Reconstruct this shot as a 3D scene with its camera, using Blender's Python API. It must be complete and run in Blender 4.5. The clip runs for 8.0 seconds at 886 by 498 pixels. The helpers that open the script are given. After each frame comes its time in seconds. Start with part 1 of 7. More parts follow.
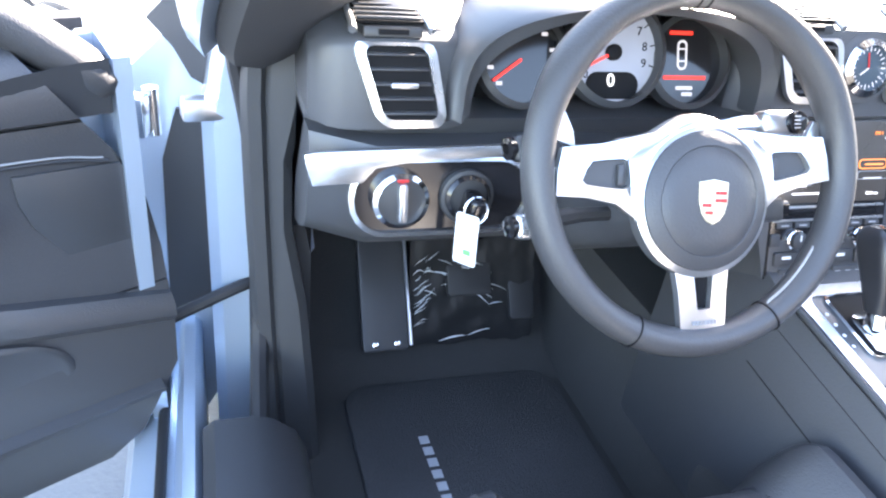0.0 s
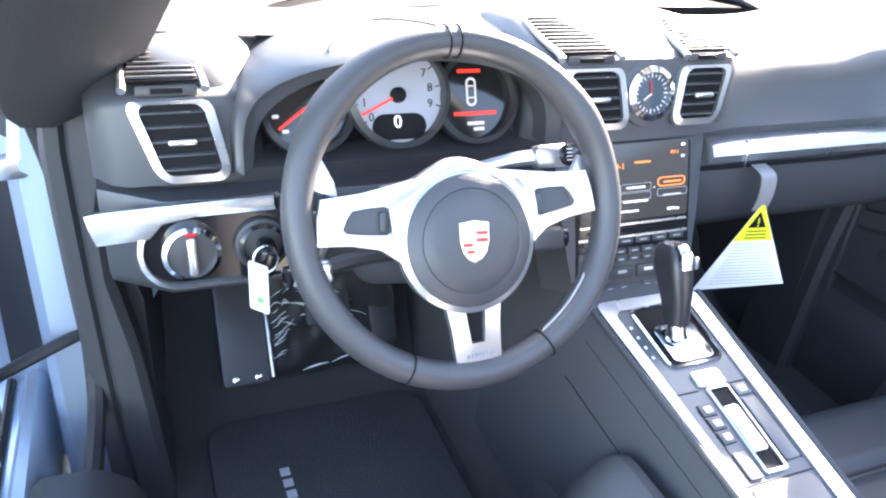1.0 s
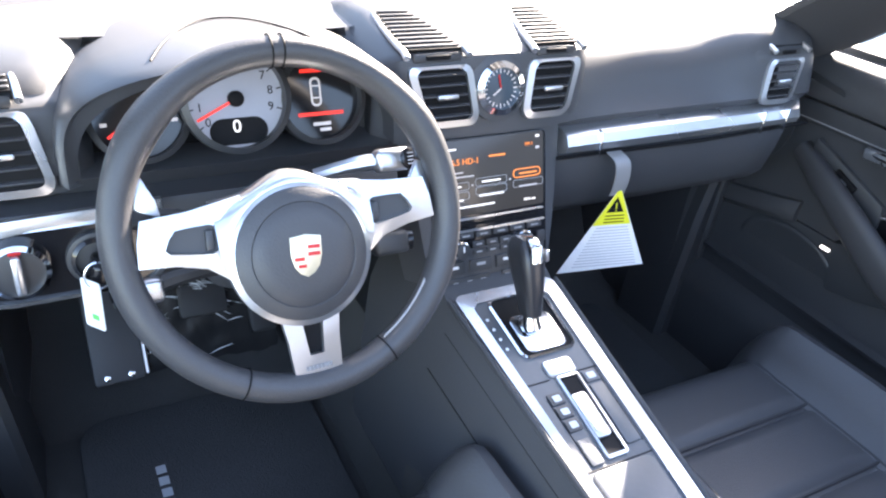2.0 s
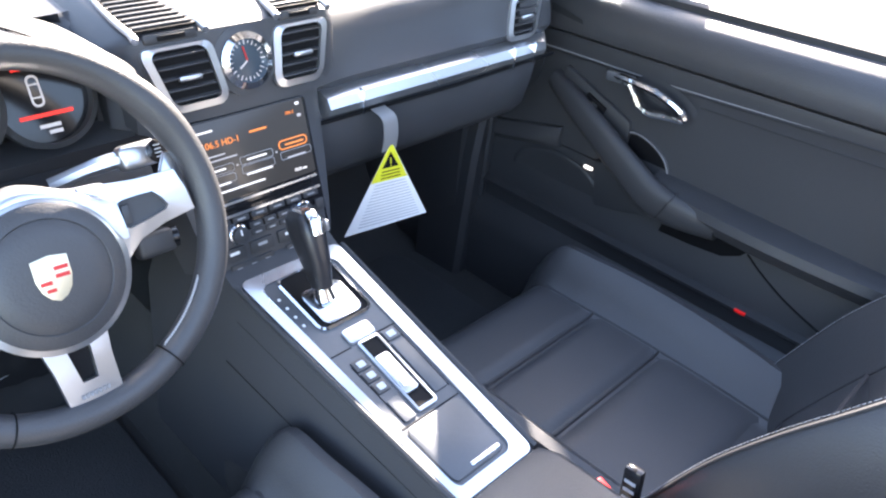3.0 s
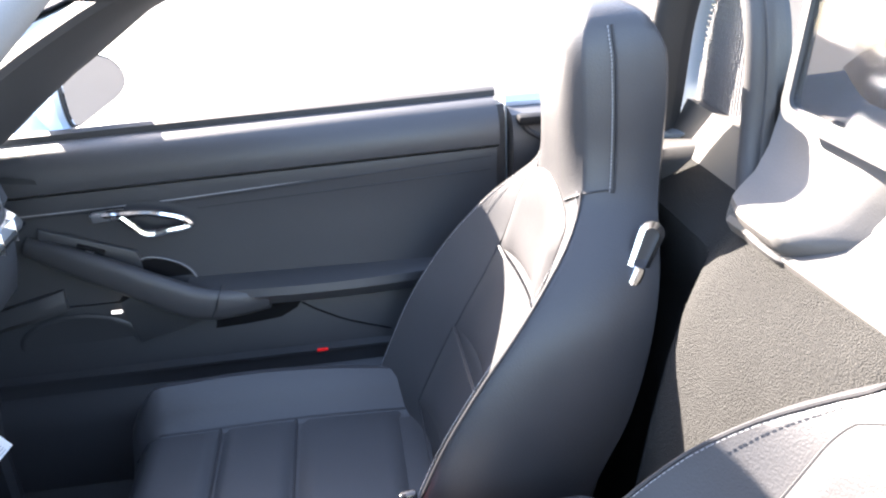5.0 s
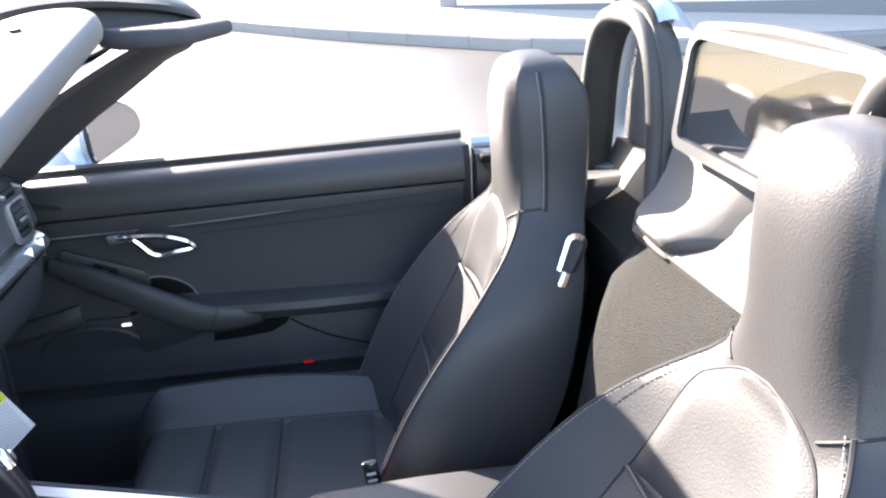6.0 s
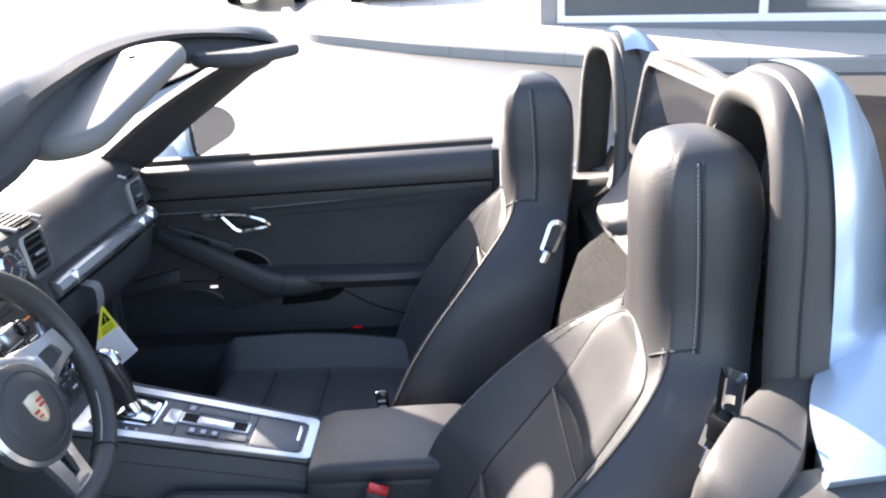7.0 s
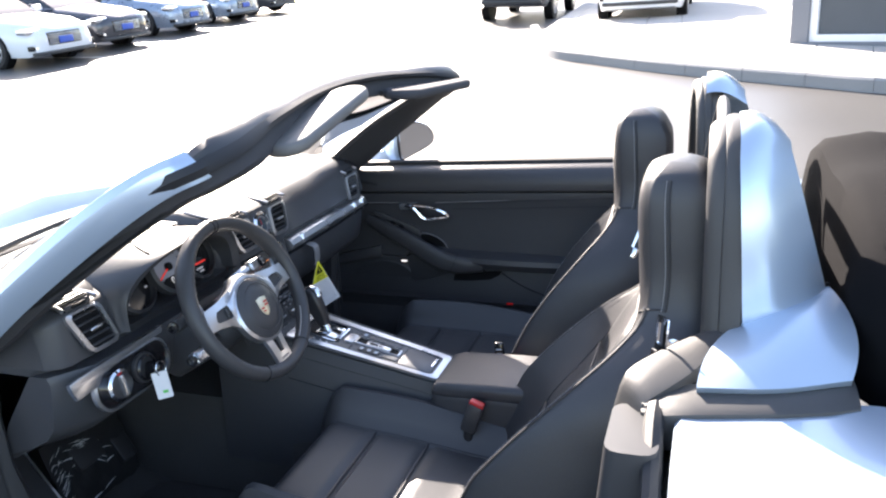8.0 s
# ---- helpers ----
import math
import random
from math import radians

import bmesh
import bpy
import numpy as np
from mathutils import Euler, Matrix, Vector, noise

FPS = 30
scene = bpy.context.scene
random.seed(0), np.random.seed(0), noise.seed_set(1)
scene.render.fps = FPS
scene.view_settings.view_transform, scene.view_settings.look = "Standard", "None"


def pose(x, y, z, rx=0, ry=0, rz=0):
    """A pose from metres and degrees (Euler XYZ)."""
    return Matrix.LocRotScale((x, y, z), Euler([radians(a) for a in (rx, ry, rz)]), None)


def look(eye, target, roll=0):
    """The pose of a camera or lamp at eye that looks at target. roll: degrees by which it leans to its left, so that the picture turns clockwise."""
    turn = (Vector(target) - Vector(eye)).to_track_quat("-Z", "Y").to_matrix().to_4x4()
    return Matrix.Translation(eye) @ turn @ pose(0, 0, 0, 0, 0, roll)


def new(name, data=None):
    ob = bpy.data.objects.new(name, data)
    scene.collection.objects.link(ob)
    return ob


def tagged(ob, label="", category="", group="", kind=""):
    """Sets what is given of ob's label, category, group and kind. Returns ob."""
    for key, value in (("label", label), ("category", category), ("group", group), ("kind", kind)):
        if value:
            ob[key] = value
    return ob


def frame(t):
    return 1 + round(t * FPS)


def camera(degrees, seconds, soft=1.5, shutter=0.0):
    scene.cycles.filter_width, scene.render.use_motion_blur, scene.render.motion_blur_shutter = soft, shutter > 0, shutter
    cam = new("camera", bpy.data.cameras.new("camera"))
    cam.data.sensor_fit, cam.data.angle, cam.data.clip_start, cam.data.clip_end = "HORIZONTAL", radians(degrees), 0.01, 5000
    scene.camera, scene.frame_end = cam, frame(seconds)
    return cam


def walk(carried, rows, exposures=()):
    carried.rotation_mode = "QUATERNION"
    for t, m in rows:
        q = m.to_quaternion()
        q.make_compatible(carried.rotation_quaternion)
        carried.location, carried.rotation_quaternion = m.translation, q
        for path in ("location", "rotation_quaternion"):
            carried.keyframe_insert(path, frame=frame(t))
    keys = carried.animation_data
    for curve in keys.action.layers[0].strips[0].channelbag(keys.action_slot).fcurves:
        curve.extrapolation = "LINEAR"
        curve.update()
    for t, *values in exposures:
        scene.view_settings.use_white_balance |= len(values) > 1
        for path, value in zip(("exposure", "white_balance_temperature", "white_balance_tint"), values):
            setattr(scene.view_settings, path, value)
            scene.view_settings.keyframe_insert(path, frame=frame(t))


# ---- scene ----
cam = camera(60.5, 8.0, 2.2)
PATH = [
    (0, (-0.767, -0.541, 1.108), (-0.203, 1.117, 0.142), 6.3),
    (0.5, (-0.689, -0.56, 1.138), (-0.025, 1.067, 0.183), 5.7),
    (1, (-0.614, -0.592, 1.172), (0.087, 1.023, 0.222), 4.7),
    (2.3, (-0.507, -0.609, 1.238), (0.403, 0.816, 0.17), 5.7),
    (2.5, (-0.496, -0.614, 1.242), (0.443, 0.777, 0.155), 4.5),
    (3, (-0.485, -0.605, 1.243), (0.748, 0.522, 0.143), 5.3),
    (3.5, (-0.514, -0.532, 1.232), (0.936, 0.237, 0.089), 2.4),
    (4, (-0.532, -0.439, 1.251), (1.076, -0.068, 0.12), -4.4),
    (4.5, (-0.585, -0.362, 1.243), (1.137, -0.316, 0.227), -3.9),
    (5, (-0.623, -0.351, 1.276), (1.165, -0.57, 0.407), -2.9),
    (6.3, (-0.943, -0.428, 1.29), (0.925, -0.612, 0.601), -2.9),
    (6.5, (-1.013, -0.457, 1.304), (0.856, -0.576, 0.603), -2.8),
    (7, (-1.158, -0.546, 1.321), (0.722, -0.498, 0.642), -2.9),
    (7.5, (-1.383, -0.671, 1.362), (0.49, -0.346, 0.74), -3.5),
    (8, (-1.588, -0.874, 1.409), (0.198, -0.217, 0.793), -3.8),
]
walk(cam, [(t, look(eye, target, roll)) for t, eye, target, roll in PATH], [(t, e, 7050, 16) for t, e in ((0, 4.65), (1, 4.5), (2.5, 3.85), (3, 3.9), (4, 3.95), (5, 3.9), (6.5, 2.87), (7.5, 2.7), (8, 2.58))])

# ---- world and sun ----
SUN_AZ, SUN_EL = 53.0, 28.5   # degrees from straight ahead towards the passenger side; height
sky = bpy.data.worlds.new("sky")
scene.world = sky
sky.use_nodes = True
nt = sky.node_tree
st = nt.nodes.new("ShaderNodeTexSky")
st.sky_type, st.sun_disc = "NISHITA", False
st.sun_elevation, st.sun_rotation = radians(SUN_EL), radians(SUN_AZ)
nt.links.new(st.outputs[0], nt.nodes["Background"].inputs[0])
nt.nodes["Background"].inputs[1].default_value = 0.105
sun = new("sun", bpy.data.lights.new("sun", "SUN"))
sun.data.energy, sun.data.angle, sun.data.color = 5.0, radians(0.6), (1.0, 0.95, 0.88)
sd = Vector((math.sin(radians(SUN_AZ)) * math.cos(radians(SUN_EL)), math.cos(radians(SUN_AZ)) * math.cos(radians(SUN_EL)), math.sin(radians(SUN_EL))))
sun.matrix_world = look(sd * 20, (0, 0, 0))

# ---- materials ----


def material(name, color, rough=0.5, metal=0.0, var=0.15, scale=40.0, bump=0.1, fine=600.0, coat=0.0, emit=None, spec=0.5, dist=0.002):
    """A surface with a slow and a fine variation of tone and a fine relief; scale and fine are per metre."""
    m = bpy.data.materials.new(name)
    m.use_nodes = True
    n, l = m.node_tree.nodes, m.node_tree.links
    b = n["Principled BSDF"]
    b.inputs["Roughness"].default_value, b.inputs["Metallic"].default_value = rough, metal
    b.inputs["Specular IOR Level"].default_value = spec
    b.inputs["Coat Weight"].default_value = coat
    co = n.new("ShaderNodeTexCoord")
    slow, quick = n.new("ShaderNodeTexNoise"), n.new("ShaderNodeTexNoise")
    slow.inputs["Scale"].default_value, quick.inputs["Scale"].default_value = scale / 10, fine / 4
    slow.inputs["Detail"].default_value = 4
    for t in (slow, quick):
        l.new(co.outputs["Object"], t.inputs["Vector"])
    mix = n.new("ShaderNodeMix")
    mix.data_type = "RGBA"
    mix.inputs[6].default_value = (*[max(0, c * (1 - var)) for c in color], 1)
    mix.inputs[7].default_value = (*[min(1, c * (1 + var)) for c in color], 1)
    add = n.new("ShaderNodeMath")
    add.operation = "MULTIPLY_ADD"
    add.inputs[1].default_value = 0.6
    half = n.new("ShaderNodeMath")
    half.operation = "MULTIPLY"
    half.inputs[1].default_value = 0.4
    l.new(quick.outputs[0], half.inputs[0])
    l.new(slow.outputs[0], add.inputs[0])
    l.new(half.outputs[0], add.inputs[2])
    l.new(add.outputs[0], mix.inputs[0])
    l.new(mix.outputs[2], b.inputs["Base Color"])
    rr = n.new("ShaderNodeMapRange")
    rr.inputs["To Min"].default_value, rr.inputs["To Max"].default_value = max(0, rough * 0.85), min(1, rough * 1.15)
    l.new(slow.outputs[0], rr.inputs["Value"])
    l.new(rr.outputs[0], b.inputs["Roughness"])
    if bump:
        bp = n.new("ShaderNodeBump")
        bp.inputs["Strength"].default_value, bp.inputs["Distance"].default_value = bump, dist
        l.new(quick.outputs[0], bp.inputs["Height"])
        l.new(bp.outputs[0], b.inputs["Normal"])
    if emit:
        b.inputs["Emission Color"].default_value = (*emit[0], 1)
        b.inputs["Emission Strength"].default_value = emit[1]
    return m


POSTSKIN = material("dark post trim", (0.036, 0.037, 0.040), 0.6, var=0.2, bump=0.3, fine=2400, dist=0.0006)
LEATHER = material("black leather", (0.047, 0.047, 0.050), 0.43, var=0.22, bump=0.45, fine=1700, dist=0.0009)
LEATHER_DK = material("charcoal leather panel", (0.042, 0.043, 0.047), 0.5, var=0.22, bump=0.45, fine=1800, dist=0.0009)
DASHSKIN = material("slush moulded dash skin", (0.060, 0.062, 0.068), 0.41, var=0.12, bump=0.3, fine=3000, dist=0.0005)
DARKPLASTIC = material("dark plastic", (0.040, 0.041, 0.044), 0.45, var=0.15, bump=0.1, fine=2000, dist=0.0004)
GLOSSBLACK = material("gloss black plastic", (0.012, 0.012, 0.014), 0.12, var=0.1, bump=0)
BLACK = material("deep black plastic", (0.006, 0.006, 0.007), 0.6, var=0.1, bump=0, spec=0.15)
RUBBER = material("black rubber", (0.018, 0.018, 0.02), 0.6, var=0.2, bump=0.15, fine=1500, dist=0.0005)
CARPET = material("black cut pile carpet", (0.065, 0.064, 0.064), 0.95, var=0.45, bump=0.9, fine=2600, dist=0.003, spec=0.15)
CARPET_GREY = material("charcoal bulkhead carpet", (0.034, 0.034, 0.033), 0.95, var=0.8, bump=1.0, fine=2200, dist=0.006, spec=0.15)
SILVERTRIM = material("satin silver trim", (0.62, 0.63, 0.65), 0.28, 0.9, var=0.06, bump=0.05, fine=3000, dist=0.0003)
CHROME = material("chrome", (0.78, 0.79, 0.81), 0.1, 1.0, var=0.04, bump=0)
PAINT = material("silver blue metallic paint", (0.50, 0.60, 0.72), 0.3, 0.55, var=0.05, bump=0.06, fine=4000, coat=0.8, dist=0.0002)
RED = material("red plastic", (0.55, 0.02, 0.02), 0.35, var=0.1, bump=0)
GOLD = material("pale gold enamel", (0.78, 0.70, 0.52), 0.3, 0.6, var=0.1, bump=0)
WHITE = material("white card", (0.78, 0.78, 0.78), 0.6, var=0.04, bump=0.05)
YELLOW = material("yellow card", (0.75, 0.72, 0.03), 0.6, var=0.05, bump=0)
GREY = material("grey strap", (0.22, 0.22, 0.23), 0.7, var=0.15, bump=0.3, fine=2500, dist=0.0006)
STITCH = material("grey thread", (0.30, 0.30, 0.31), 0.8, var=0.2, bump=0)
FABRIC = material("black canvas", (0.007, 0.007, 0.008), 0.95, var=0.3, bump=0.6, fine=2600, dist=0.001, spec=0.06)
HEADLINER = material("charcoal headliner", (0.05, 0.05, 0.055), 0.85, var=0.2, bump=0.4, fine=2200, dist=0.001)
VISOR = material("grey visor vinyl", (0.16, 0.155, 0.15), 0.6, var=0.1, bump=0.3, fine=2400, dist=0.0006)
ASPHALT = material("sunlit asphalt", (0.058, 0.056, 0.053), 0.46, var=0.5, scale=3, bump=0.35, fine=300, dist=0.004, spec=0.9)
CONCRETE = material("pale concrete", (0.45, 0.43, 0.40), 0.85, var=0.15, scale=15, bump=0.3, fine=300, dist=0.004)
CARWHITE = material("white car paint", (0.78, 0.80, 0.82), 0.25, var=0.03, bump=0, coat=0.8)
CARDARK = material("dark car paint", (0.05, 0.052, 0.06), 0.25, 0.3, var=0.05, bump=0, coat=0.8)
CARBLUE = material("grey blue car paint", (0.30, 0.36, 0.44), 0.28, 0.5, var=0.05, bump=0, coat=0.8)
PLATE = material("blue plate insert", (0.05, 0.12, 0.5), 0.5, var=0.05, bump=0)
DARKGLASS = material("tinted car glass", (0.02, 0.023, 0.027), 0.06, var=0.05, bump=0, coat=0.5)
ALLOY = material("alloy wheel", (0.55, 0.56, 0.58), 0.3, 0.8, var=0.05, bump=0)
FRAMEWHITE = material("white window frame", (0.75, 0.76, 0.78), 0.4, var=0.04, bump=0)
STUCCO = material("dark grey wall panel", (0.16, 0.17, 0.19), 0.7, var=0.12, bump=0.3, fine=200, dist=0.003)

# ---- mesh helpers ----


def thing(name, at, label, category, group="", kind=""):
    ob = new(name)
    ob.location = at
    ob.empty_display_size = 0.05
    return tagged(ob, label, category, group, kind)


def settle():
    bpy.context.view_layer.update()


def chain(ob):
    """Where a thing stands; parts are drawn in world places, so theirs is the identity."""
    return Matrix.Identity(4) if ob.parent else Matrix.LocRotScale(ob.location, ob.rotation_euler, ob.scale)


def part(name, bm, mat, parent=None, label="", smooth=True, kind=""):
    """Links a bmesh, drawn in world places, as one mesh object under a thing or a part."""
    me = bpy.data.meshes.new(name)
    bmesh.ops.recalc_face_normals(bm, faces=bm.faces)
    bm.to_mesh(me)
    bm.free()
    me.materials.append(mat)
    if smooth:
        me.shade_smooth()
        me.set_sharp_from_angle(angle=radians(38))
    ob = new(name, me)
    if parent:
        ob.parent = parent
        ob.matrix_parent_inverse = chain(parent).inverted()
    return tagged(ob, label, kind=kind)


def ring_rr(w, h, r, n=5):
    """Rounded rectangle, centred, anticlockwise."""
    r = min(r, w / 2 - 1e-5, h / 2 - 1e-5)
    out = []
    for k, (sx, sy) in enumerate(((1, 1), (-1, 1), (-1, -1), (1, -1))):
        for i in range(n + 1):
            a = (k + i / n) * math.pi / 2
            out.append((sx * (w / 2 - r) + r * math.cos(a), sy * (h / 2 - r) + r * math.sin(a)))
    return out


def loft(bm, rings, cap=True, closed=True):
    """Skin over rings of equally many places."""
    vs = [[bm.verts.new(p) for p in r] for r in rings]
    n = len(rings[0])
    for a, b in zip(vs, vs[1:]):
        for i in range(n if closed else n - 1):
            j = (i + 1) % n
            bm.faces.new((a[i], a[j], b[j], b[i]))
    if cap and closed:
        bm.faces.new(vs[0][::-1])
        bm.faces.new(vs[-1])
    return bm


def box(bm, c, s, m=None, bevel=0.0, seg=2):
    """Box of size s at c, turned by m; edges rounded by bevel."""
    g = bmesh.ops.create_cube(bm, size=1.0)
    vs = g["verts"]
    bmesh.ops.scale(bm, vec=s, verts=vs)
    if bevel:
        es = list({e for v in vs for e in v.link_edges})
        r = bmesh.ops.bevel(bm, geom=es, offset=bevel, segments=seg, affect="EDGES", profile=0.5)
        vs = list({v for f in r["faces"] for v in f.verts} | {v for v in vs if v.is_valid})
        vs = [v for v in vs if v.is_valid]
    mm = Matrix.Translation(c) @ (m or Matrix.Identity(4))
    bmesh.ops.transform(bm, matrix=mm, verts=vs)
    return bm


def slab(bm, ring, t, m, edge=0.0):
    """A plate of outline ring (x, y), thickness t along the local z, under the pose m; edge rounds the upper rim."""
    if edge:
        cx, cy = sum(p[0] for p in ring) / len(ring), sum(p[1] for p in ring) / len(ring)
        w = max(p[0] for p in ring) - min(p[0] for p in ring)
        h = max(p[1] for p in ring) - min(p[1] for p in ring)

        def shr(d):
            return [(cx + (x - cx) * (1 - 2 * d / w), cy + (y - cy) * (1 - 2 * d / h)) for x, y in ring]
        lev = [(0, 0), (0, t - edge), (edge * 0.3, t - edge * 0.3), (edge, t)]
        rings = [[m @ Vector((x, y, z)) for x, y in shr(d)] for d, z in lev]
    else:
        rings = [[m @ Vector((x, y, z)) for x, y in ring] for z in (0, t)]
    return loft(bm, rings)


def frame_ring(bm, outer, inner, t, m):
    """A flat frame between two outlines of equally many places."""
    a = [[m @ Vector((x, y, z)) for x, y in r] for r, z in ((inner, 0), (inner, t), (outer, t * 0.8), (outer, 0))]
    vs = [[bm.verts.new(p) for p in r] for r in a]
    n = len(outer)
    for k in range(4):
        p, q = vs[k], vs[(k + 1) % 4]
        for i in range(n):
            j = (i + 1) % n
            bm.faces.new((p[i], p[j], q[j], q[i]))
    return bm


def tube(bm, pts, r, n=8, closed=False, flat=1.0):
    """A round bar along places; r a number or one for each place."""
    pts = [Vector(p) for p in pts]
    N = len(pts)
    rs = r if isinstance(r, (list, tuple)) else [r] * N
    up = Vector((0, 0, 1))
    rings = []
    prev = None
    for i, p in enumerate(pts):
        if closed:
            d = pts[(i + 1) % N] - pts[i - 1]
        else:
            d = pts[min(i + 1, N - 1)] - pts[max(i - 1, 0)]
        d.normalize()
        if prev is None:
            s = d.cross(up if abs(d.z) < 0.9 else Vector((1, 0, 0))).normalized()
        else:
            s = (prev - d * prev.dot(d)).normalized()
        prev = s
        u = s.cross(d)
        rings.append([p + (s * math.cos(2 * math.pi * k / n) + u * math.sin(2 * math.pi * k / n) * flat) * rs[i] for k in range(n)])
    if closed:
        rings.append(rings[0])
        vs = [[bm.verts.new(p) for p in rg] for rg in rings[:-1]]
        for a in range(N):
            b = (a + 1) % N
            for k in range(n):
                j = (k + 1) % n
                bm.faces.new((vs[a][k], vs[a][j], vs[b][j], vs[b][k]))
        return bm
    return loft(bm, rings)


def smooth_path(ctrl, n=12):
    """A Catmull-Rom curve through control places."""
    c = [Vector(p) for p in ctrl]
    c = [c[0] * 2 - c[1]] + c + [c[-1] * 2 - c[-2]]
    out = []
    for i in range(1, len(c) - 2):
        for k in range(n):
            t = k / n
            a, b, d, e = c[i - 1], c[i], c[i + 1], c[i + 2]
            out.append(0.5 * ((2 * b) + (d - a) * t + (2 * a - 5 * b + 4 * d - e) * t * t + (3 * b - a - 3 * d + e) * t ** 3))
    out.append(c[-2])
    return out


def interp(x, xs, ys):
    """Smooth (monotone) interpolation in a small table."""
    if x <= xs[0]:
        return ys[0]
    for i in range(len(xs) - 1):
        if x <= xs[i + 1]:
            t = (x - xs[i]) / (xs[i + 1] - xs[i])
            n = len(xs)
            g = [(ys[min(k + 1, n - 1)] - ys[max(k - 1, 0)]) / (xs[min(k + 1, n - 1)] - xs[max(k - 1, 0)]) for k in (i, i + 1)]
            h = xs[i + 1] - xs[i]
            return (2 * t ** 3 - 3 * t * t + 1) * ys[i] + (t ** 3 - 2 * t * t + t) * h * g[0] + (-2 * t ** 3 + 3 * t * t) * ys[i + 1] + (t ** 3 - t * t) * h * g[1]
    return ys[-1]


def extrude_x(bm, prof, xs, end=0.0):
    """A profile of (y, z), carried along x through xs."""
    return loft(bm, [[(x, y, z) for y, z in prof] for x in xs])


def disc(bm, r, t, m, n=32, edge=0.0):
    return slab(bm, [(r * math.cos(2 * math.pi * i / n), r * math.sin(2 * math.pi * i / n)) for i in range(n)], t, m, edge)


def annulus(bm, r0, r1, t, m, n=40):
    c = [(math.cos(2 * math.pi * i / n), math.sin(2 * math.pi * i / n)) for i in range(n)]
    return frame_ring(bm, [(r1 * x, r1 * y) for x, y in c], [(r0 * x, r0 * y) for x, y in c], t, m)


def facing(c, n, up=(0, 0, 1)):
    """A pose at c whose z points along n and whose y lies towards up."""
    z = Vector(n).normalized()
    x = Vector(up).cross(z).normalized()
    y = z.cross(x)
    m = Matrix((x, y, z)).transposed().to_4x4()
    m.translation = c
    return m


B = bmesh.new

# ---- ground and lot ----


def lot_z(x, y):
    """The lot rises gently towards the building."""
    d = max(0.0, x - 2.5)
    return 0.054 * min(d, 22.0) + 0.035 * min(22.0, max(0.0, y - 2.5))


def ground():
    bm = B()
    xs = [-400, -60, -20, -8, -4, 0, 2.5, 5, 8, 12, 18, 26, 40, 80, 400]
    ys = [-400, -60, -20, -8, -4, 0, 2.5, 5, 8, 12, 18, 26, 40, 80, 400]
    vs = [[bm.verts.new((x, y, lot_z(x, y))) for y in ys] for x in xs]
    for i in range(len(xs) - 1):
        for j in range(len(ys) - 1):
            bm.faces.new((vs[i][j], vs[i + 1][j], vs[i + 1][j + 1], vs[i][j + 1]))
    g = part("ground", bm, ASPHALT, smooth=True)
    tagged(g, "sun-bleached grey asphalt of the parking lot", "ground", kind="structure")


ground()

# ---- car shell ----


def both(fn):
    for s in (-1, 1):
        fn(s)


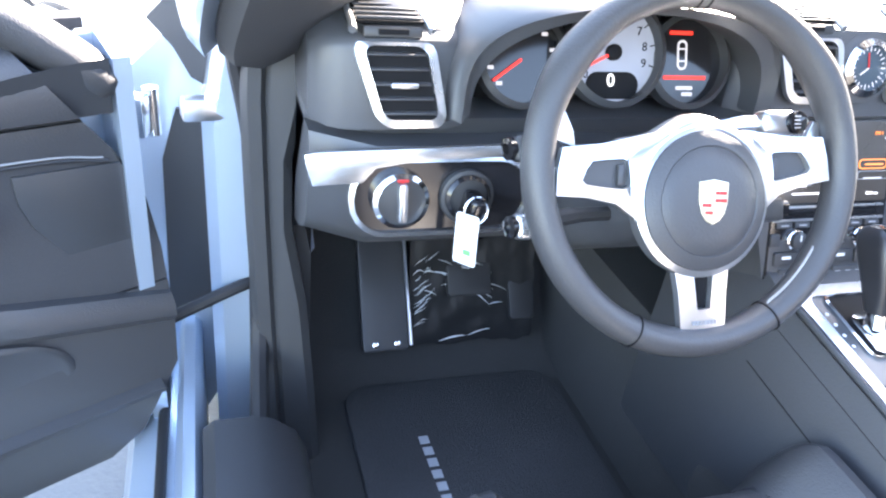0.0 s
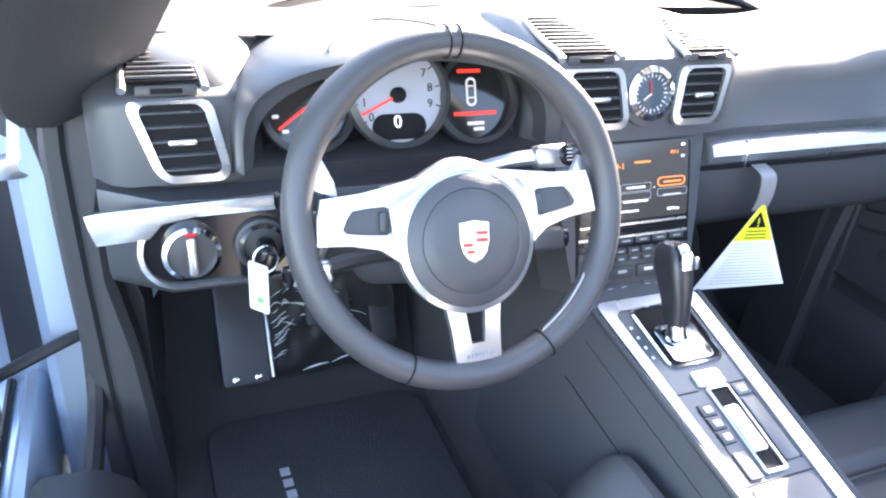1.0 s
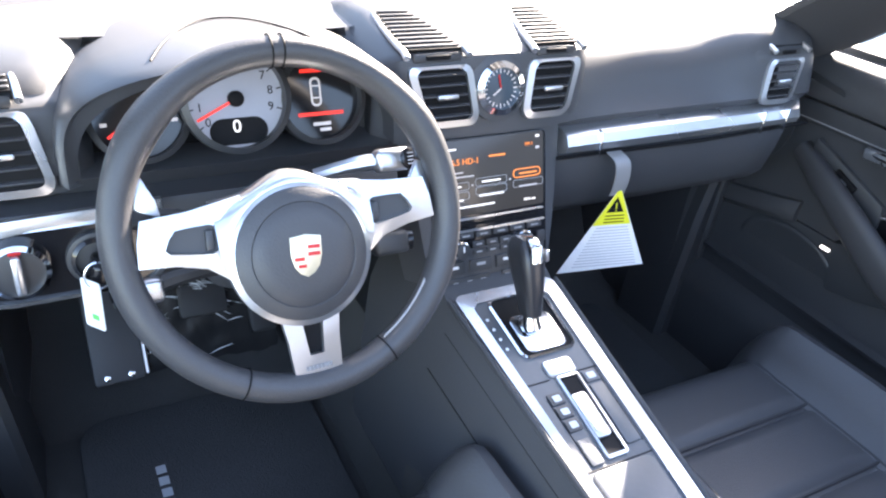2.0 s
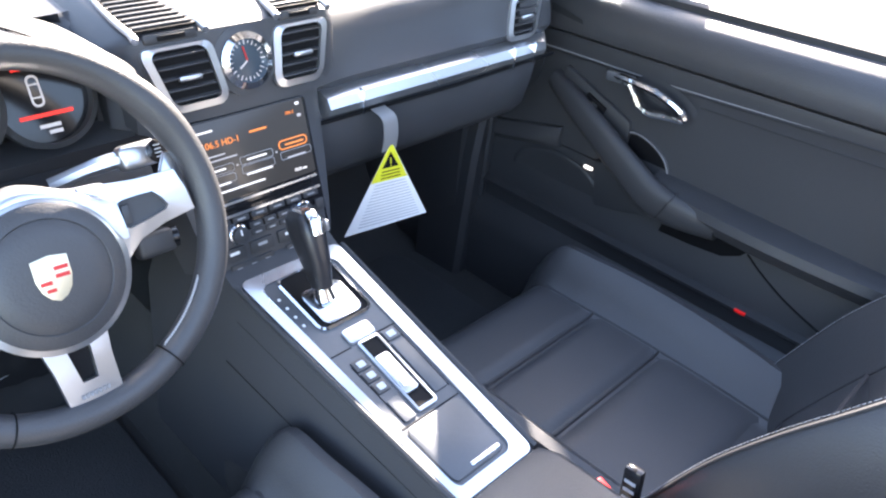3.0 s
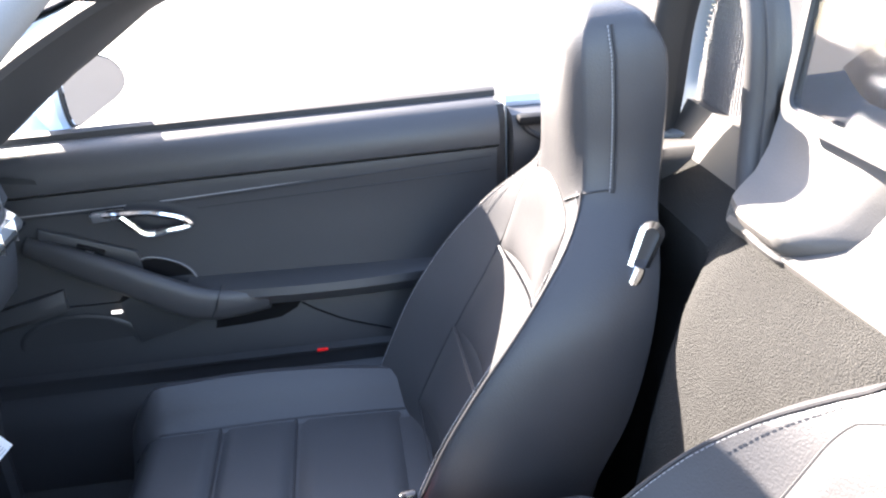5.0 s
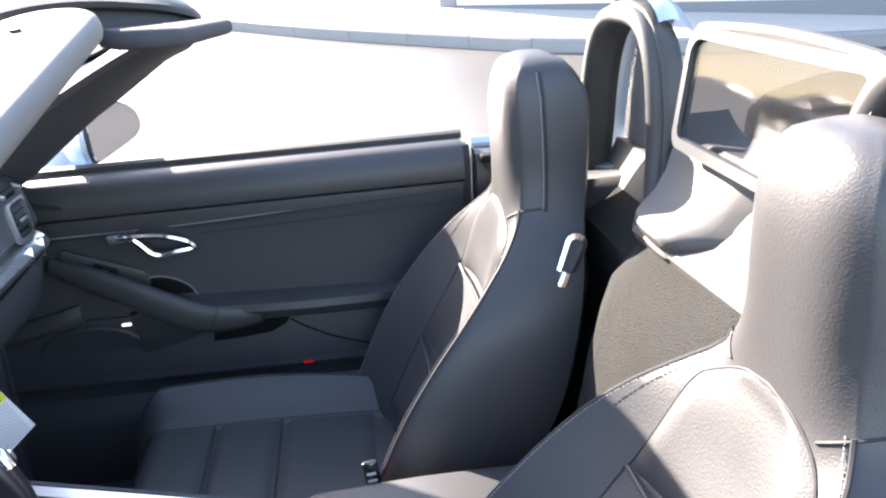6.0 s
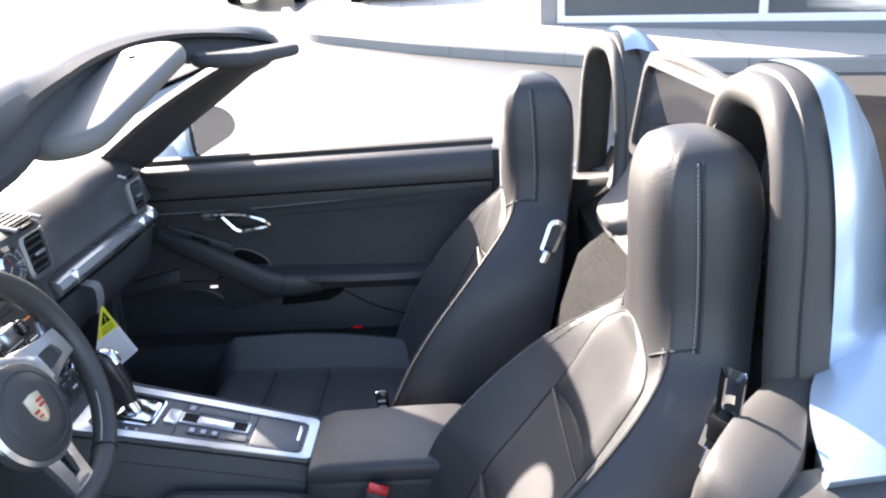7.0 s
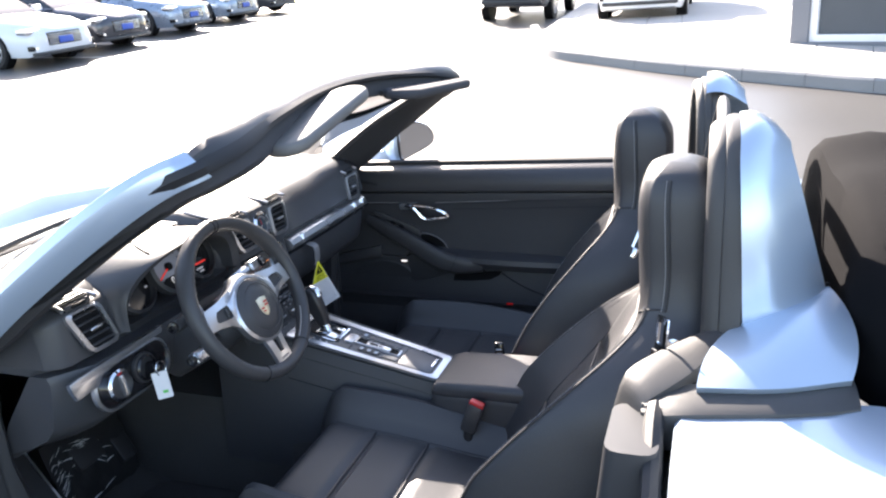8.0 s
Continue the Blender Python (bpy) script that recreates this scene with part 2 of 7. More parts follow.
def body():
    t = thing("roadster_body", (0, 0, 0.0), "silver blue metallic roadster body with open top", "car body")

    def rocker(s):
        bm = B()
        prof = [(0.80, 0.16), (0.80, 0.372), (0.81, 0.385), (0.825, 0.385), (0.835, 0.365), (0.865, 0.36), (0.89, 0.345), (0.905, 0.30), (0.89, 0.16)]
        loft(bm, [[(s * x, y, z) for x, z in prof] for y in (0.62, -1.0)])
        part("rocker", bm, PAINT, t)
        bm = B()
        tube(bm, [(s * 0.852, y, 0.366) for y in (0.55, 0.0, -0.6)], 0.007, 8)
        part("sill_seal", bm, RUBBER, t)
        bm = B()
        prof = [(0.735, 0.43), (0.74, 0.415), (0.80, 0.415), (0.815, 0.43), (0.815, 0.56), (0.735, 0.56)]
        loft(bm, [[(s * (x - 0.02 * (z > 0.8) - 0.034 * (s < 0)), y + dy, z) for x, y in prof] for z, dy in ((0.20, 0), (0.5, 0.0), (0.75, 0.0), (0.86, -0.02), (0.90, -0.03))])
        part("hinge_pillar", bm, PAINT, t)
        bm = B()
        ring = [(0.82, 0.50, 0.16), (0.90, 0.52, 0.2), (0.905, 0.55, 0.5), (0.88, 0.55, 0.78), (0.80, 0.52, 0.86)]
        rows = []
        for y, k, dz in ((0.53, 1.0, 0.0), (0.75, 1.0, 0.0), (1.0, 1.01, 0.0), (1.3, 1.0, -0.02), (1.6, 0.95, -0.06), (1.85, 0.84, -0.14), (1.98, 0.70, -0.25)):
            rows.append([(s * x * k, y, z + dz * (z > 0.4)) for x, _, z in ring] + [(s * 0.66 * k, y, 0.845 + dz), (s * 0.62 * k, y, 0.5)])
        loft(bm, rows)
        part("fender", bm, PAINT, t)
        if s < 0:
            # added dark sheet stands for shade on the wing's painted end
            bm = B()
            loft(bm, [[(-0.777, y, z0), (-0.845, y, z0), (-0.838, y, 0.66), (-0.815, y, 0.735), (-0.777, y, 0.735)] for y, z0 in ((0.529, 0.40), (0.521, 0.405))])
            part("wing_liner_and_shade", bm, DARKPLASTIC, t, "dark sheet painting the shade behind the door hinge")
            bm = B()
            loft(bm, [[(-0.745, y, 0.755), (-0.792, y, 0.785), (-0.812, y, 0.825), (-0.842, y, 0.862), (-0.815, y, 0.890), (-0.785, y, 0.905), (-0.735, y, 0.912)] for y in (0.505, 0.52)])
            part("wing_liner_and_shade", bm, DARKPLASTIC, t, "dark upper liner with a plug")
            part("plug", disc(B(), 0.011, 0.004, facing((-0.785, 0.505, 0.868), (0, -1, 0)), 16, 0.001), BLACK, t)

    both(rocker)
    bm = B()
    rows = []
    for y, z, w in ((0.80, 0.865, 0.66), (1.0, 0.85, 0.66), (1.3, 0.80, 0.65), (1.6, 0.72, 0.61), (1.85, 0.62, 0.54), (1.97, 0.52, 0.46)):
        rows.append([(w * u, y - 0.03 * u * u, z - 0.02 * u ** 2) for u in [-1 + k / 8 for k in range(17)]] + [(w, y, z - 0.1), (-w, y, z - 0.1)])
    loft(bm, rows)
    part("hood", bm, PAINT, t)
    bm = B()
    rows = []
    for u in [-1 + k / 10 for k in range(21)]:
        y = 0.74 - 0.10 * u * u
        rows.append([(0.74 * u, y + dy, z) for dy, z in ((-0.03, 0.865), (0.0, 0.885), (0.05, 0.88), (0.09, 0.86), (0.05, 0.82), (-0.03, 0.82))])
    loft(bm, rows)
    part("cowl", bm, DARKPLASTIC, t, "black plastic cowl below the glass")

    def quarter(s):
        bm = B()
        rows = []
        for y, xi, xo, zt in ((-0.842, 0.61, 0.86, 0.838), (-0.85, 0.60, 0.868, 0.846), (-0.95, 0.57, 0.885, 0.848), (-1.09, 0.545, 0.905, 0.85), (-1.2, 0.54, 0.91, 0.848), (-1.6, 0.54, 0.92, 0.845), (-2.1, 0.56, 0.86, 0.80)):
            rows.append([(s * x, y, z) for x, z in ((xi, 0.3), (xi, zt + 0.003), (0.70, zt + 0.006), (xo - 0.10, zt + 0.002), (xo - 0.035, zt - 0.02), (xo, zt - 0.08), (xo + 0.01, zt - 0.25), (xo - 0.02, 0.3))])
        loft(bm, rows)
        part("quarter_panel", bm, PAINT, t)
        bm = B()
        tube(bm, smooth_path([(s * 0.60, -0.815, 0.845), (s * 0.65, -0.815, 0.838), (s * 0.76, -0.82, 0.79), (s * 0.845, -0.83, 0.70), (s * 0.85, -0.80, 0.55), (s * 0.80, -0.72, 0.42)], 6), 0.014, 8)
        part("door_seal", bm, RUBBER, t)
        bm = B()
        k = 0.018 * (s < 0)
        tube(bm, smooth_path([(s * 0.742, 0.0, 0.392), (s * (0.742 - k), 0.30, 0.398), (s * (0.735 - k), 0.395, 0.47), (s * (0.735 - k), 0.405, 0.70), (s * (0.755 - k), 0.39, 0.85), (s * (0.755 - 0.5 * k), 0.27, 0.925), (s * 0.72, 0.09, 1.03), (s * 0.655, -0.07, 1.135)], 6), 0.013, 8)
        part("door_seal", bm, RUBBER, t)

    both(quarter)


def cabin_shell():
    t = thing("cabin_floor", (0, 0, 0.12), "black carpeted floor and side walls of the cabin", "car floor", kind="structure")
    bm = B()
    box(bm, (0, -0.1, 0.17), (1.56, 1.96, 0.06))
    part("floor_pan", bm, CARPET, t)
    bm = B()
    loft(bm, [[(x, 0.50, 0.20), (x, 0.58, 0.215), (x, 0.66, 0.30), (x, 0.76, 0.50), (x, 0.80, 0.62), (x, 0.86, 0.62), (x, 0.86, 0.16), (x, 0.5, 0.16)] for x in (-0.72, 0.72)])
    part("toe_board", bm, CARPET, t)
    bm = B()
    box(bm, (0, 0.84, 0.74), (1.5, 0.03, 0.26))
    part("firewall", bm, CARPET, t)
    bm = B()
    prof = [(-0.15, 0.19), (-0.135, 0.36), (-0.10, 0.45), (0.10, 0.45), (0.135, 0.36), (0.15, 0.19)]
    loft(bm, [[(x, y, z + dz) for x, z in prof] for y, dz in ((0.84, 0.0), (0.1, 0.0), (-0.3, -0.03), (-0.92, -0.03))])
    part("tunnel", bm, CARPET, t)

    def sides(s):
        bm = B()
        prof = [(0.665, 0.18), (0.665, 0.34), (0.68, 0.375), (0.71, 0.40), (0.735, 0.408), (0.785, 0.408), (0.80, 0.395), (0.80, 0.18)]
        loft(bm, [[(s * x, y, z) for x, z in prof] for y in (0.43 if s > 0 else 0.25, -0.95)])
        part("sill_trim", bm, DARKPLASTIC, t)
        bm = B()
        prof = [(0.655, 0.19), (0.63, 0.30), (0.63, 0.55), (0.66, 0.70), (0.735, 0.80), (0.735, 0.19)]
        loft(bm, [[(s * (x + dx), y, z) for x, z in prof] for y, dx in ((0.80, -0.02), (0.5, 0.0), (0.425 if s < 0 else 0.40, 0.01))])
        part("kick_panel", bm, DARKPLASTIC, t)

    both(sides)

    def post(s):
        """Moulded trim beside the door opening, from the pillar's foot to the sill."""
        bm = B()
        rows = []
        for z, xo, xi in ((0.20, 0.715, 0.628), (0.36, 0.722, 0.640), (0.50, 0.727, 0.652), (0.62, 0.731, 0.672), (0.72, 0.733, 0.672), (0.80, 0.734, 0.655), (0.88, 0.730, 0.630), (0.94, 0.715, 0.600)):
            rows.append([(s * x, y, z) for x, y in ((xo, 0.50), (xo, 0.386), (xo - 0.008, 0.374), (xo - 0.024, 0.372), (xo - 0.030, 0.380), (xo - 0.036, 0.372), (xi + 0.012, 0.366), (xi, 0.376), (xi - 0.006, 0.50))])
        loft(bm, rows)
        part("post_trim", bm, POSTSKIN, t, "dark moulded trim beside the door opening")

    both(post)
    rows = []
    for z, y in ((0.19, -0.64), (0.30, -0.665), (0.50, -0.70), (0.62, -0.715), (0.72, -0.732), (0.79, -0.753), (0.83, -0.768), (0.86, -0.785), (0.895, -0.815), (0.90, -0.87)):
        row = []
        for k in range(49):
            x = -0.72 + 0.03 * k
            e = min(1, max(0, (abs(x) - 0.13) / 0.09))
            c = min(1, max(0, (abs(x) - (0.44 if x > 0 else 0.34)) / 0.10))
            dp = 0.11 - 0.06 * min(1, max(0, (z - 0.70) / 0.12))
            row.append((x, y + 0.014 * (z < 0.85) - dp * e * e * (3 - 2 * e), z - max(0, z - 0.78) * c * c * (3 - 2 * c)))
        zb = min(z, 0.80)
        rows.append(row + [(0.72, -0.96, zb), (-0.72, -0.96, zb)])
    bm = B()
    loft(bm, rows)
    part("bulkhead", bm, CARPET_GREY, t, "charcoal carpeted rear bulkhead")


body()
cabin_shell()


# ---- dashboard ----


def text(name, s, size, m, mat, parent, label="", depth=0.0004):
    """Raised lettering, centred on the pose m."""
    c = bpy.data.curves.new(name, "FONT")
    c.body, c.size, c.align_x, c.align_y, c.extrude = s, size, "CENTER", "CENTER", depth
    ob = new(name + "_curve", c)
    dg = bpy.context.evaluated_depsgraph_get()
    me = bpy.data.meshes.new_from_object(ob.evaluated_get(dg))
    bpy.data.objects.remove(ob)
    bm = B()
    bm.from_mesh(me)
    bmesh.ops.transform(bm, matrix=m, verts=bm.verts)
    return part(name, bm, mat, parent, label, smooth=False)


def vent(t, cx, cy, cz, lean, w0=0.078, h=0.066, taper=0.0, grille=0.10, back=12, n_top=8, flare=0.0):
    """An air vent: dark box, satin surround, slats, a knob, and the grille that runs back over the pad."""
    m = facing((cx, cy, cz), (0, -math.cos(radians(lean)), math.sin(radians(lean))))

    def shape(w, hh, r):
        return [(x * (1 + 1.6 * y) + flare * y, y) for x, y in ring_rr(w, hh, r)]
    v = part("vent", slab(B(), shape(w0, h, 0.010), 0.004, m @ Matrix.Translation((0, 0, -0.006)), 0), BLACK, t, "black air vent in a satin silver surround")
    part("surround", frame_ring(B(), [(x, min(y, h / 2 + 0.003)) for x, y in shape(w0 + 0.018, h + 0.016, 0.018)], shape(w0 - 0.001, h - 0.001, 0.011), 0.009, m @ Matrix.Translation((0, 0, -0.006))), SILVERTRIM, v)
    for k in range(5):
        y = -h / 2 + h * (k + 0.55) / 5.1
        bm = B()
        box(bm, m @ Vector((flare * y, y, -0.001)), ((w0 - 0.004) * (1 + 1.6 * y), 0.0022, 0.009), m.to_3x3().to_4x4() @ pose(0, 0, 0, 22), 0.0008, 1)
        part("slat", bm, SLAT, v)
    bm = B()
    box(bm, m @ Vector((0, -0.002, 0.006)), (0.030, 0.007, 0.006), m.to_3x3().to_4x4(), 0.0028, 2)
    part("knob", bm, SILVERTRIM, v)
    bm = B()
    box(bm, m @ Vector((flare * 0.04, h / 2 + 0.013, -0.006)), (w0 * 0.98, 0.012, 0.008), m.to_3x3().to_4x4(), 0.003)
    part("wheel_bar", bm, DARKPLASTIC, v)
    bm = B()
    box(bm, m @ Vector((flare * 0.04, h / 2 + 0.013, -0.0015)), (w0 * 0.5, 0.006, 0.003), m.to_3x3().to_4x4(), 0.001)
    part("thumb_wheel", bm, BLACK, v)
    # grille that runs back over the pad and draws in to a rounded point
    wt = w0 * 1.12
    g = Matrix.Translation(m @ Vector((flare * 0.05, h / 2 + 0.021, -0.008))) @ facing((0, 0, 0), (0, -math.sin(radians(back)), math.cos(radians(back))), (0, 1, 0))

    def half(u):
        return wt / 2 * (1 - 0.42 * u ** 1.7)

    us = [k / 10 for k in range(11)]
    bm = B()
    slab(bm, [(-half(u) + taper * u, grille * u) for u in us] + [(half(u) + taper * u, grille * u) for u in reversed(us)], 0.003, g)
    part("grille", bm, BLACK, v)
    for k in range(n_top):
        u = (k + 0.5) / n_top
        bm = B()
        box(bm, g @ Vector((taper * u, grille * u, 0.004)), (2 * half(u) - 0.003, grille / n_top * 0.30, 0.003), g.to_3x3().to_4x4(), 0.0008, 1)
        part("slat", bm, SLAT, v)
    for s in (-1, 1):
        bm = B()
        tube(bm, [g @ Vector((s * (half(0) + 0.005), -0.014, -0.001))] + [g @ Vector((s * (half(u) + 0.004) + taper * u, grille * u, 0.001)) for u in us], [0.0045] + [0.0042 - 0.0018 * u for u in us], 8)
        part("side_trim", bm, SILVERTRIM, v)
    return v


SLAT = material("dark vent slat", (0.06, 0.06, 0.065), 0.4, var=0.05, bump=0)


def dashboard():
    t = thing("dashboard", (0, 0.5, 0.6), "black slush-moulded dashboard with silver trim and round gauges", "dashboard")
    top = [(0.36, 0.62), (0.30, 0.72), (0.215, 0.832), (0.208, 0.842), (0.214, 0.87), (0.222, 0.90), (0.238, 0.925), (0.265, 0.942), (0.32, 0.952), (0.42, 0.953), (0.55, 0.938), (0.68, 0.905), (0.78, 0.865), (0.80, 0.80), (0.80, 0.62)]
    bm = B()
    rings = []
    for i in range(57):
        u = -1 + i / 28
        x = (0.71 if u > 0 else 0.668) * u
        e = max(0, abs(u) - 0.86) / 0.14
        pod = 0.018 * math.exp(-(x / 0.13) ** 4)
        wing = 0.028 * math.exp(-((abs(x) - 0.55) / 0.11) ** 4)
        sag = 0.03 * math.exp(-((x - 0.33) / 0.16) ** 4)
        ring = []
        for y, z in top:
            zz = z
            if z > 0.86 and y < 0.6:
                zz += (pod * 0.7 + wing * 0.1 - sag * 0.5) * min(1, (z - 0.86) / 0.06)
            yy = y - pod * (0.84 < z < 0.935) * (y < 0.3) + 0.02 * sag / 0.03 * (z > 0.85) * (y < 0.3)
            yy += 0.07 * e ** 2 * (y < 0.4)
            if y < 0.3 and z > 0.835:
                yy += 0.085 * math.exp(-((x + 0.328) / 0.172) ** 10)
            yy -= 0.10 * u * u * (y > 0.6)
            ring.append((x, yy, zz - 0.025 * e ** 2))
        rings.append(ring)
    loft(bm, rings)
    part("upper_pad", bm, DASHSKIN, t)

    # lower panels
    for s, x0, x1 in ((-1, -0.668, -0.14), (1, 0.115, 0.68)):
        bm = B()
        low = [(0.42, 0.60), (0.30, 0.64), (0.25, 0.665), (0.228, 0.69), (0.215, 0.74), (0.208, 0.785), (0.215, 0.80), (0.42, 0.80)]
        if s < 0:
            low = [(y - 0.02, z + 0.008) for y, z in low]
        rows = []
        for k in range(9):
            u = k / 8
            x = x0 + (x1 - x0) * u
            e = max(0, (u if s > 0 else 1 - u) - 0.85) / 0.15
            rows.append([(x, y + 0.05 * e * e, z) for y, z in low])
        loft(bm, rows)
        part("lower_panel" if s < 0 else "glovebox", bm, DASHSKIN, t)
    # passenger side strip: a rounded bar; driver side: a flat blade that widens towards the door
    strip = [(0.24, 0.788), (0.205, 0.788), (0.192, 0.796), (0.188, 0.808), (0.195, 0.822), (0.21, 0.828), (0.24, 0.828)]
    rows = []
    for k in range(11):
        u = k / 10
        sh = 0.85 + 0.15 * math.sin(math.pi * min(1, 0.15 + u))
        e = max(0, u - 0.9) / 0.1
        rows.append([(0.125 + 0.535 * u, y + 0.045 * e * e, 0.808 + (z - 0.808) * sh) for y, z in strip])
    part("trim_strip", loft(B(), rows), SILVERTRIM, t, "satin silver trim strip")
    bm = B()
    slab(bm, [(0.126, 0.022), (-0.110, 0.016), (-0.124, 0.014), (-0.122, 0.0), (-0.116, -0.020), (-0.064, -0.018), (-0.050, -0.002), (0.0, 0.006), (0.126, 0.010)], 0.009, facing((-0.556, 0.186, 0.792), (0, -1, 0.12)), 0.0015)
    part("trim_strip", bm, SILVERTRIM, t, "flat satin silver trim blade")
    bm = B()
    tube(bm, [(0.115, 0.204, 0.784), (0.40, 0.2, 0.783), (0.66, 0.21, 0.784)], 0.003, 6)
    part("trim_shadow_gap", bm, BLACK, t)
    for x in (0.185, 0.52, 0.575):
        bm = B()
        box(bm, (x, 0.193, 0.806), (0.003, 0.012, 0.038), None, 0.001, 1)
        part("trim_joint", bm, CHROME, t)
    # lamp switch pocket on the driver's side
    pm = facing((-0.53, 0.184, 0.756), (0, -1, 0.12))
    bm = B()
    slab(bm, ring_rr(0.20, 0.082, 0.038), 0.006, pm)
    part("switch_pocket", bm, GLOSSBLACK, t)
    bm = B()
    frame_ring(bm, ring_rr(0.208, 0.090, 0.042), ring_rr(0.197, 0.079, 0.037), 0.011, pm)
    part("pocket_rim", bm, SILVERTRIM, t)
    sm = facing((-0.579, 0.178, 0.756), (0, -1, 0.12))
    sw = part("lamp_switch", disc(B(), 0.030, 0.012, sm, 32, 0.003), DARKPLASTIC, t, "rotary lamp switch with chrome ring")
    part("ring", annulus(B(), 0.026, 0.031, 0.016, sm), CHROME, sw)
    bm = B()
    box(bm, sm @ Vector((0, 0, 0.018)), (0.011, 0.044, 0.014), sm.to_3x3().to_4x4(), 0.004, 2)
    part("grip", bm, SILVERTRIM, sw)
    bm = B()
    box(bm, sm @ Vector((0, 0.024, 0.0165)), (0.012, 0.003, 0.002), sm.to_3x3().to_4x4())
    part("mark", bm, RED, sw)
    im = facing((-0.503, 0.18, 0.756), (0, -1, 0.12))
    ig = part("ignition", disc(B(), 0.031, 0.010, im, 32, 0.003), DARKPLASTIC, t, "round ignition lock")
    part("ring", annulus(B(), 0.022, 0.026, 0.016, im), GLOSSBLACK, ig)

    # vents
    vent(t, -0.576, 0.204, 0.874, 14, 0.064, 0.076, -0.004, 0.120, 11, 11, -0.26)
    vent(t, 0.562, 0.212, 0.868, 14, 0.062, 0.062, -0.006, 0.125, 11, 11, 0.3)
    vent(t, -0.079, 0.194, 0.900, 14, 0.068, 0.066, -0.012, 0.112, 9, 10, -0.22)
    vent(t, 0.080, 0.194, 0.900, 14, 0.062, 0.066, 0.012, 0.112, 9, 10, 0.22)

    # raised housings under the vents
    for cx, hw_, prof in ((0.0, 0.128, ((0.202, 0.84), (0.203, 0.925), (0.209, 0.944), (0.222, 0.950), (0.33, 0.973), (0.40, 0.970), (0.50, 0.945), (0.52, 0.84))), (-0.578, 0.056, ((0.213, 0.82), (0.215, 0.905), (0.219, 0.915), (0.228, 0.920), (0.312, 0.951), (0.38, 0.956), (0.50, 0.935), (0.52, 0.82))), (0.562, 0.050, ((0.221, 0.82), (0.223, 0.90), (0.227, 0.910), (0.236, 0.916), (0.318, 0.946), (0.38, 0.951), (0.50, 0.935), (0.52, 0.82)))):
        rows = []
        for dx, k in ((-hw_ - 0.035, 0.0), (-hw_ - 0.018, 0.7), (-hw_, 0.96), (0, 1.0), (hw_, 0.96), (hw_ + 0.018, 0.7), (hw_ + 0.035, 0.0)):
            rows.append([(cx + dx, y + 0.03 * (1 - k) * (y < 0.3), 0.84 + (z - 0.84) * (0.80 + 0.20 * k)) for y, z in prof])
        bm = B()
        loft(bm, rows)
        part("vent_housing", bm, DASHSKIN, t)

    # clock between the middle vents
    cm = facing((0, 0.205, 0.90), (0, -math.cos(radians(14)), math.sin(radians(14))))
    ck = part("clock", disc(B(), 0.031, 0.012, cm, 36, 0.002), CLOCKFACE, t, "round clock with chrome bezel")
    part("bezel", annulus(B(), 0.027, 0.035, 0.018, cm), CHROME, ck)
    part("housing", annulus(B(), 0.033, 0.043, 0.010, cm), DASHSKIN, ck)
    bm = B()
    for k in range(24):
        a = 2 * math.pi * k / 24
        box(bm, cm @ Vector((0.0225 * math.cos(a), 0.0225 * math.sin(a), 0.0125)), (0.003 if k % 2 else 0.006, 0.0012, 0.0006), cm.to_3x3().to_4x4() @ Matrix.Rotation(a, 4, "Z"))
    part("dial_marks", bm, GLOWGREY, ck)
    for a, l, mt in ((100, 0.018, RED), (215, 0.014, GLOWGREY)):
        bm = B()
        ar = radians(a)
        box(bm, cm @ Vector((l / 2 * math.cos(ar), l / 2 * math.sin(ar), 0.0135)), (l, 0.0018, 0.0006), cm.to_3x3().to_4x4() @ Matrix.Rotation(ar, 4, "Z"))
        part("pointer", bm, mt, ck)

    # instrument hood
    hx, hw = -0.328, 0.190
    stations = ((0.152, 0.845, 0.126, hw - 0.006), (0.146, 0.84, 0.133, hw), (0.158, 0.84, 0.138, hw + 0.006), (0.24, 0.80, 0.180, hw + 0.014), (0.36, 0.80, 0.168, hw + 0.02), (0.50, 0.82, 0.12, hw + 0.02))
    rows = []
    for y, zb, hh, w in stations:
        rows.append([(hx + w * math.cos(a), y + 0.03 * abs(math.cos(a)) ** 3, zb + hh * max(0, math.sin(a)) ** 0.5) for a in [math.pi * (1 - k / 40) for k in range(41)]])
    inner = []
    for y, zb, hh, w in ((0.262, 0.845, 0.112, hw - 0.018), (0.158, 0.845, 0.118, hw - 0.012)):
        inner.append([(hx + w * math.cos(a), y + 0.03 * abs(math.cos(a)) ** 3, zb + hh * max(0, math.sin(a)) ** 0.72) for a in [math.pi * (1 - k / 40) for k in range(41)]])
    bm = B()
    loft(bm, inner + rows, cap=False, closed=False)
    part("instrument_hood", bm, DASHSKIN, t)
    # seam of the pad arching over the hood
    path = []
    for k in range(25):
        u = -1 + k / 12
        y = 0.298 - 0.12 * u * u
        w, hh, zb = (interp(y, [q[0] for q in stations[1:]], [q[j] for q in stations[1:]]) for j in (3, 2, 1))
        c = 0.098 * u / w
        path.append((hx + 0.098 * u, y, zb + hh * (1 - c * c) ** 0.25 + 0.0006))
    bm = B()
    tube(bm, path, 0.0012, 5)
    part("pad_seam", bm, BLACK, t)
    bm = B()
    loft(bm, [[(hx + 0.166 * math.cos(a), y, 0.842 + 0.106 * max(0, math.sin(a)) ** 0.75) for a in [math.pi * k / 24 for k in range(25)]] for y in (0.258, 0.268)])
    part("cluster_panel", bm, BLACK, t)
    nrm = (0, -0.93, 0.36)

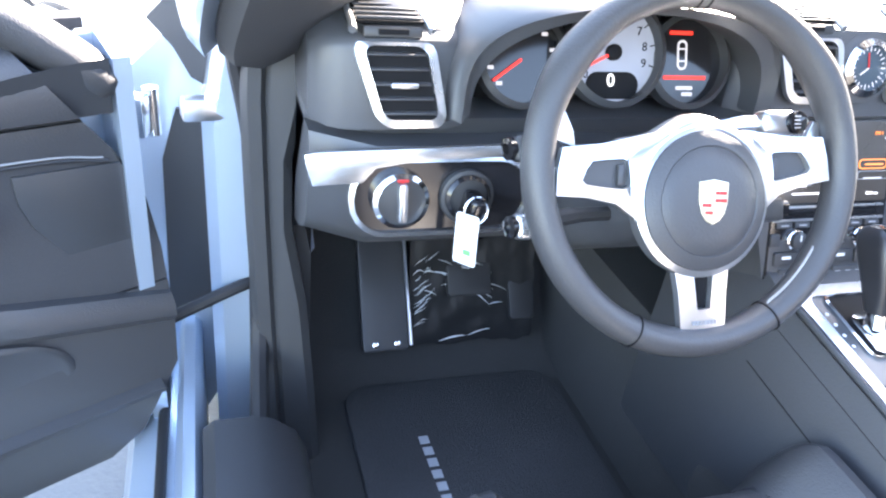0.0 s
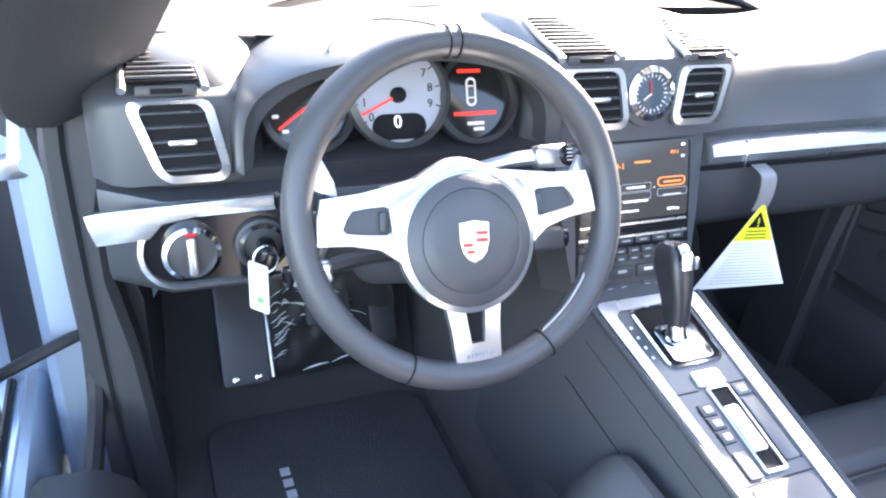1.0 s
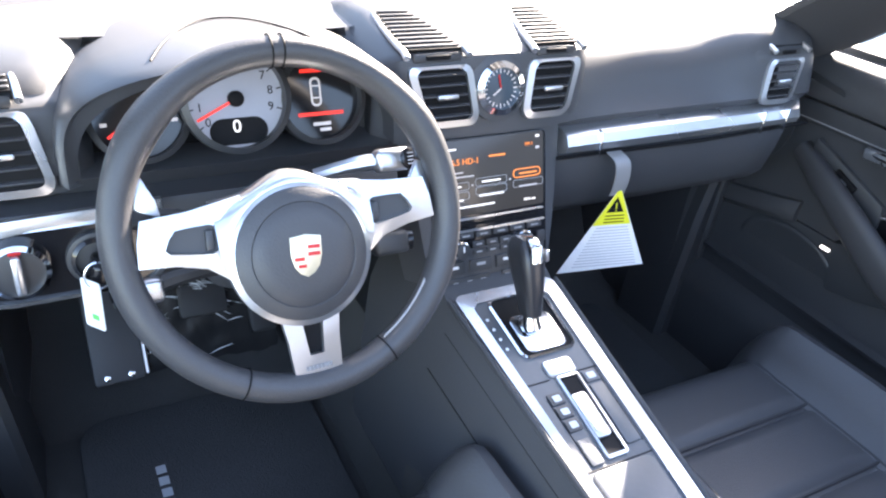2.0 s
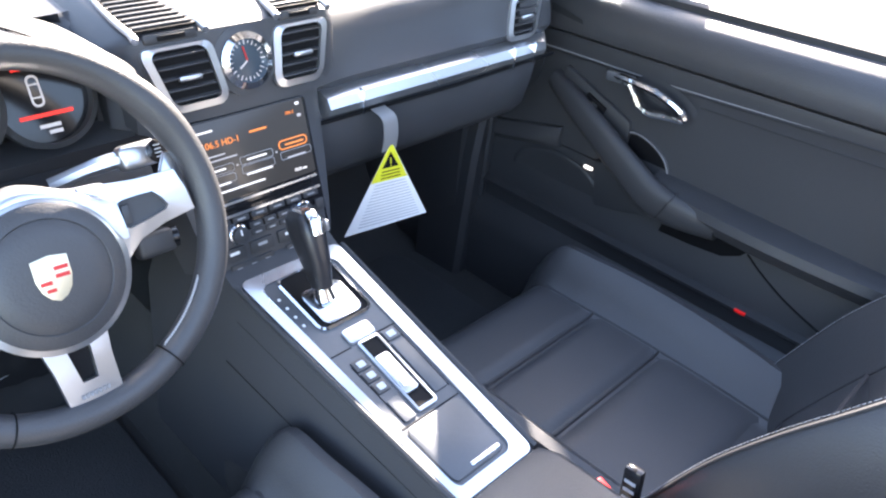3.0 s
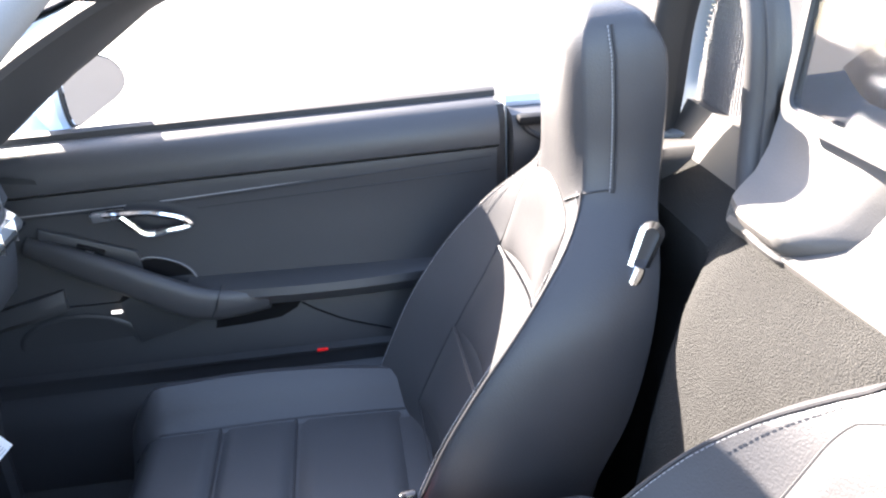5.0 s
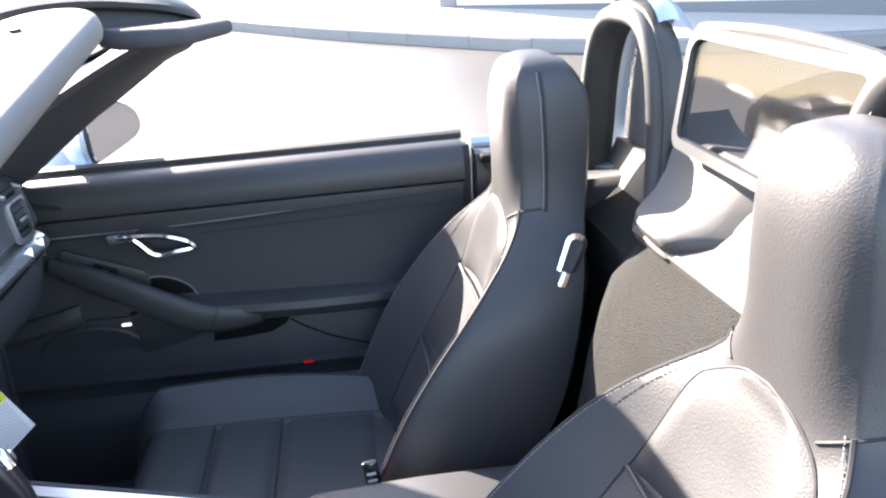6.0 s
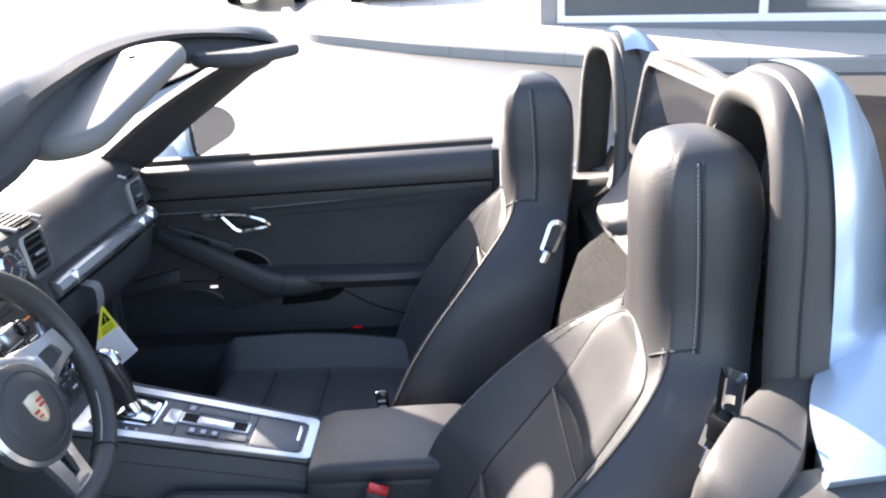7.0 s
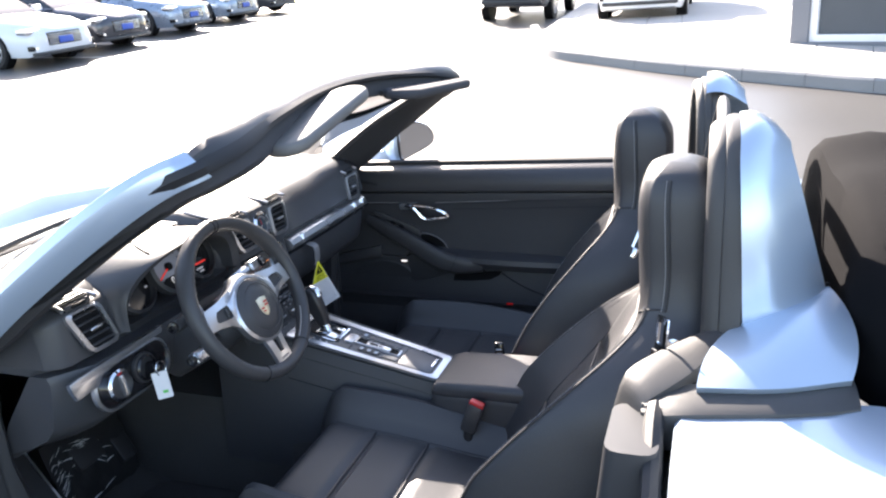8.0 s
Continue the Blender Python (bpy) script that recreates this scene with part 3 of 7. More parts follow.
    def gauge(x, z, r, face, y=0.236):
        gm = facing((x, y, z), nrm)
        g = part("gauge", disc(B(), r, 0.006, gm, 40), face, t, "round instrument with red pointer")
        part("rim", annulus(B(), r * 0.97, r * 1.10, 0.022, gm, 44), DARKPLASTIC, g)
        return g, gm

    g, gm = gauge(-0.335, 0.905, 0.056, GAUGESILVER, 0.225)
    for k in range(10):
        a = radians(216 - k * 25.8)
        if k in (0, 1, 7, 8, 9):
            text("numeral", str(k), 0.0135, gm @ Matrix.Translation((0.041 * math.cos(a), 0.041 * math.sin(a), 0.0064)), BLACK, g)
        bm = B()
        box(bm, gm @ Vector((0.051 * math.cos(a), 0.051 * math.sin(a), 0.0066)), (0.006, 0.0014, 0.0006), gm.to_3x3().to_4x4() @ Matrix.Rotation(a, 4, "Z"))
        part("tick", bm, BLACK, g)
    bm = B()
    slab(bm, [(x, y - 0.036) for x, y in ring_rr(0.066, 0.030, 0.0148)], 0.0010, gm @ Matrix.Translation((0, 0, 0.0058)))
    part("display", bm, BLACK, g)
    text("numeral", "0", 0.020, gm @ Matrix.Translation((-0.002, -0.031, 0.0072)), GLOWWHITE, g)
    part("pointer_hub", disc(B(), 0.009, 0.008, gm @ Matrix.Translation((0, 0, 0.006)), 20, 0.002), BLACK, g)
    bm = B()
    a = radians(205)
    box(bm, gm @ Vector((0.026 * math.cos(a), 0.026 * math.sin(a), 0.011)), (0.048, 0.0028, 0.0012), gm.to_3x3().to_4x4() @ Matrix.Rotation(a, 4, "Z"))
    part("pointer", bm, GLOWRED, g)
    g, gm = gauge(-0.232, 0.893, 0.050, GLOSSBLACK)
    bm = B()
    box(bm, gm @ Vector((0.0, -0.018, 0.0068)), (0.056, 0.004, 0.001), gm.to_3x3().to_4x4())
    part("bar", bm, GLOWRED, g)
    bm = B()
    frame_ring(bm, ring_rr(0.013, 0.034, 0.006), ring_rr(0.009, 0.029, 0.004), 0.001, gm @ Matrix.Translation((-0.004, 0.008, 0.0062)))
    for dy in (-0.007, 0.007):
        box(bm, gm @ Vector((-0.004, 0.008 + dy, 0.0067)), (0.009, 0.0016, 0.001), gm.to_3x3().to_4x4())
    part("car_symbol", bm, GLOWGREY, g)
    for dx, dy, w in ((-0.006, 0.033, 0.03), (0.0, -0.03, 0.022), (0.004, -0.037, 0.014)):
        bm = B()
        box(bm, gm @ Vector((dx, dy, 0.0068)), (w, 0.004, 0.001), gm.to_3x3().to_4x4())
        part("display_line", bm, GLOWRED if dy > 0 else GLOWGREY, g)
    g, gm = gauge(-0.438, 0.893, 0.050, GLOSSBLACK)
    for k in range(9):
        a = radians(225 - k * 30)
        bm = B()
        box(bm, gm @ Vector((0.038 * math.cos(a), 0.038 * math.sin(a), 0.0068)), (0.007, 0.004, 0.001), gm.to_3x3().to_4x4())
        part("tick", bm, GLOWGREY, g)
    bm = B()
    a = radians(215)
    box(bm, gm @ Vector((0.022 * math.cos(a), 0.022 * math.sin(a), 0.0095)), (0.04, 0.0028, 0.0012), gm.to_3x3().to_4x4() @ Matrix.Rotation(a, 4, "Z"))
    part("pointer", bm, GLOWRED, g)
    # windscreen defroster slot
    bm = B()
    rows = []
    for k in range(21):
        u = -1 + k / 10
        y = 0.63 - 0.08 * u * u
        rows.append([(0.5 * u, y - 0.012, 0.926 + 0.012 * u * u), (0.5 * u, y + 0.012, 0.918 + 0.012 * u * u), (0.5 * u, y + 0.012, 0.91), (0.5 * u, y - 0.012, 0.91)])
    loft(bm, rows)
    part("defroster", bm, BLACK, t)
    return t


GAUGESILVER = material("backlit silver dial", (0.17, 0.195, 0.24), 0.45, 0.2, var=0.05, bump=0, emit=((0.62, 0.68, 0.8), 0.014))
CLOCKFACE = material("dark blue grey clock dial", (0.045, 0.065, 0.085), 0.25, var=0.1, bump=0)
GLOWRED = material("lit red pointer", (0.6, 0.03, 0.02), 0.5, var=0.02, bump=0, emit=((1.0, 0.03, 0.015), 0.08))
GLOWWHITE = material("lit white digits", (0.7, 0.7, 0.7), 0.5, var=0.02, bump=0, emit=((1.0, 1.0, 1.0), 0.07))
GLOWGREY = material("lit grey digits", (0.4, 0.4, 0.42), 0.5, var=0.02, bump=0, emit=((0.8, 0.8, 0.85), 0.03))
GLOWORANGE = material("lit orange digits", (0.5, 0.2, 0.05), 0.5, var=0.02, bump=0, emit=((1.0, 0.26, 0.04), 0.08))
DASH = dashboard()

# ---- steering wheel ----
WN = Vector((0, -math.cos(radians(25)), math.sin(radians(25))))
WC = Vector((-0.325, 0.014, 0.822))


def steering_wheel():
    t = thing("steering_wheel", WC, "black leather three-spoke steering wheel with silver spokes", "steering wheel")
    m = facing(WC, WN) @ pose(0, 0, 0, 0, 0, -3)
    flat = m.to_3x3().to_4x4()
    R = 0.167
    up = Vector((0, 0.030, -0.004))   # the hub sits below the middle of the rim

    def rim_r(a):
        # thumb swellings at ten and two
        return 0.0158 + 0.0025 * math.exp(-((math.degrees(a) - 35) / 14) ** 2) + 0.0025 * math.exp(-((math.degrees(a) - 145) / 14) ** 2)
    n = 96
    bm = B()
    rings = []
    for i in range(n):
        a = 2 * math.pi * i / n
        r = rim_r(a)
        ring = []
        for k in range(16):
            b = 2 * math.pi * k / 16
            rad = R + r * math.cos(b) * 0.95
            ring.append(m @ (up + Vector((rad * math.cos(a), rad * math.sin(a), -0.004 + r * 1.12 * math.sin(b)))))
        rings.append(ring)
    vs = [[bm.verts.new(p) for p in rg] for rg in rings]
    for i in range(n):
        for k in range(16):
            bm.faces.new((vs[i][k], vs[i][(k + 1) % 16], vs[(i + 1) % n][(k + 1) % 16], vs[(i + 1) % n][k]))
    part("rim", bm, LEATHER, t)
    for deg in (90.5, 94.5, 247, 301):
        a = radians(deg)
        bm = B()
        r = rim_r(a) + 0.0003
        tube(bm, [m @ (up + Vector(((R + r * math.cos(b)) * math.cos(a), (R + r * math.cos(b)) * math.sin(a), -0.004 + r * 1.12 * math.sin(b)))) for b in [2 * math.pi * k / 20 for k in range(20)]], 0.0009, 5, closed=True)
        part("rim_seam", bm, BLACK, t)
    # stitched inner seam at the lower right
    bm = B()
    for k in range(26):
        a = radians(303 + k * 1.1)
        rad = R - 0.0155
        p = m @ (up + Vector((rad * math.cos(a), rad * math.sin(a), 0.004)))
        box(bm, p, (0.0012, 0.005, 0.0012), flat @ Matrix.Rotation(a + 0.5, 4, "Z"))
    part("stitching", bm, STITCH, t, kind="stuff")
    # airbag cover: a shallow dome with an inner groove
    bm = B()
    rings = []
    for r, z in ((0.0665, -0.012), (0.067, 0.002), (0.0655, 0.008), (0.058, 0.012), (0.0525, 0.0135), (0.0515, 0.0125), (0.0505, 0.0135), (0.035, 0.016), (0.012, 0.0175)):
        rings.append([m @ Vector((r * math.cos(a), r * math.sin(a), z)) for a in [2 * math.pi * k / 56 for k in range(56)]])
    loft(bm, rings)
    hub = part("airbag_cover", bm, LEATHER, t)
    # crest: shield in gold and red
    sh = [(-0.0155, 0.018), (0, 0.0205), (0.0155, 0.018), (0.0155, 0.0), (0.0125, -0.011), (0.007, -0.018), (0, -0.0215), (-0.007, -0.018), (-0.0125, -0.011), (-0.0155, 0.0)]
    em = m @ Matrix.Translation((0, 0, 0.0165))
    bm = B()
    slab(bm, sh, 0.0022, em, 0.0008)
    cr = part("emblem", bm, GOLD, hub, "small shield emblem in gold and red")
    for dx, dy, w, h in ((0.0075, 0.008, 0.012, 0.0035), (0.0075, 0.001, 0.012, 0.0035), (-0.0075, -0.0035, 0.010, 0.0035), (-0.005, -0.0105, 0.008, 0.003), (0.006, -0.008, 0.008, 0.0)):
        if h:
            bm = B()
            box(bm, em @ Vector((dx, dy, 0.0025)), (w, h, 0.0008), flat)
            part("stripe", bm, RED, cr.parent, "")
    bm = B()
    annulus(bm, 0.0662, 0.0725, 0.018, m @ Matrix.Translation((0, 0, -0.012)), 56)
    part("hub_ring", bm, SILVERTRIM, t)
    # gull-wing spokes: slender plates with an opening, the wheel turned a little to the left
    m2 = m @ Matrix.Rotation(radians(4.2), 4, "Z")
    def side(s):
        outer = [(0.050, 0.066), (0.072, 0.0625), (0.102, 0.058), (0.142, 0.056), (0.1475, 0.036), (0.150, 0.013), (0.118, 0.0095), (0.090, 0.002), (0.072, -0.012), (0.062, -0.036), (0.050, -0.02), (0.048, 0.03)]
        inner = [(0.078, 0.0415), (0.083, 0.0435), (0.100, 0.0435), (0.114, 0.0425), (0.1205, 0.035), (0.125, 0.0255), (0.121, 0.0215), (0.105, 0.0185), (0.092, 0.0165), (0.083, 0.0155), (0.0775, 0.018), (0.0755, 0.029)]
        q = m2 @ Matrix.Translation((0, 0, -0.010))
        bm = B()
        frame_ring(bm, [(s * x, y) for x, y in outer], [(s * x, y) for x, y in inner], 0.011, q)
        sp = part("spoke", bm, SILVERTRIM, t, "satin silver spoke")
        bm = B()
        slab(bm, [(s * x, y) for x, y in inner], 0.004, q @ Matrix.Translation((0, 0, 0.001)))
        part("inlay", bm, DARKPLASTIC, sp)
        bm = B()
        box(bm, q @ Vector((s * 0.084, 0.0285, 0.007)), (0.008, 0.020, 0.006), flat, 0.002)
        part("shift_button", bm, DARKPLASTIC, sp)
        # paddle behind the spoke
        bm = B()
        slab(bm, [(s * x, y) for x, y in ((0.125, 0.045), (0.150, 0.055), (0.146, 0.082), (0.139, 0.084), (0.128, 0.062))], 0.006, m @ Matrix.Translation((0, 0, -0.022)), 0.002)
        part("paddle", bm, SILVERTRIM, t, "silver shift paddle")
    both(side)
    # lower twin-bar spoke
    q = m2 @ Matrix.Translation((0, 0, -0.010))
    o = [(-0.031, -0.058), (0.031, -0.058), (0.0265, -0.088), (0.0245, -0.124), (-0.0245, -0.124), (-0.0265, -0.088)]
    i = [(-0.0105, -0.072), (0.0105, -0.072), (0.0088, -0.090), (0.0072, -0.104), (-0.0072, -0.104), (-0.0088, -0.090)]
    bm = B()
    frame_ring(bm, o, i, 0.011, q)
    part("spoke", bm, SILVERTRIM, t, "satin silver lower spoke")
    bm = B()
    slab(bm, i, 0.003, q @ Matrix.Translation((0, 0, 0.0)))
    part("inlay", bm, BLACK, t)
    bm = B()
    for k in range(7):
        box(bm, q @ Vector((-0.012 + 0.004 * k, -0.117, 0.0112)), (0.0028, 0.004, 0.0008), flat)
    part("lettering", bm, GREY, t, kind="stuff")
    # silver bridge over the hub, falling away to the column
    bm = B()
    span = [-0.078 + 0.156 * k / 30 for k in range(31)]

    def brow(x):
        return 0.0585 + 0.0255 * math.exp(-(x / 0.042) ** 2) + 0.004 * math.exp(-((abs(x) - 0.07) / 0.02) ** 2)
    rows = []
    for k in range(6):
        f = (0.0, 0.3, 0.62, 0.86, 0.97, 1.0)[k]
        z = (0.0045, 0.0045, 0.002, -0.004, -0.012, -0.026)[k]
        rows.append([m2 @ Vector((x, (1 - f) * math.sqrt(max(0.0, 0.070 ** 2 - min(abs(x), 0.0695) ** 2)) + f * brow(x), z)) for x in span])
    loft(bm, rows, cap=False, closed=False)
    part("hub_cover", bm, SILVERTRIM, t)


steering_wheel()


GREYMARKS = material("pale printed marks", (0.5, 0.5, 0.52), 0.6, var=0.05, bump=0)


def column():
    t = thing("steering_column", (-0.325, 0.12, 0.78), "black steering column shroud with silver stalk", "steering column")
    a, b = WC - WN * 0.012, WC - WN * 0.23
    bm = B()
    m0 = facing(a, WN)
    rows = []
    for d, w, h, o in ((-0.02, 0.07, 0.07, 0.0), (-0.05, 0.10, 0.085, 0.002), (-0.09, 0.115, 0.10, 0.0), (-0.16, 0.12, 0.105, -0.004), (-0.24, 0.12, 0.11, -0.01)):
        rows.append([m0 @ Vector((x, y + o, d)) for x, y in ring_rr(w, h, 0.035, 6)])
    loft(bm, rows)
    part("shroud", bm, DASHSKIN, t)
    for s, y, mt, tip in ((1, 0.078, SILVERTRIM, SILVERTRIM), (1, -0.014, DARKPLASTIC, DARKPLASTIC), (-1, 0.055, DARKPLASTIC, DARKPLASTIC), (-1, -0.02, DARKPLASTIC, SILVERTRIM)):
        p0, p1 = m0 @ Vector((s * 0.05, y * (0.9 if y > 0.07 else 0.6), -0.075)), m0 @ Vector((s * (0.142 if y > 0.07 else 0.128 if s > 0 else 0.155), y, -0.050))
        bm = B()
        tube(bm, smooth_path([p0, p0.lerp(p1, 0.5) + Vector((0, 0, 0.004)), p1], 4), [0.008] * 4 + [0.009] * 5, 8)
        st_ = part("stalk", bm, mt, t, "control stalk")
        bm = B()
        mm = facing(p1, WN)
        box(bm, mm @ Vector((-s * 0.008, 0, 0)), (0.042, 0.026, 0.022), mm.to_3x3().to_4x4(), 0.006, 3)
        part("tip", bm, tip, st_)
        bm = B()
        annulus(bm, 0.006, 0.011, 0.008, facing(p1 + Vector((s * 0.012, 0, 0)), (s, -0.2, 0)), 20)
        part("end_ring", bm, GLOSSBLACK, st_)
        if y > 0.07:
            # dark rotary end with pale marks, facing the driver
            dm = mm @ Matrix.Translation((0.010, 0.0, 0.010))
            part("rotary_end", disc(B(), 0.0125, 0.006, dm, 24, 0.002), GLOSSBLACK, st_)
            bm = B()
            for k in range(4):
                box(bm, dm @ Vector((-0.002, -0.006 + 0.004 * k, 0.0063)), (0.007, 0.0012, 0.0006), mm.to_3x3().to_4x4())
            part("marks", bm, GREYMARKS, st_)


column()

# ---- centre console and stack ----


PLATEGREY = material("satin grey console plate", (0.085, 0.09, 0.098), 0.38, 0.3, var=0.12, scale=60, bump=0.05)
PLATEPALE = material("pale lit button cap", (0.42, 0.46, 0.50), 0.4, 0.2, var=0.05, bump=0)


def console():
    t = thing("center_console", (0, -0.1, 0.2), "black centre console with silver surround and button rows", "center console")
    a = math.degrees(math.atan2(0.098, 0.377))
    m = pose(0, -0.074, 0.588, a)
    fl = m.to_3x3().to_4x4()

    def draw_in(x, y):
        # the driver's edge of the console draws in towards the rear
        v = min(1.0, max(0.0, (0.2 - y) / 0.4))
        return (x * (1 - 0.45 * v) if x < 0 else x, y)

    def world_in(x, y):
        return x * (1 - 0.45 * min(1.0, max(0.0, (0.12 - y) / 0.39))) if x < 0 else x

    def plate(name, w, h, x, s, mat, parent, up=0.0, th=0.004, r=0.006, edge=0.001, label=""):
        bm = B()
        slab(bm, [draw_in(x + px, s + py) for px, py in ring_rr(w, h, r)], th, m @ Matrix.Translation((0, 0, up)), edge)
        return part(name, bm, mat, parent, label)

    def rim(name, w, h, x, s, band, mat, parent, up, th, r, label=""):
        bm = B()
        frame_ring(bm, [draw_in(x + px, s + py) for px, py in ring_rr(w, h, r)], [draw_in(x + px, s + py) for px, py in ring_rr(w - 2 * band, h - 2 * band, r - band)], th, m @ Matrix.Translation((0, 0, up)))
        return part(name, bm, mat, parent, label)

    # side cheeks down to the tunnel
    bm = B()
    rows = []
    for y, z in ((0.30, 0.66), (0.16, 0.655), (0.115, 0.632), (0.0, 0.602), (-0.14, 0.566), (-0.27, 0.532), (-0.33, 0.515)):
        k = world_in(-1.0, y)
        rows.append([(0.142 * (0.4 * k - 0.6), y, 0.30), (0.122 * (0.8 * k - 0.2), y, z - 0.09), (0.092 * k, y, z - 0.012), (0.086 * k, y, z - 0.002), (0.086, y, z - 0.002), (0.092, y, z - 0.012), (0.122, y, z - 0.09), (0.142, y, 0.30)])
    loft(bm, rows)
    part("side_panel", bm, LEATHER_DK, t, "charcoal leather console flank")
    for s in (-1, 1):
        bm = B()
        tube(bm, [(world_in(s * 0.0865, y), y, z + 0.001) for y, z in ((0.115, 0.637), (0.0, 0.607), (-0.14, 0.571), (-0.265, 0.538))], 0.0045, 8)
        part("edge_piping", bm, DARKPLASTIC, t)
    # silver surround as a frame, with dark plate inside
    bm = B()
    o = [draw_in(x, y) for x, y in ring_rr(0.160, 0.398, 0.012)]
    i = [draw_in(x - 0.003, y - 0.002) for x, y in ring_rr(0.122, 0.362, 0.014)]
    frame_ring(bm, o, i, 0.010, m @ Matrix.Translation((0, 0, -0.004)))
    part("surround", bm, SILVERTRIM, t, "bright satin silver console surround")
    bm = B()
    slab(bm, [draw_in(x - 0.003, y - 0.002) for x, y in ring_rr(0.123, 0.363, 0.014)], 0.005, m @ Matrix.Translation((0, 0, -0.002)))
    part("top_plate", bm, PLATEGREY, t, "satin grey console plate")
    # two seams along the driver's flank
    for d, r_ in ((0.030, 0.0006), (0.085, 0.0010)):
        bm = B()
        f = (d - 0.012) / 0.078
        tube(bm, [((1 - f) * 0.092 * world_in(-1.0, y) + f * 0.122 * (0.8 * world_in(-1.0, y) - 0.2), y, z - d) for y, z in ((0.10, 0.628), (0.0, 0.602), (-0.14, 0.566), (-0.26, 0.535))], r_, 5)
        part("flank_seam", bm, BLACK, t)
    # selector gate: chrome frame, black well, chrome plate round the lever
    gate = rim("selector_gate", 0.092, 0.104, 0.004, 0.128, 0.004, CHROME, t, 0.002, 0.005, 0.014, "chrome framed selector gate")
    plate("gate_well", 0.085, 0.097, 0.004, 0.128, BLACK, gate, 0.0025, 0.002, 0.011, 0)
    plate("gate_plate", 0.066, 0.062, 0.005, 0.113, CHROME, gate, 0.004, 0.004, 0.012, 0.0015)
    for k in range(4):
        plate("gate_mark", 0.004, 0.004, -0.054, 0.150 - 0.017 * k, WHITE, gate, 0.003, 0.0012, 0.001, 0)
    # lever
    p0 = m @ Vector((0.001, 0.122, 0.006))
    tilt = pose(0, 0, 0, -16)
    base = Matrix.Translation(p0) @ tilt
    rows = []
    for z, w, h, o_ in ((0.0, 0.026, 0.030, 0), (0.012, 0.022, 0.024, 0), (0.020, 0.020, 0.022, 0)):
        rows.append([base @ Vector((x, y + o_, z)) for x, y in ring_rr(w, h, 0.010, 4)])
    bm = B()
    loft(bm, rows)
    part("collar", bm, CHROME, t, "chrome lever collar")
    rows = []
    for z, w, h, o_ in ((0.018, 0.023, 0.030, 0.0), (0.034, 0.026, 0.036, 0.002), (0.055, 0.029, 0.044, 0.004), (0.078, 0.033, 0.050, 0.008), (0.098, 0.036, 0.054, 0.012), (0.112, 0.034, 0.050, 0.014), (0.120, 0.026, 0.038, 0.015), (0.1235, 0.012, 0.018, 0.015)):
        rows.append([base @ Vector((x, y + o_, z)) for x, y in ring_rr(w, h, 0.4 * w, 6)])
    bm = B()
    loft(bm, rows)
    kn = part("selector_knob", bm, GLOSSLEATHER, t, "black leather selector knob with chrome cap")
    bm = B()
    rows = []
    for z, w, h, o_ in ((0.095, 0.020, 0.044, 0.006), (0.113, 0.020, 0.046, 0.010), (0.122, 0.018, 0.040, 0.014), (0.1255, 0.012, 0.024, 0.016)):
        rows.append([base @ Vector((x, y + o_ - 0.006, z)) for x, y in ring_rr(w, h, 0.008, 5)])
    loft(bm, rows)
    part("cap", bm, CHROME, kn)
    bm = B()
    box(bm, base @ Vector((0.017, -0.004, 0.100)), (0.006, 0.022, 0.016), tilt, 0.003)
    part("release_button", bm, SILVERTRIM, kn)
    # silver pad at the head of a framed slot with a slider
    plate("slot_pad", 0.046, 0.024, 0.004, 0.054, SILVERTRIM, t, 0.003, 0.004, 0.006, 0.0015, "bright silver pad")
    rim("slot_frame", 0.036, 0.122, 0.008, -0.020, 0.004, SILVERTRIM, t, 0.002, 0.005, 0.005, "satin silver slot frame")
    plate("slot", 0.029, 0.115, 0.008, -0.020, BLACK, t, 0.0025, 0.002, 0.003, 0)
    plate("slider", 0.024, 0.064, 0.005, -0.022, SILVERTRIM, t, 0.0045, 0.004, 0.005, 0.001, "silver slider in the console slot")
    for k in range(2):
        plate("slider_groove", 0.011, 0.022, 0.005, -0.034 + 0.025 * k, CHROME, t, 0.0085, 0.0006, 0.003, 0)
    for k in range(3):
        b_ = plate("button", 0.026, 0.017, -0.031, 0.012 - 0.0195 * k, DARKPLASTIC, t, 0.003, 0.0022, 0.002, 0.0008, "square push button with pale cap")
        plate("cap", 0.014, 0.009, -0.030, 0.012 - 0.0195 * k, PLATEPALE, b_, 0.0053, 0.0006, 0.0015, 0)
    plate("button", 0.026, 0.036, -0.031, -0.0655, PLATEGREY, t, 0.003, 0.0022, 0.003, 0.0008, "long blank grey button")
    b_ = plate("button", 0.022, 0.018, 0.041, 0.030, PLATEGREY, t, 0.003, 0.0022, 0.002, 0.0008)
    plate("cap", 0.012, 0.009, 0.041, 0.030, PLATEPALE, b_, 0.0053, 0.0006, 0.0015, 0)
    plate("button", 0.022, 0.088, 0.041, -0.027, PLATEGREY, t, 0.003, 0.0022, 0.003, 0.0008, "long blank grey button")
    for x_, w_, h_, s_ in ((-0.0455, 0.0016, 0.098, -0.034), (0.0535, 0.0016, 0.112, -0.016), (0.0285, 0.0016, 0.112, -0.016)):
        plate("button_gap", w_, h_, x_, s_, BLACK, t, 0.003, 0.0005, 0.0007, 0)
    for x_, w_, s_ in ((-0.0425, 0.043, 0.040), (0.043, 0.030, 0.042), (-0.003, 0.118, -0.088)):
        plate("plate_joint", w_, 0.0016, x_, s_, BLACK, t, 0.003, 0.0006, 0.0007, 0)
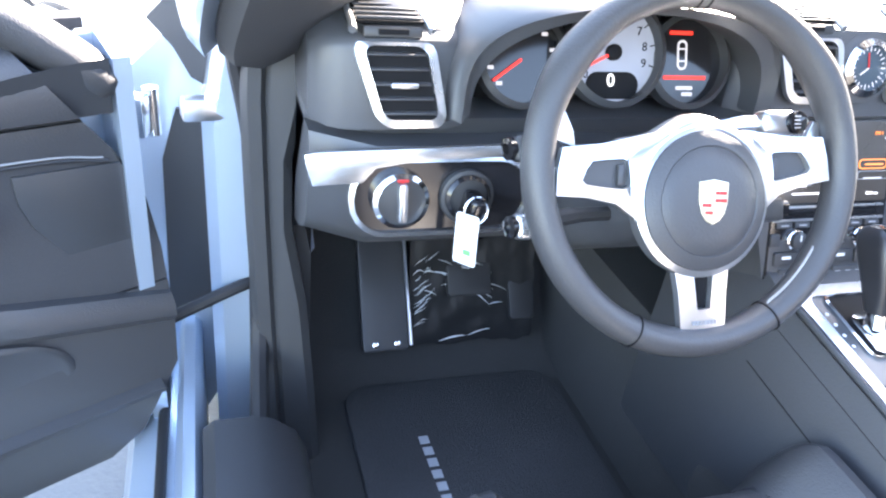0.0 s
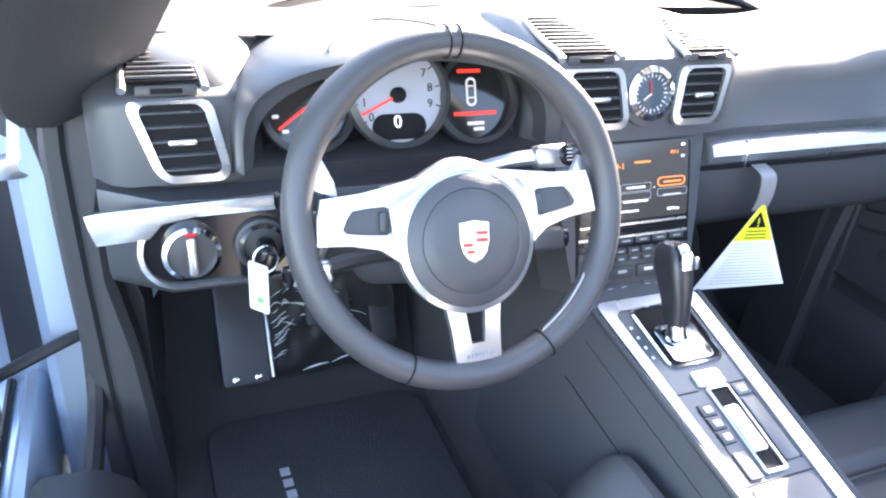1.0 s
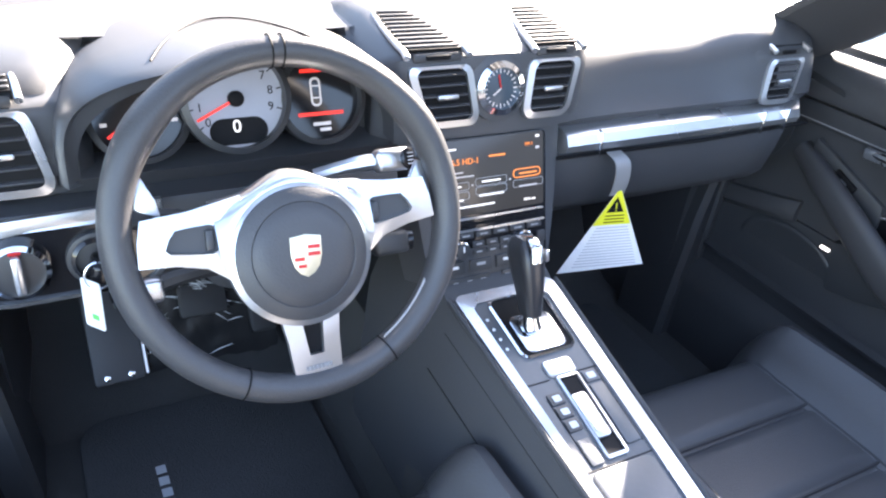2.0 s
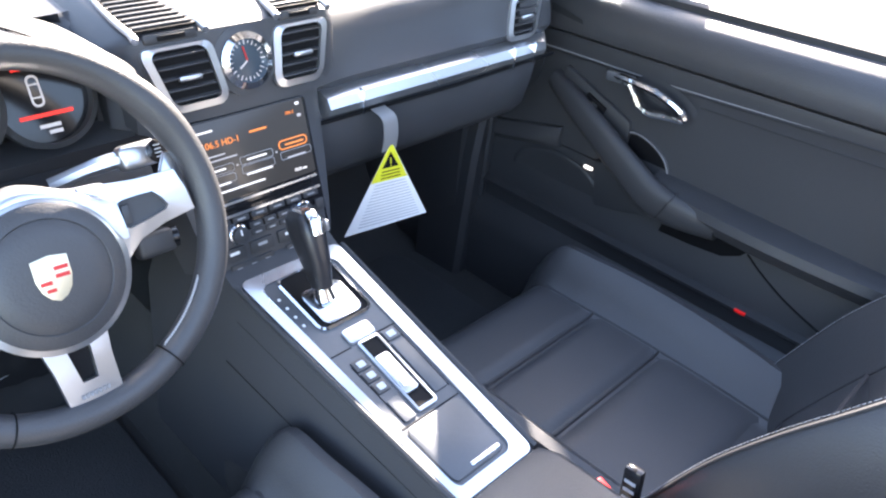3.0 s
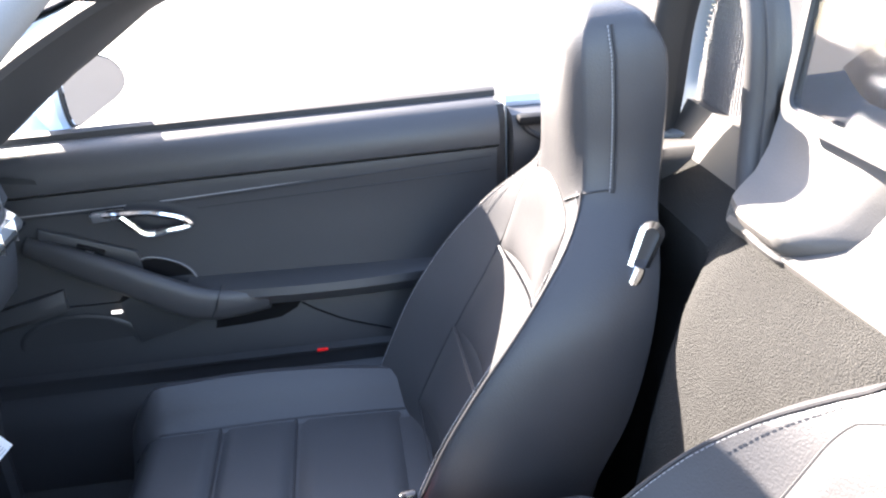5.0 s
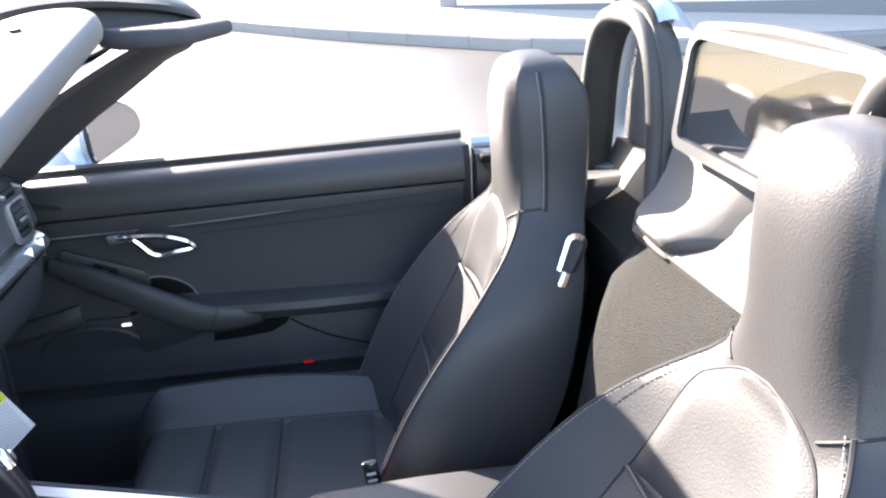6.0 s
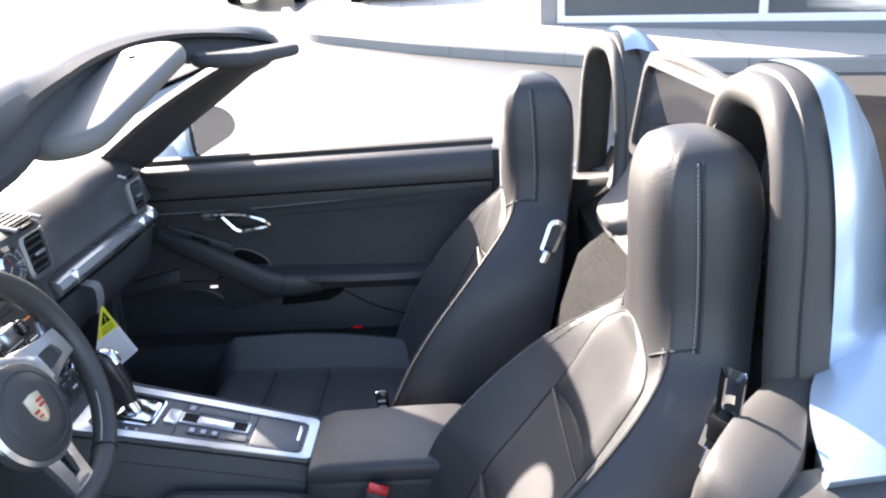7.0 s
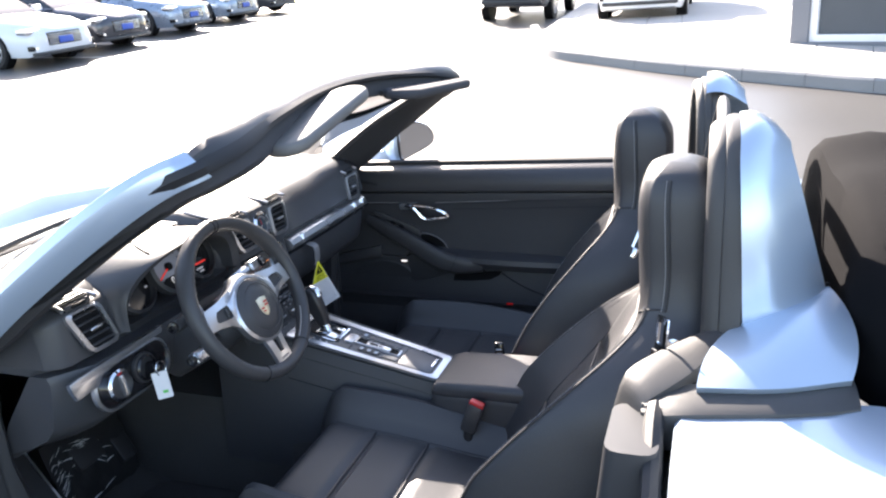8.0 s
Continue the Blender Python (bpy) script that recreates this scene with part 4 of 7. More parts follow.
    cv = plate("rear_cover", 0.110, 0.086, -0.003, -0.134, PLATEGREY, t, 0.003, 0.003, 0.012, 0.0015, "satin grey lid of the rear console tray")
    plate("lid_pull", 0.050, 0.005, 0.020, -0.170, CHROME, cv, 0.006, 0.0012, 0.002, 0.0005)
    # stack: curved side walls with the screen and the climate panel
    fm = facing((0, 0.182, 0.742), (0, -math.cos(radians(17)), math.sin(radians(17))))
    rows = []
    for s, w, d in ((0.108, 0.25, -0.02), (0.10, 0.242, 0.0), (0.05, 0.232, 0.0), (0.0, 0.222, 0.002), (-0.06, 0.205, 0.004), (-0.10, 0.19, 0.006), (-0.125, 0.18, 0.004)):
        rows.append([fm @ Vector((x, s, z)) for x, z in ((-w / 2 - 0.012, -0.07), (-w / 2, -0.004 + d), (-w / 2 + 0.014, 0.0 + d), (w / 2 - 0.014, 0.0 + d), (w / 2, -0.004 + d), (w / 2 + 0.012, -0.07))])
    bm = B()
    loft(bm, rows)
    part("stack_housing", bm, DASHSKIN, t)

    def on(name, w, h, x, s, mat, parent, up=0.003, th=0.003, r=0.003, edge=0.0006, label=""):
        bm = B()
        slab(bm, ring_rr(w, h, r), th, fm @ Matrix.Translation((x, s, up)), edge)
        return part(name, bm, mat, parent, label)

    on("stack_panel", 0.184, 0.212, 0, -0.012, GLOSSBLACK, t, 0.001, 0.003, 0.008, 0.001)
    sc = on("screen", 0.172, 0.104, 0, 0.040, SCREEN, t, 0.004, 0.003, 0.004, 0.0006, "navigation screen with orange radio menu")
    w = 0.0074
    for txt, x, s, size, mat in (("106.5 HD-1", -0.046, 0.062, 0.0115, GLOWORANGE), ("FM 1", 0.062, 0.076, 0.0065, GLOWORANGE), ("10:35 am", 0.062, -0.002, 0.0055, GLOWWHITE)):
        text("screen_text", txt, size, fm @ Matrix.Translation((x, s, w)), mat, sc)
    for x, s, bw, bh, mat in ((-0.066, 0.080, 0.026, 0.004, GLOWWHITE), (0.01, 0.066, 0.026, 0.0045, GLOWORANGE), (0.076, 0.086, 0.006, 0.006, GLOWWHITE), (0.076, 0.070, 0.006, 0.007, GLOWGREY), (-0.06, 0.048, 0.034, 0.003, GLOWGREY), (-0.052, 0.042, 0.05, 0.003, GLOWGREY), (-0.062, 0.029, 0.03, 0.004, GLOWWHITE), (0.0, 0.032, 0.03, 0.004, GLOWWHITE), (0.06, 0.036, 0.03, 0.004, GLOWORANGE), (-0.03, 0.029, 0.003, 0.004, GLOWGREY), (0.03, 0.030, 0.003, 0.004, GLOWGREY), (0.06, 0.018, 0.03, 0.0035, GLOWGREY), (0.0, 0.013, 0.04, 0.004, GLOWWHITE), (-0.062, 0.010, 0.036, 0.004, GLOWWHITE), (-0.03, 0.000, 0.07, 0.004, GLOWWHITE)):
        on("screen_line", bw, bh * 0.55, x, s, mat, sc, w - 0.0004, 0.0005, 0.001, 0)
    bm = B()
    frame_ring(bm, ring_rr(0.046, 0.013, 0.006), ring_rr(0.043, 0.010, 0.0045), 0.0006, fm @ Matrix.Translation((0.058, 0.0365, w - 0.0003)))
    part("screen_box", bm, GLOWORANGE, sc)
    for x, s in ((-0.06, 0.029), (0.0, 0.032), (-0.06, 0.016), (0.0, 0.02), (0.06, 0.022)):
        bm = B()
        frame_ring(bm, ring_rr(0.05, 0.011, 0.003), ring_rr(0.0485, 0.0095, 0.0025), 0.0004, fm @ Matrix.Translation((x, s, w - 0.0005)))
        part("screen_box", bm, GREYMARK, sc)
    on("disc_slot", 0.172, 0.003, 0, -0.0175, SILVERTRIM, t, 0.004, 0.002, 0.001, 0, "thin silver line under the screen")
    on("disc_slot", 0.150, 0.0035, 0, -0.026, BLACK, t, 0.004, 0.001, 0.001, 0)
    on("trim_line", 0.176, 0.003, 0, -0.0345, SILVERTRIM, t, 0.004, 0.002, 0.001, 0)
    for k in range(6):
        b_ = on("button", 0.024, 0.008, -0.07 + 0.028 * k, -0.041, DARKPLASTIC, t, 0.004, 0.003, 0.0015, 0.0006)
        on("symbol", 0.012, 0.002, -0.07 + 0.028 * k, -0.041, GREYMARK, b_, 0.0072, 0.0004, 0.0005, 0)
    for s in (-1, 1):
        km = fm @ Matrix.Translation((s * 0.052, -0.060, 0.004))
        kb = part("dial_knob", disc(B(), 0.0115, 0.014, km, 28, 0.002), DARKPLASTIC, t, "round rotary knob with chrome ring")
        part("ring", annulus(B(), 0.0115, 0.0135, 0.007, km, 28), CHROME, kb)
        on("knob_mark", 0.002, 0.008, s * 0.052, -0.056, WHITE, kb, 0.018, 0.0005, 0.0005, 0)
    for x in (-0.022, 0.0, 0.022):
        for s in (-0.055, -0.066):
            b_ = on("button", 0.019, 0.008, x, s, DARKPLASTIC, t, 0.004, 0.003, 0.0015, 0.0006)
            on("symbol", 0.009, 0.002, x, s, GREYMARK, b_, 0.0072, 0.0004, 0.0005, 0)
    for x in (-0.082, 0.082):
        on("button", 0.014, 0.016, x, -0.060, DARKPLASTIC, t, 0.004, 0.003, 0.0015, 0.0006)
    for k in range(4):
        x = -0.064 + 0.043 * k
        b_ = on("rocker_switch", 0.036, 0.018, x, -0.085, DARKPLASTIC, t, 0.004, 0.005, 0.002, 0.001)
        on("symbol", 0.014, 0.004, x, -0.083, (WHITE, GREYMARK)[k % 2], b_, 0.0091, 0.0004, 0.0006, 0)
    for x, w_ in ((-0.04, 0.066), (0.038, 0.05)):
        b_ = on("button_bar", w_, 0.016, x, -0.107, DARKPLASTIC, t, 0.004, 0.005, 0.002, 0.001)
        for k in range(3):
            on("symbol", 0.008, 0.003, x - w_ / 3 + k * w_ / 3, -0.106, GREYMARK, b_, 0.0091, 0.0004, 0.0006, 0)
    on("hazard_button", 0.014, 0.010, -0.062, -0.120, RED, t, 0.004, 0.005, 0.002, 0.001, "small red hazard button")
    on("button_bar", 0.05, 0.010, -0.024, -0.120, DARKPLASTIC, t, 0.004, 0.004, 0.002, 0.001)
    # armrest box
    bm = B()
    rows = []
    for y, w_, z in ((-0.262, 0.150, 0.515), (-0.268, 0.168, 0.530), (-0.285, 0.182, 0.536), (-0.34, 0.188, 0.540), (-0.48, 0.190, 0.542), (-0.60, 0.190, 0.542), (-0.63, 0.182, 0.536)):
        c = (z + 0.36) / 2
        rows.append([(x, y, c + q) for x, q in ring_rr(w_, z - 0.36, 0.024, 5)])
    loft(bm, rows)
    part("armrest_box", bm, LEATHER_DK, t)
    bm = B()
    rows = []
    for y, w_, z, th in ((-0.266, 0.160, 0.536, 0.020), (-0.274, 0.178, 0.550, 0.034), (-0.30, 0.188, 0.558, 0.040), (-0.45, 0.192, 0.563, 0.042), (-0.60, 0.192, 0.563, 0.042), (-0.63, 0.184, 0.554, 0.034)):
        rows.append([(x, y, z - th / 2 + q) for x, q in ring_rr(w_, th, 0.016, 5)])
    loft(bm, rows)
    part("armrest_lid", bm, LEATHER, t, "padded black leather armrest lid")


GLOSSLEATHER = material("polished black leather", (0.03, 0.03, 0.033), 0.3, var=0.15, bump=0.2, fine=2600, dist=0.0005)
GREYMARK = material("printed grey symbol", (0.35, 0.35, 0.36), 0.6, var=0.05, bump=0)
SCREEN = material("dark lit screen", (0.02, 0.021, 0.023), 0.2, var=0.05, bump=0, emit=((0.5, 0.5, 0.5), 0.006))
console()


# ---- seats ----


def seat(at, dz=0.0, recline=0.0, lift=0.0, skew=(0.0, 0.0), deep=0.0, seam=0.16, fore=0.0):
    t = thing("bucket_seat", at, "black leather sports seat with integrated headrest and stitched seams", "car seat", "cabin seats")
    ox, oy, _ = at
    Zs = [0.36, 0.44, 0.52, 0.61, 0.69, 0.755, 0.81, 0.85, 0.89, 0.95, 1.02, 1.07, 1.105, 1.13, 1.142]
    tables = dict(
        w=[0.225, 0.232, 0.234, 0.232, 0.226, 0.214, 0.188, 0.155, 0.117, 0.098, 0.095, 0.091, 0.083, 0.067, 0.036],
        r=[-0.345, -0.362, -0.395, -0.438, -0.490, -0.542, -0.590, -0.626, -0.652, -0.660, -0.657, -0.655, -0.658, -0.668, -0.684],
        f=[-0.43, -0.455, -0.492, -0.540, -0.586, -0.616, -0.632, -0.638, -0.640, -0.638, -0.635, -0.635, -0.640, -0.652, -0.674],
        b=[-0.60, -0.63, -0.65, -0.69, -0.712, -0.724, -0.734, -0.741, -0.751, -0.758, -0.760, -0.758, -0.752, -0.740, -0.718])

    def at_z(z):
        q = {k: interp(z, Zs, v) for k, v in tables.items()}
        lean = -recline * min(0.27, max(0.0, z - 0.61))
        for k in "rfb":
            q[k] += lean
        q["b"] -= deep * min(1.0, max(0.0, (1.142 - z) / 0.06))
        return q

    def aside(y):
        """The seat stands a little askew: its back lies further to the side than its front."""
        return skew[0] + skew[1] * min(1.0, max(0.0, (-0.05 - y) / 0.55))

    def front(u, z, up=0.0):
        """A place on the front: u runs from edge to edge, the ridge lies at 0.90."""
        q = at_z(z)
        a = min(1, abs(u) / 0.90)
        y = q["f"] + (q["r"] - q["f"]) * (a ** (2.4 if q["r"] > q["f"] else 4.0))
        y -= 0.30 * (q["r"] - q["b"]) * max(0, (abs(u) - 0.90) / 0.10) ** 2
        return Vector((ox + aside(y) + q["w"] * u, oy + y + up, z + dz))

    bm = B()
    rings = []
    us = [-1, -0.985, -0.965, -0.945, -0.92] + [-0.90 + 1.80 * k / 28 for k in range(29)] + [0.92, 0.945, 0.965, 0.985, 1]
    for i in range(57):
        z = 0.36 + 0.782 * (1 - (1 - i / 56) ** 1.25)
        q = at_z(z)
        ring = [front(u, z) for u in us]
        y1 = q["r"] - 0.30 * (q["r"] - q["b"])
        dp = y1 - q["b"]
        side = [(1.012, y1 - 0.35 * dp), (1.0, y1 - 0.7 * dp), (0.96, y1 - 0.92 * dp), (0.86, q["b"])]
        ring += [Vector((ox + aside(q["f"]) + q["w"] * u, oy + y, z + dz)) for u, y in side]
        ring += [Vector((ox + aside(q["f"]) + q["w"] * u, oy + q["b"] - 0.006 * (1 - u * u), z + dz)) for u in (0.5, 0, -0.5)]
        ring += [Vector((ox + aside(q["f"]) - q["w"] * u, oy + y, z + dz)) for u, y in reversed(side)]
        rings.append(ring)
    loft(bm, rings)
    part("backrest", bm, LEATHER, t)

    def panel(name, z0, z1, hw, up, mat, round_top=False, label=""):
        """A padded panel that lies on the front of the backrest, with a cord round its edge."""
        bm = B()
        nv, nu = 26, 20
        rows, edge_l, edge_r = [], [], []
        for i in range(nv + 1):
            v = i / nv
            z = z0 + (z1 - z0) * v
            q = at_z(z)
            h = hw
            if round_top:
                h = min(h, 0.74 * q["w"])
                h *= math.sqrt(max(0.0, 1 - max(0, (v - 0.50) / 0.50) ** 2.6)) * 0.97 + 0.03
            row = []
            for k in range(nu + 1):
                u = -1 + 2 * k / nu
                e = max(0, min(1, (1 - abs(u)) / 0.22)) * max(0, min(1, v / 0.3)) ** 0.7 * max(0, min(1, (1 - v) / 0.5)) ** 0.8
                row.append(front(h * u / q["w"], z, up * (1 - (1 - e) ** 2) + 0.0012))
            rows.append(row)
            edge_l.append(front(-h / q["w"], z, 0.001))
            edge_r.append(front(h / q["w"], z, 0.001))
        loft(bm, rows, cap=False, closed=False)
        pn = part(name, bm, mat, t, label)
        bm = B()
        tube(bm, edge_l + edge_r[::-1], 0.0019, 6, closed=True)
        part("seam", bm, STITCHDARK, pn)
        return pn

    panel("shoulder_panel", 0.735, 0.898, 0.112, 0.012, LEATHER, True, "smooth leather shoulder insert")
    panel("back_panel", 0.588, 0.7345, 0.114, 0.0035, LEATHER, False)
    panel("back_panel", 0.44, 0.5875, 0.118, 0.0035, LEATHER, False)
    # piped seams on the edges of the head and of the bolsters, with stitch lines
    for s in (-1, 1):
        pts = []
        for k in range(23):
            q = at_z(0.905 + 0.215 * k / 22)
            y1 = q["r"] - 0.30 * (q["r"] - q["b"])
            pts.append(Vector((ox + aside(q["f"]) + s * (1.008 * q["w"] + 0.0008), oy + y1 - seam * (y1 - q["b"]), 0.905 + 0.215 * k / 22 + dz)))
        bm = B()
        tube(bm, pts, 0.0022, 6)
        part("head_seam", bm, STITCHDARK, t)
        bm = B()
        for p, p2 in zip(pts[::1], pts[1:]):
            for f in (0.25, 0.75):
                box(bm, p.lerp(p2, f) + Vector((0, 0.006, 0)), (0.0014, 0.0012, 0.0036))
        part("stitching", bm, STITCH, t, kind="stuff")
        pts_head = pts[0]
        pts = [front(s * 0.915, 0.45 + 0.455 * k / 30, 0.001) for k in range(31)]
        bm = B()
        tube(bm, pts, 0.0026, 6)
        part("bolster_seam", bm, STITCHDARK, t)
        bm = B()
        for p, p2 in zip(pts, pts[1:]):
            for f in (0.1, 0.37, 0.63, 0.9):
                o = Vector((-s * 0.006, 0.0037, 0))
                tube(bm, [p.lerp(p2, f - 0.08) + o, p.lerp(p2, f + 0.08) + o], 0.0006, 4)
        part("stitching", bm, STITCH, t, kind="stuff")
        # cross seam where head and bolster meet
        bm = B()
        tube(bm, [front(s * u, 0.905 - 0.06 * (0.95 - u), 0.0008) for u in [0.62 + 0.038 * k for k in range(11)]] + [pts_head], 0.0018, 6)
        part("cross_seam", bm, STITCHDARK, t)
        # silver release loop in a dark cup on the flank
        c = Vector((ox + aside(-0.7) + s * (interp(0.838, Zs, tables["w"]) + 0.004), oy - 0.692 - recline * 0.25 - 1.5 * deep * (deep > 0), 0.831 + dz))
        lm = facing(c, (s, 0.02, 0.22))
        lm = lm @ pose(0, 0, 0, 0, 0, s * 24)
        bm = B()
        frame_ring(bm, [(x * (1 - 0.3 * (y < 0)), y) for x, y in ring_rr(0.036, 0.108, 0.017)], [(x * (1 - 0.3 * (y < 0)), y) for x, y in ring_rr(0.021, 0.090, 0.010)], 0.007, lm)
        lp = part("release_loop", bm, CHROME, t, "silver backrest release loop")
        bm = B()
        slab(bm, [(x * (1 - 0.3 * (y < 0)), y) for x, y in ring_rr(0.023, 0.092, 0.011)], 0.002, lm)
        part("cup", bm, DARKPLASTIC, lp)
        bm = B()
        box(bm, lm @ Vector((0, -0.026, 0.010)), (0.017, 0.036, 0.012), lm.to_3x3().to_4x4(), 0.004)
        part("latch", bm, CHROME, lp)
    # cushion with raised bolsters and three pads
    def ctop(u, y, up=0.0):
        v = (0.06 - y) / 0.50
        z = 0.438 - 0.035 * v - 0.075 * max(0, 1 - v / 0.12) ** 2 + up
        w = min(1.0, max(0.0, (abs(u) - 0.56) / 0.26))
        z += 0.078 * w * w * (3 - 2 * w) * (0.8 + 0.2 * math.sin(math.pi * min(1, v + 0.1)))
        z -= 0.095 * max(0, (abs(u) - 0.84) / 0.16) ** 2.2
        z += lift * max(0, 1 - 1.3 * v)
        return Vector((ox + aside(y) + (0.235 + 0.018 * math.sin(math.pi * v)) * u, oy + y + fore * (1 - v), z + dz))
    bm = B()
    rows = []
    for i in range(31):
        y = 0.06 - 0.50 * i / 30
        row = [ctop(-1 + k / 16, y) for k in range(33)]
        inn = 0.03 * max(0, 1 - i / 3)
        row += [Vector((ox + aside(y) + 0.235, oy + y + fore * (1 - i / 30) - inn, 0.27)), Vector((ox + aside(y) - 0.235, oy + y + fore * (1 - i / 30) - inn, 0.27))]
        rows.append(row)
    loft(bm, rows)
    part("cushion", bm, LEATHER, t)
    for y0, y1 in ((0.035, -0.090), (-0.095, -0.215), (-0.220, -0.40)):
        bm = B()
        rows = []
        for i in range(11):
            v = i / 10
            y = y0 + (y1 - y0) * v
            row = []
            for k in range(15):
                u = -1 + k / 7
                e = min(1, (1 - abs(u)) / 0.09, v / 0.10, (1 - v) / 0.10)
                row.append(ctop(0.61 * u, y, 0.009 * (1 - (1 - max(0, e)) ** 2) - 0.0028))
            rows.append(row)
        loft(bm, rows, cap=False, closed=False)
        part("cushion_pad", bm, LEATHER, t)
    for y in (-0.0925, -0.2175):
        bm = B()
        tube(bm, [ctop(0.60 * (-1 + k / 7), y, 0.0006) for k in range(15)], 0.003, 6)
        part("cushion_seam", bm, STITCHDARK, t)
    for s in (-1, 1):
        bm = B()
        tube(bm, [ctop(s * 0.605, 0.05 - 0.48 * k / 20, 0.0002) for k in range(21)], 0.0026, 6)
        part("cushion_seam", bm, STITCHDARK, t)
    bm = B()
    rows = [[(ox + aside(-0.2) + x, oy - 0.19 + y, z + dz) for x, y in ring_rr(w_, h_, 0.03, 3)] for z, w_, h_ in ((0.20 - dz, 0.42, 0.44), (0.24, 0.44, 0.46), (0.33, 0.46, 0.48))]
    loft(bm, rows)
    part("seat_base", bm, DARKPLASTIC, t)
    return t


STITCHDARK = material("dark seam cord", (0.025, 0.025, 0.028), 0.6, var=0.1, bump=0)
seat((0.328, 0.0, 0.2), -0.015, skew=(0.025, 0.048), deep=0.016, seam=0.10, fore=0.025)
seat((-0.322, -0.060, 0.2), -0.006, 0.24, 0.045, skew=(0.0, 0.055), deep=0.002, seam=0.02)


# ---- small loose things in the cabin ----


def key():
    t = thing("car_key", (-0.503, 0.165, 0.753), "car key in the ignition with hanging white tag", "car key")
    bm = B()
    box(bm, (-0.503, 0.150, 0.753), (0.020, 0.036, 0.034), pose(0, 0, 0, 0, 12, 0), 0.006, 3)
    part("key_head", bm, GLOSSBLACK, t)
    bm = B()
    c = Vector((-0.506, 0.132, 0.760))
    tube(bm, [c + Vector((0.013 * math.cos(a), 0.002 * math.sin(a), 0.015 * math.sin(a))) for a in [2 * math.pi * k / 24 for k in range(24)]], 0.0014, 6, closed=True)
    part("ring", bm, CHROME, t)
    bm = B()
    m = facing((-0.515, 0.127, 0.729), (-0.85, -0.55, 0.1)) @ pose(0, 0, 0, 0, 0, 6)
    slab(bm, ring_rr(0.030, 0.056, 0.003), 0.0012, m)
    tg = part("tag", bm, WHITE, t, "white paper key tag")
    bm = B()
    box(bm, m @ Vector((0.003, -0.014, 0.0016)), (0.010, 0.006, 0.0006), m.to_3x3().to_4x4())
    part("tag_mark", bm, GREENMARK, tg)


GREENMARK = material("green print", (0.10, 0.55, 0.12), 0.6, var=0.05, bump=0)
key()


def warning_tag():
    t = thing("warning_tag", (0.235, 0.205, 0.78), "white triangular safety tag with yellow top hanging from glovebox", "tag")
    path = smooth_path([(0.222, 0.200, 0.785), (0.226, 0.178, 0.775), (0.232, 0.178, 0.745), (0.236, 0.186, 0.715)], 5)
    bm = B()
    loft(bm, [[p + Vector((-0.014, 0, 0)), p + Vector((0.014, 0, 0)), p + Vector((0.014, 0.0016, 0)), p + Vector((-0.014, 0.0016, 0))] for p in path])
    part("strap", bm, GREY, t, "grey hanging strap")
    m = facing((0.238, 0.184, 0.724), (-0.30, -1, 0.06)) @ pose(0, 0, 0, 0, 0, 4)
    fl = m.to_3x3().to_4x4()
    # truncated sheet: apex on top
    H, Wd = 0.135, 0.150
    bm = B()
    slab(bm, [(-0.003, 0.0), (0.003, 0.0), (Wd * 0.38, -H), (-Wd * 0.60, -H * 1.04)], 0.0008, m)
    part("sheet", bm, WHITE, t)
    bm = B()
    k = 0.43
    slab(bm, [(-0.0028, 0.0), (0.0028, 0.0), (Wd * 0.38 * k, -H * k), (-Wd * 0.60 * k, -H * k)], 0.0006, m @ Matrix.Translation((0, 0, 0.0008)))
    part("yellow_top", bm, YELLOW, t)
    bm = B()
    slab(bm, [(-0.002, -0.010), (0.010, -0.036), (-0.018, -0.036)], 0.0005, m @ Matrix.Translation((0, 0, 0.0014)))
    wm = part("warning_triangle", bm, BLACK, t)
    bm = B()
    box(bm, m @ Vector((-0.003, -0.025, 0.0022)), (0.002, 0.010, 0.0004), fl)
    box(bm, m @ Vector((-0.003, -0.033, 0.0022)), (0.002, 0.002, 0.0004), fl)
    part("exclamation", bm, YELLOW, wm)
    for i in range(3):
        y = -0.042 - 0.0055 * i
        bm = B()
        wl = 0.30 * -y + 0.018
        box(bm, m @ Vector((0.085 * y, y, 0.0017)), (wl, 0.0016, 0.0004), fl)
        part("text_bar", bm, BLACK, t)
    for i in range(14):
        y = -0.063 - 0.0052 * i
        wl = -y * 0.84
        bm = B()
        box(bm, m @ Vector((0.085 * y, y, 0.0011)), (wl, 0.0014, 0.0004), fl)
        part("text_bar", bm, GREYMARK2, t)


GREYMARK2 = material("grey print", (0.42, 0.43, 0.46), 0.6, var=0.05, bump=0)
warning_tag()


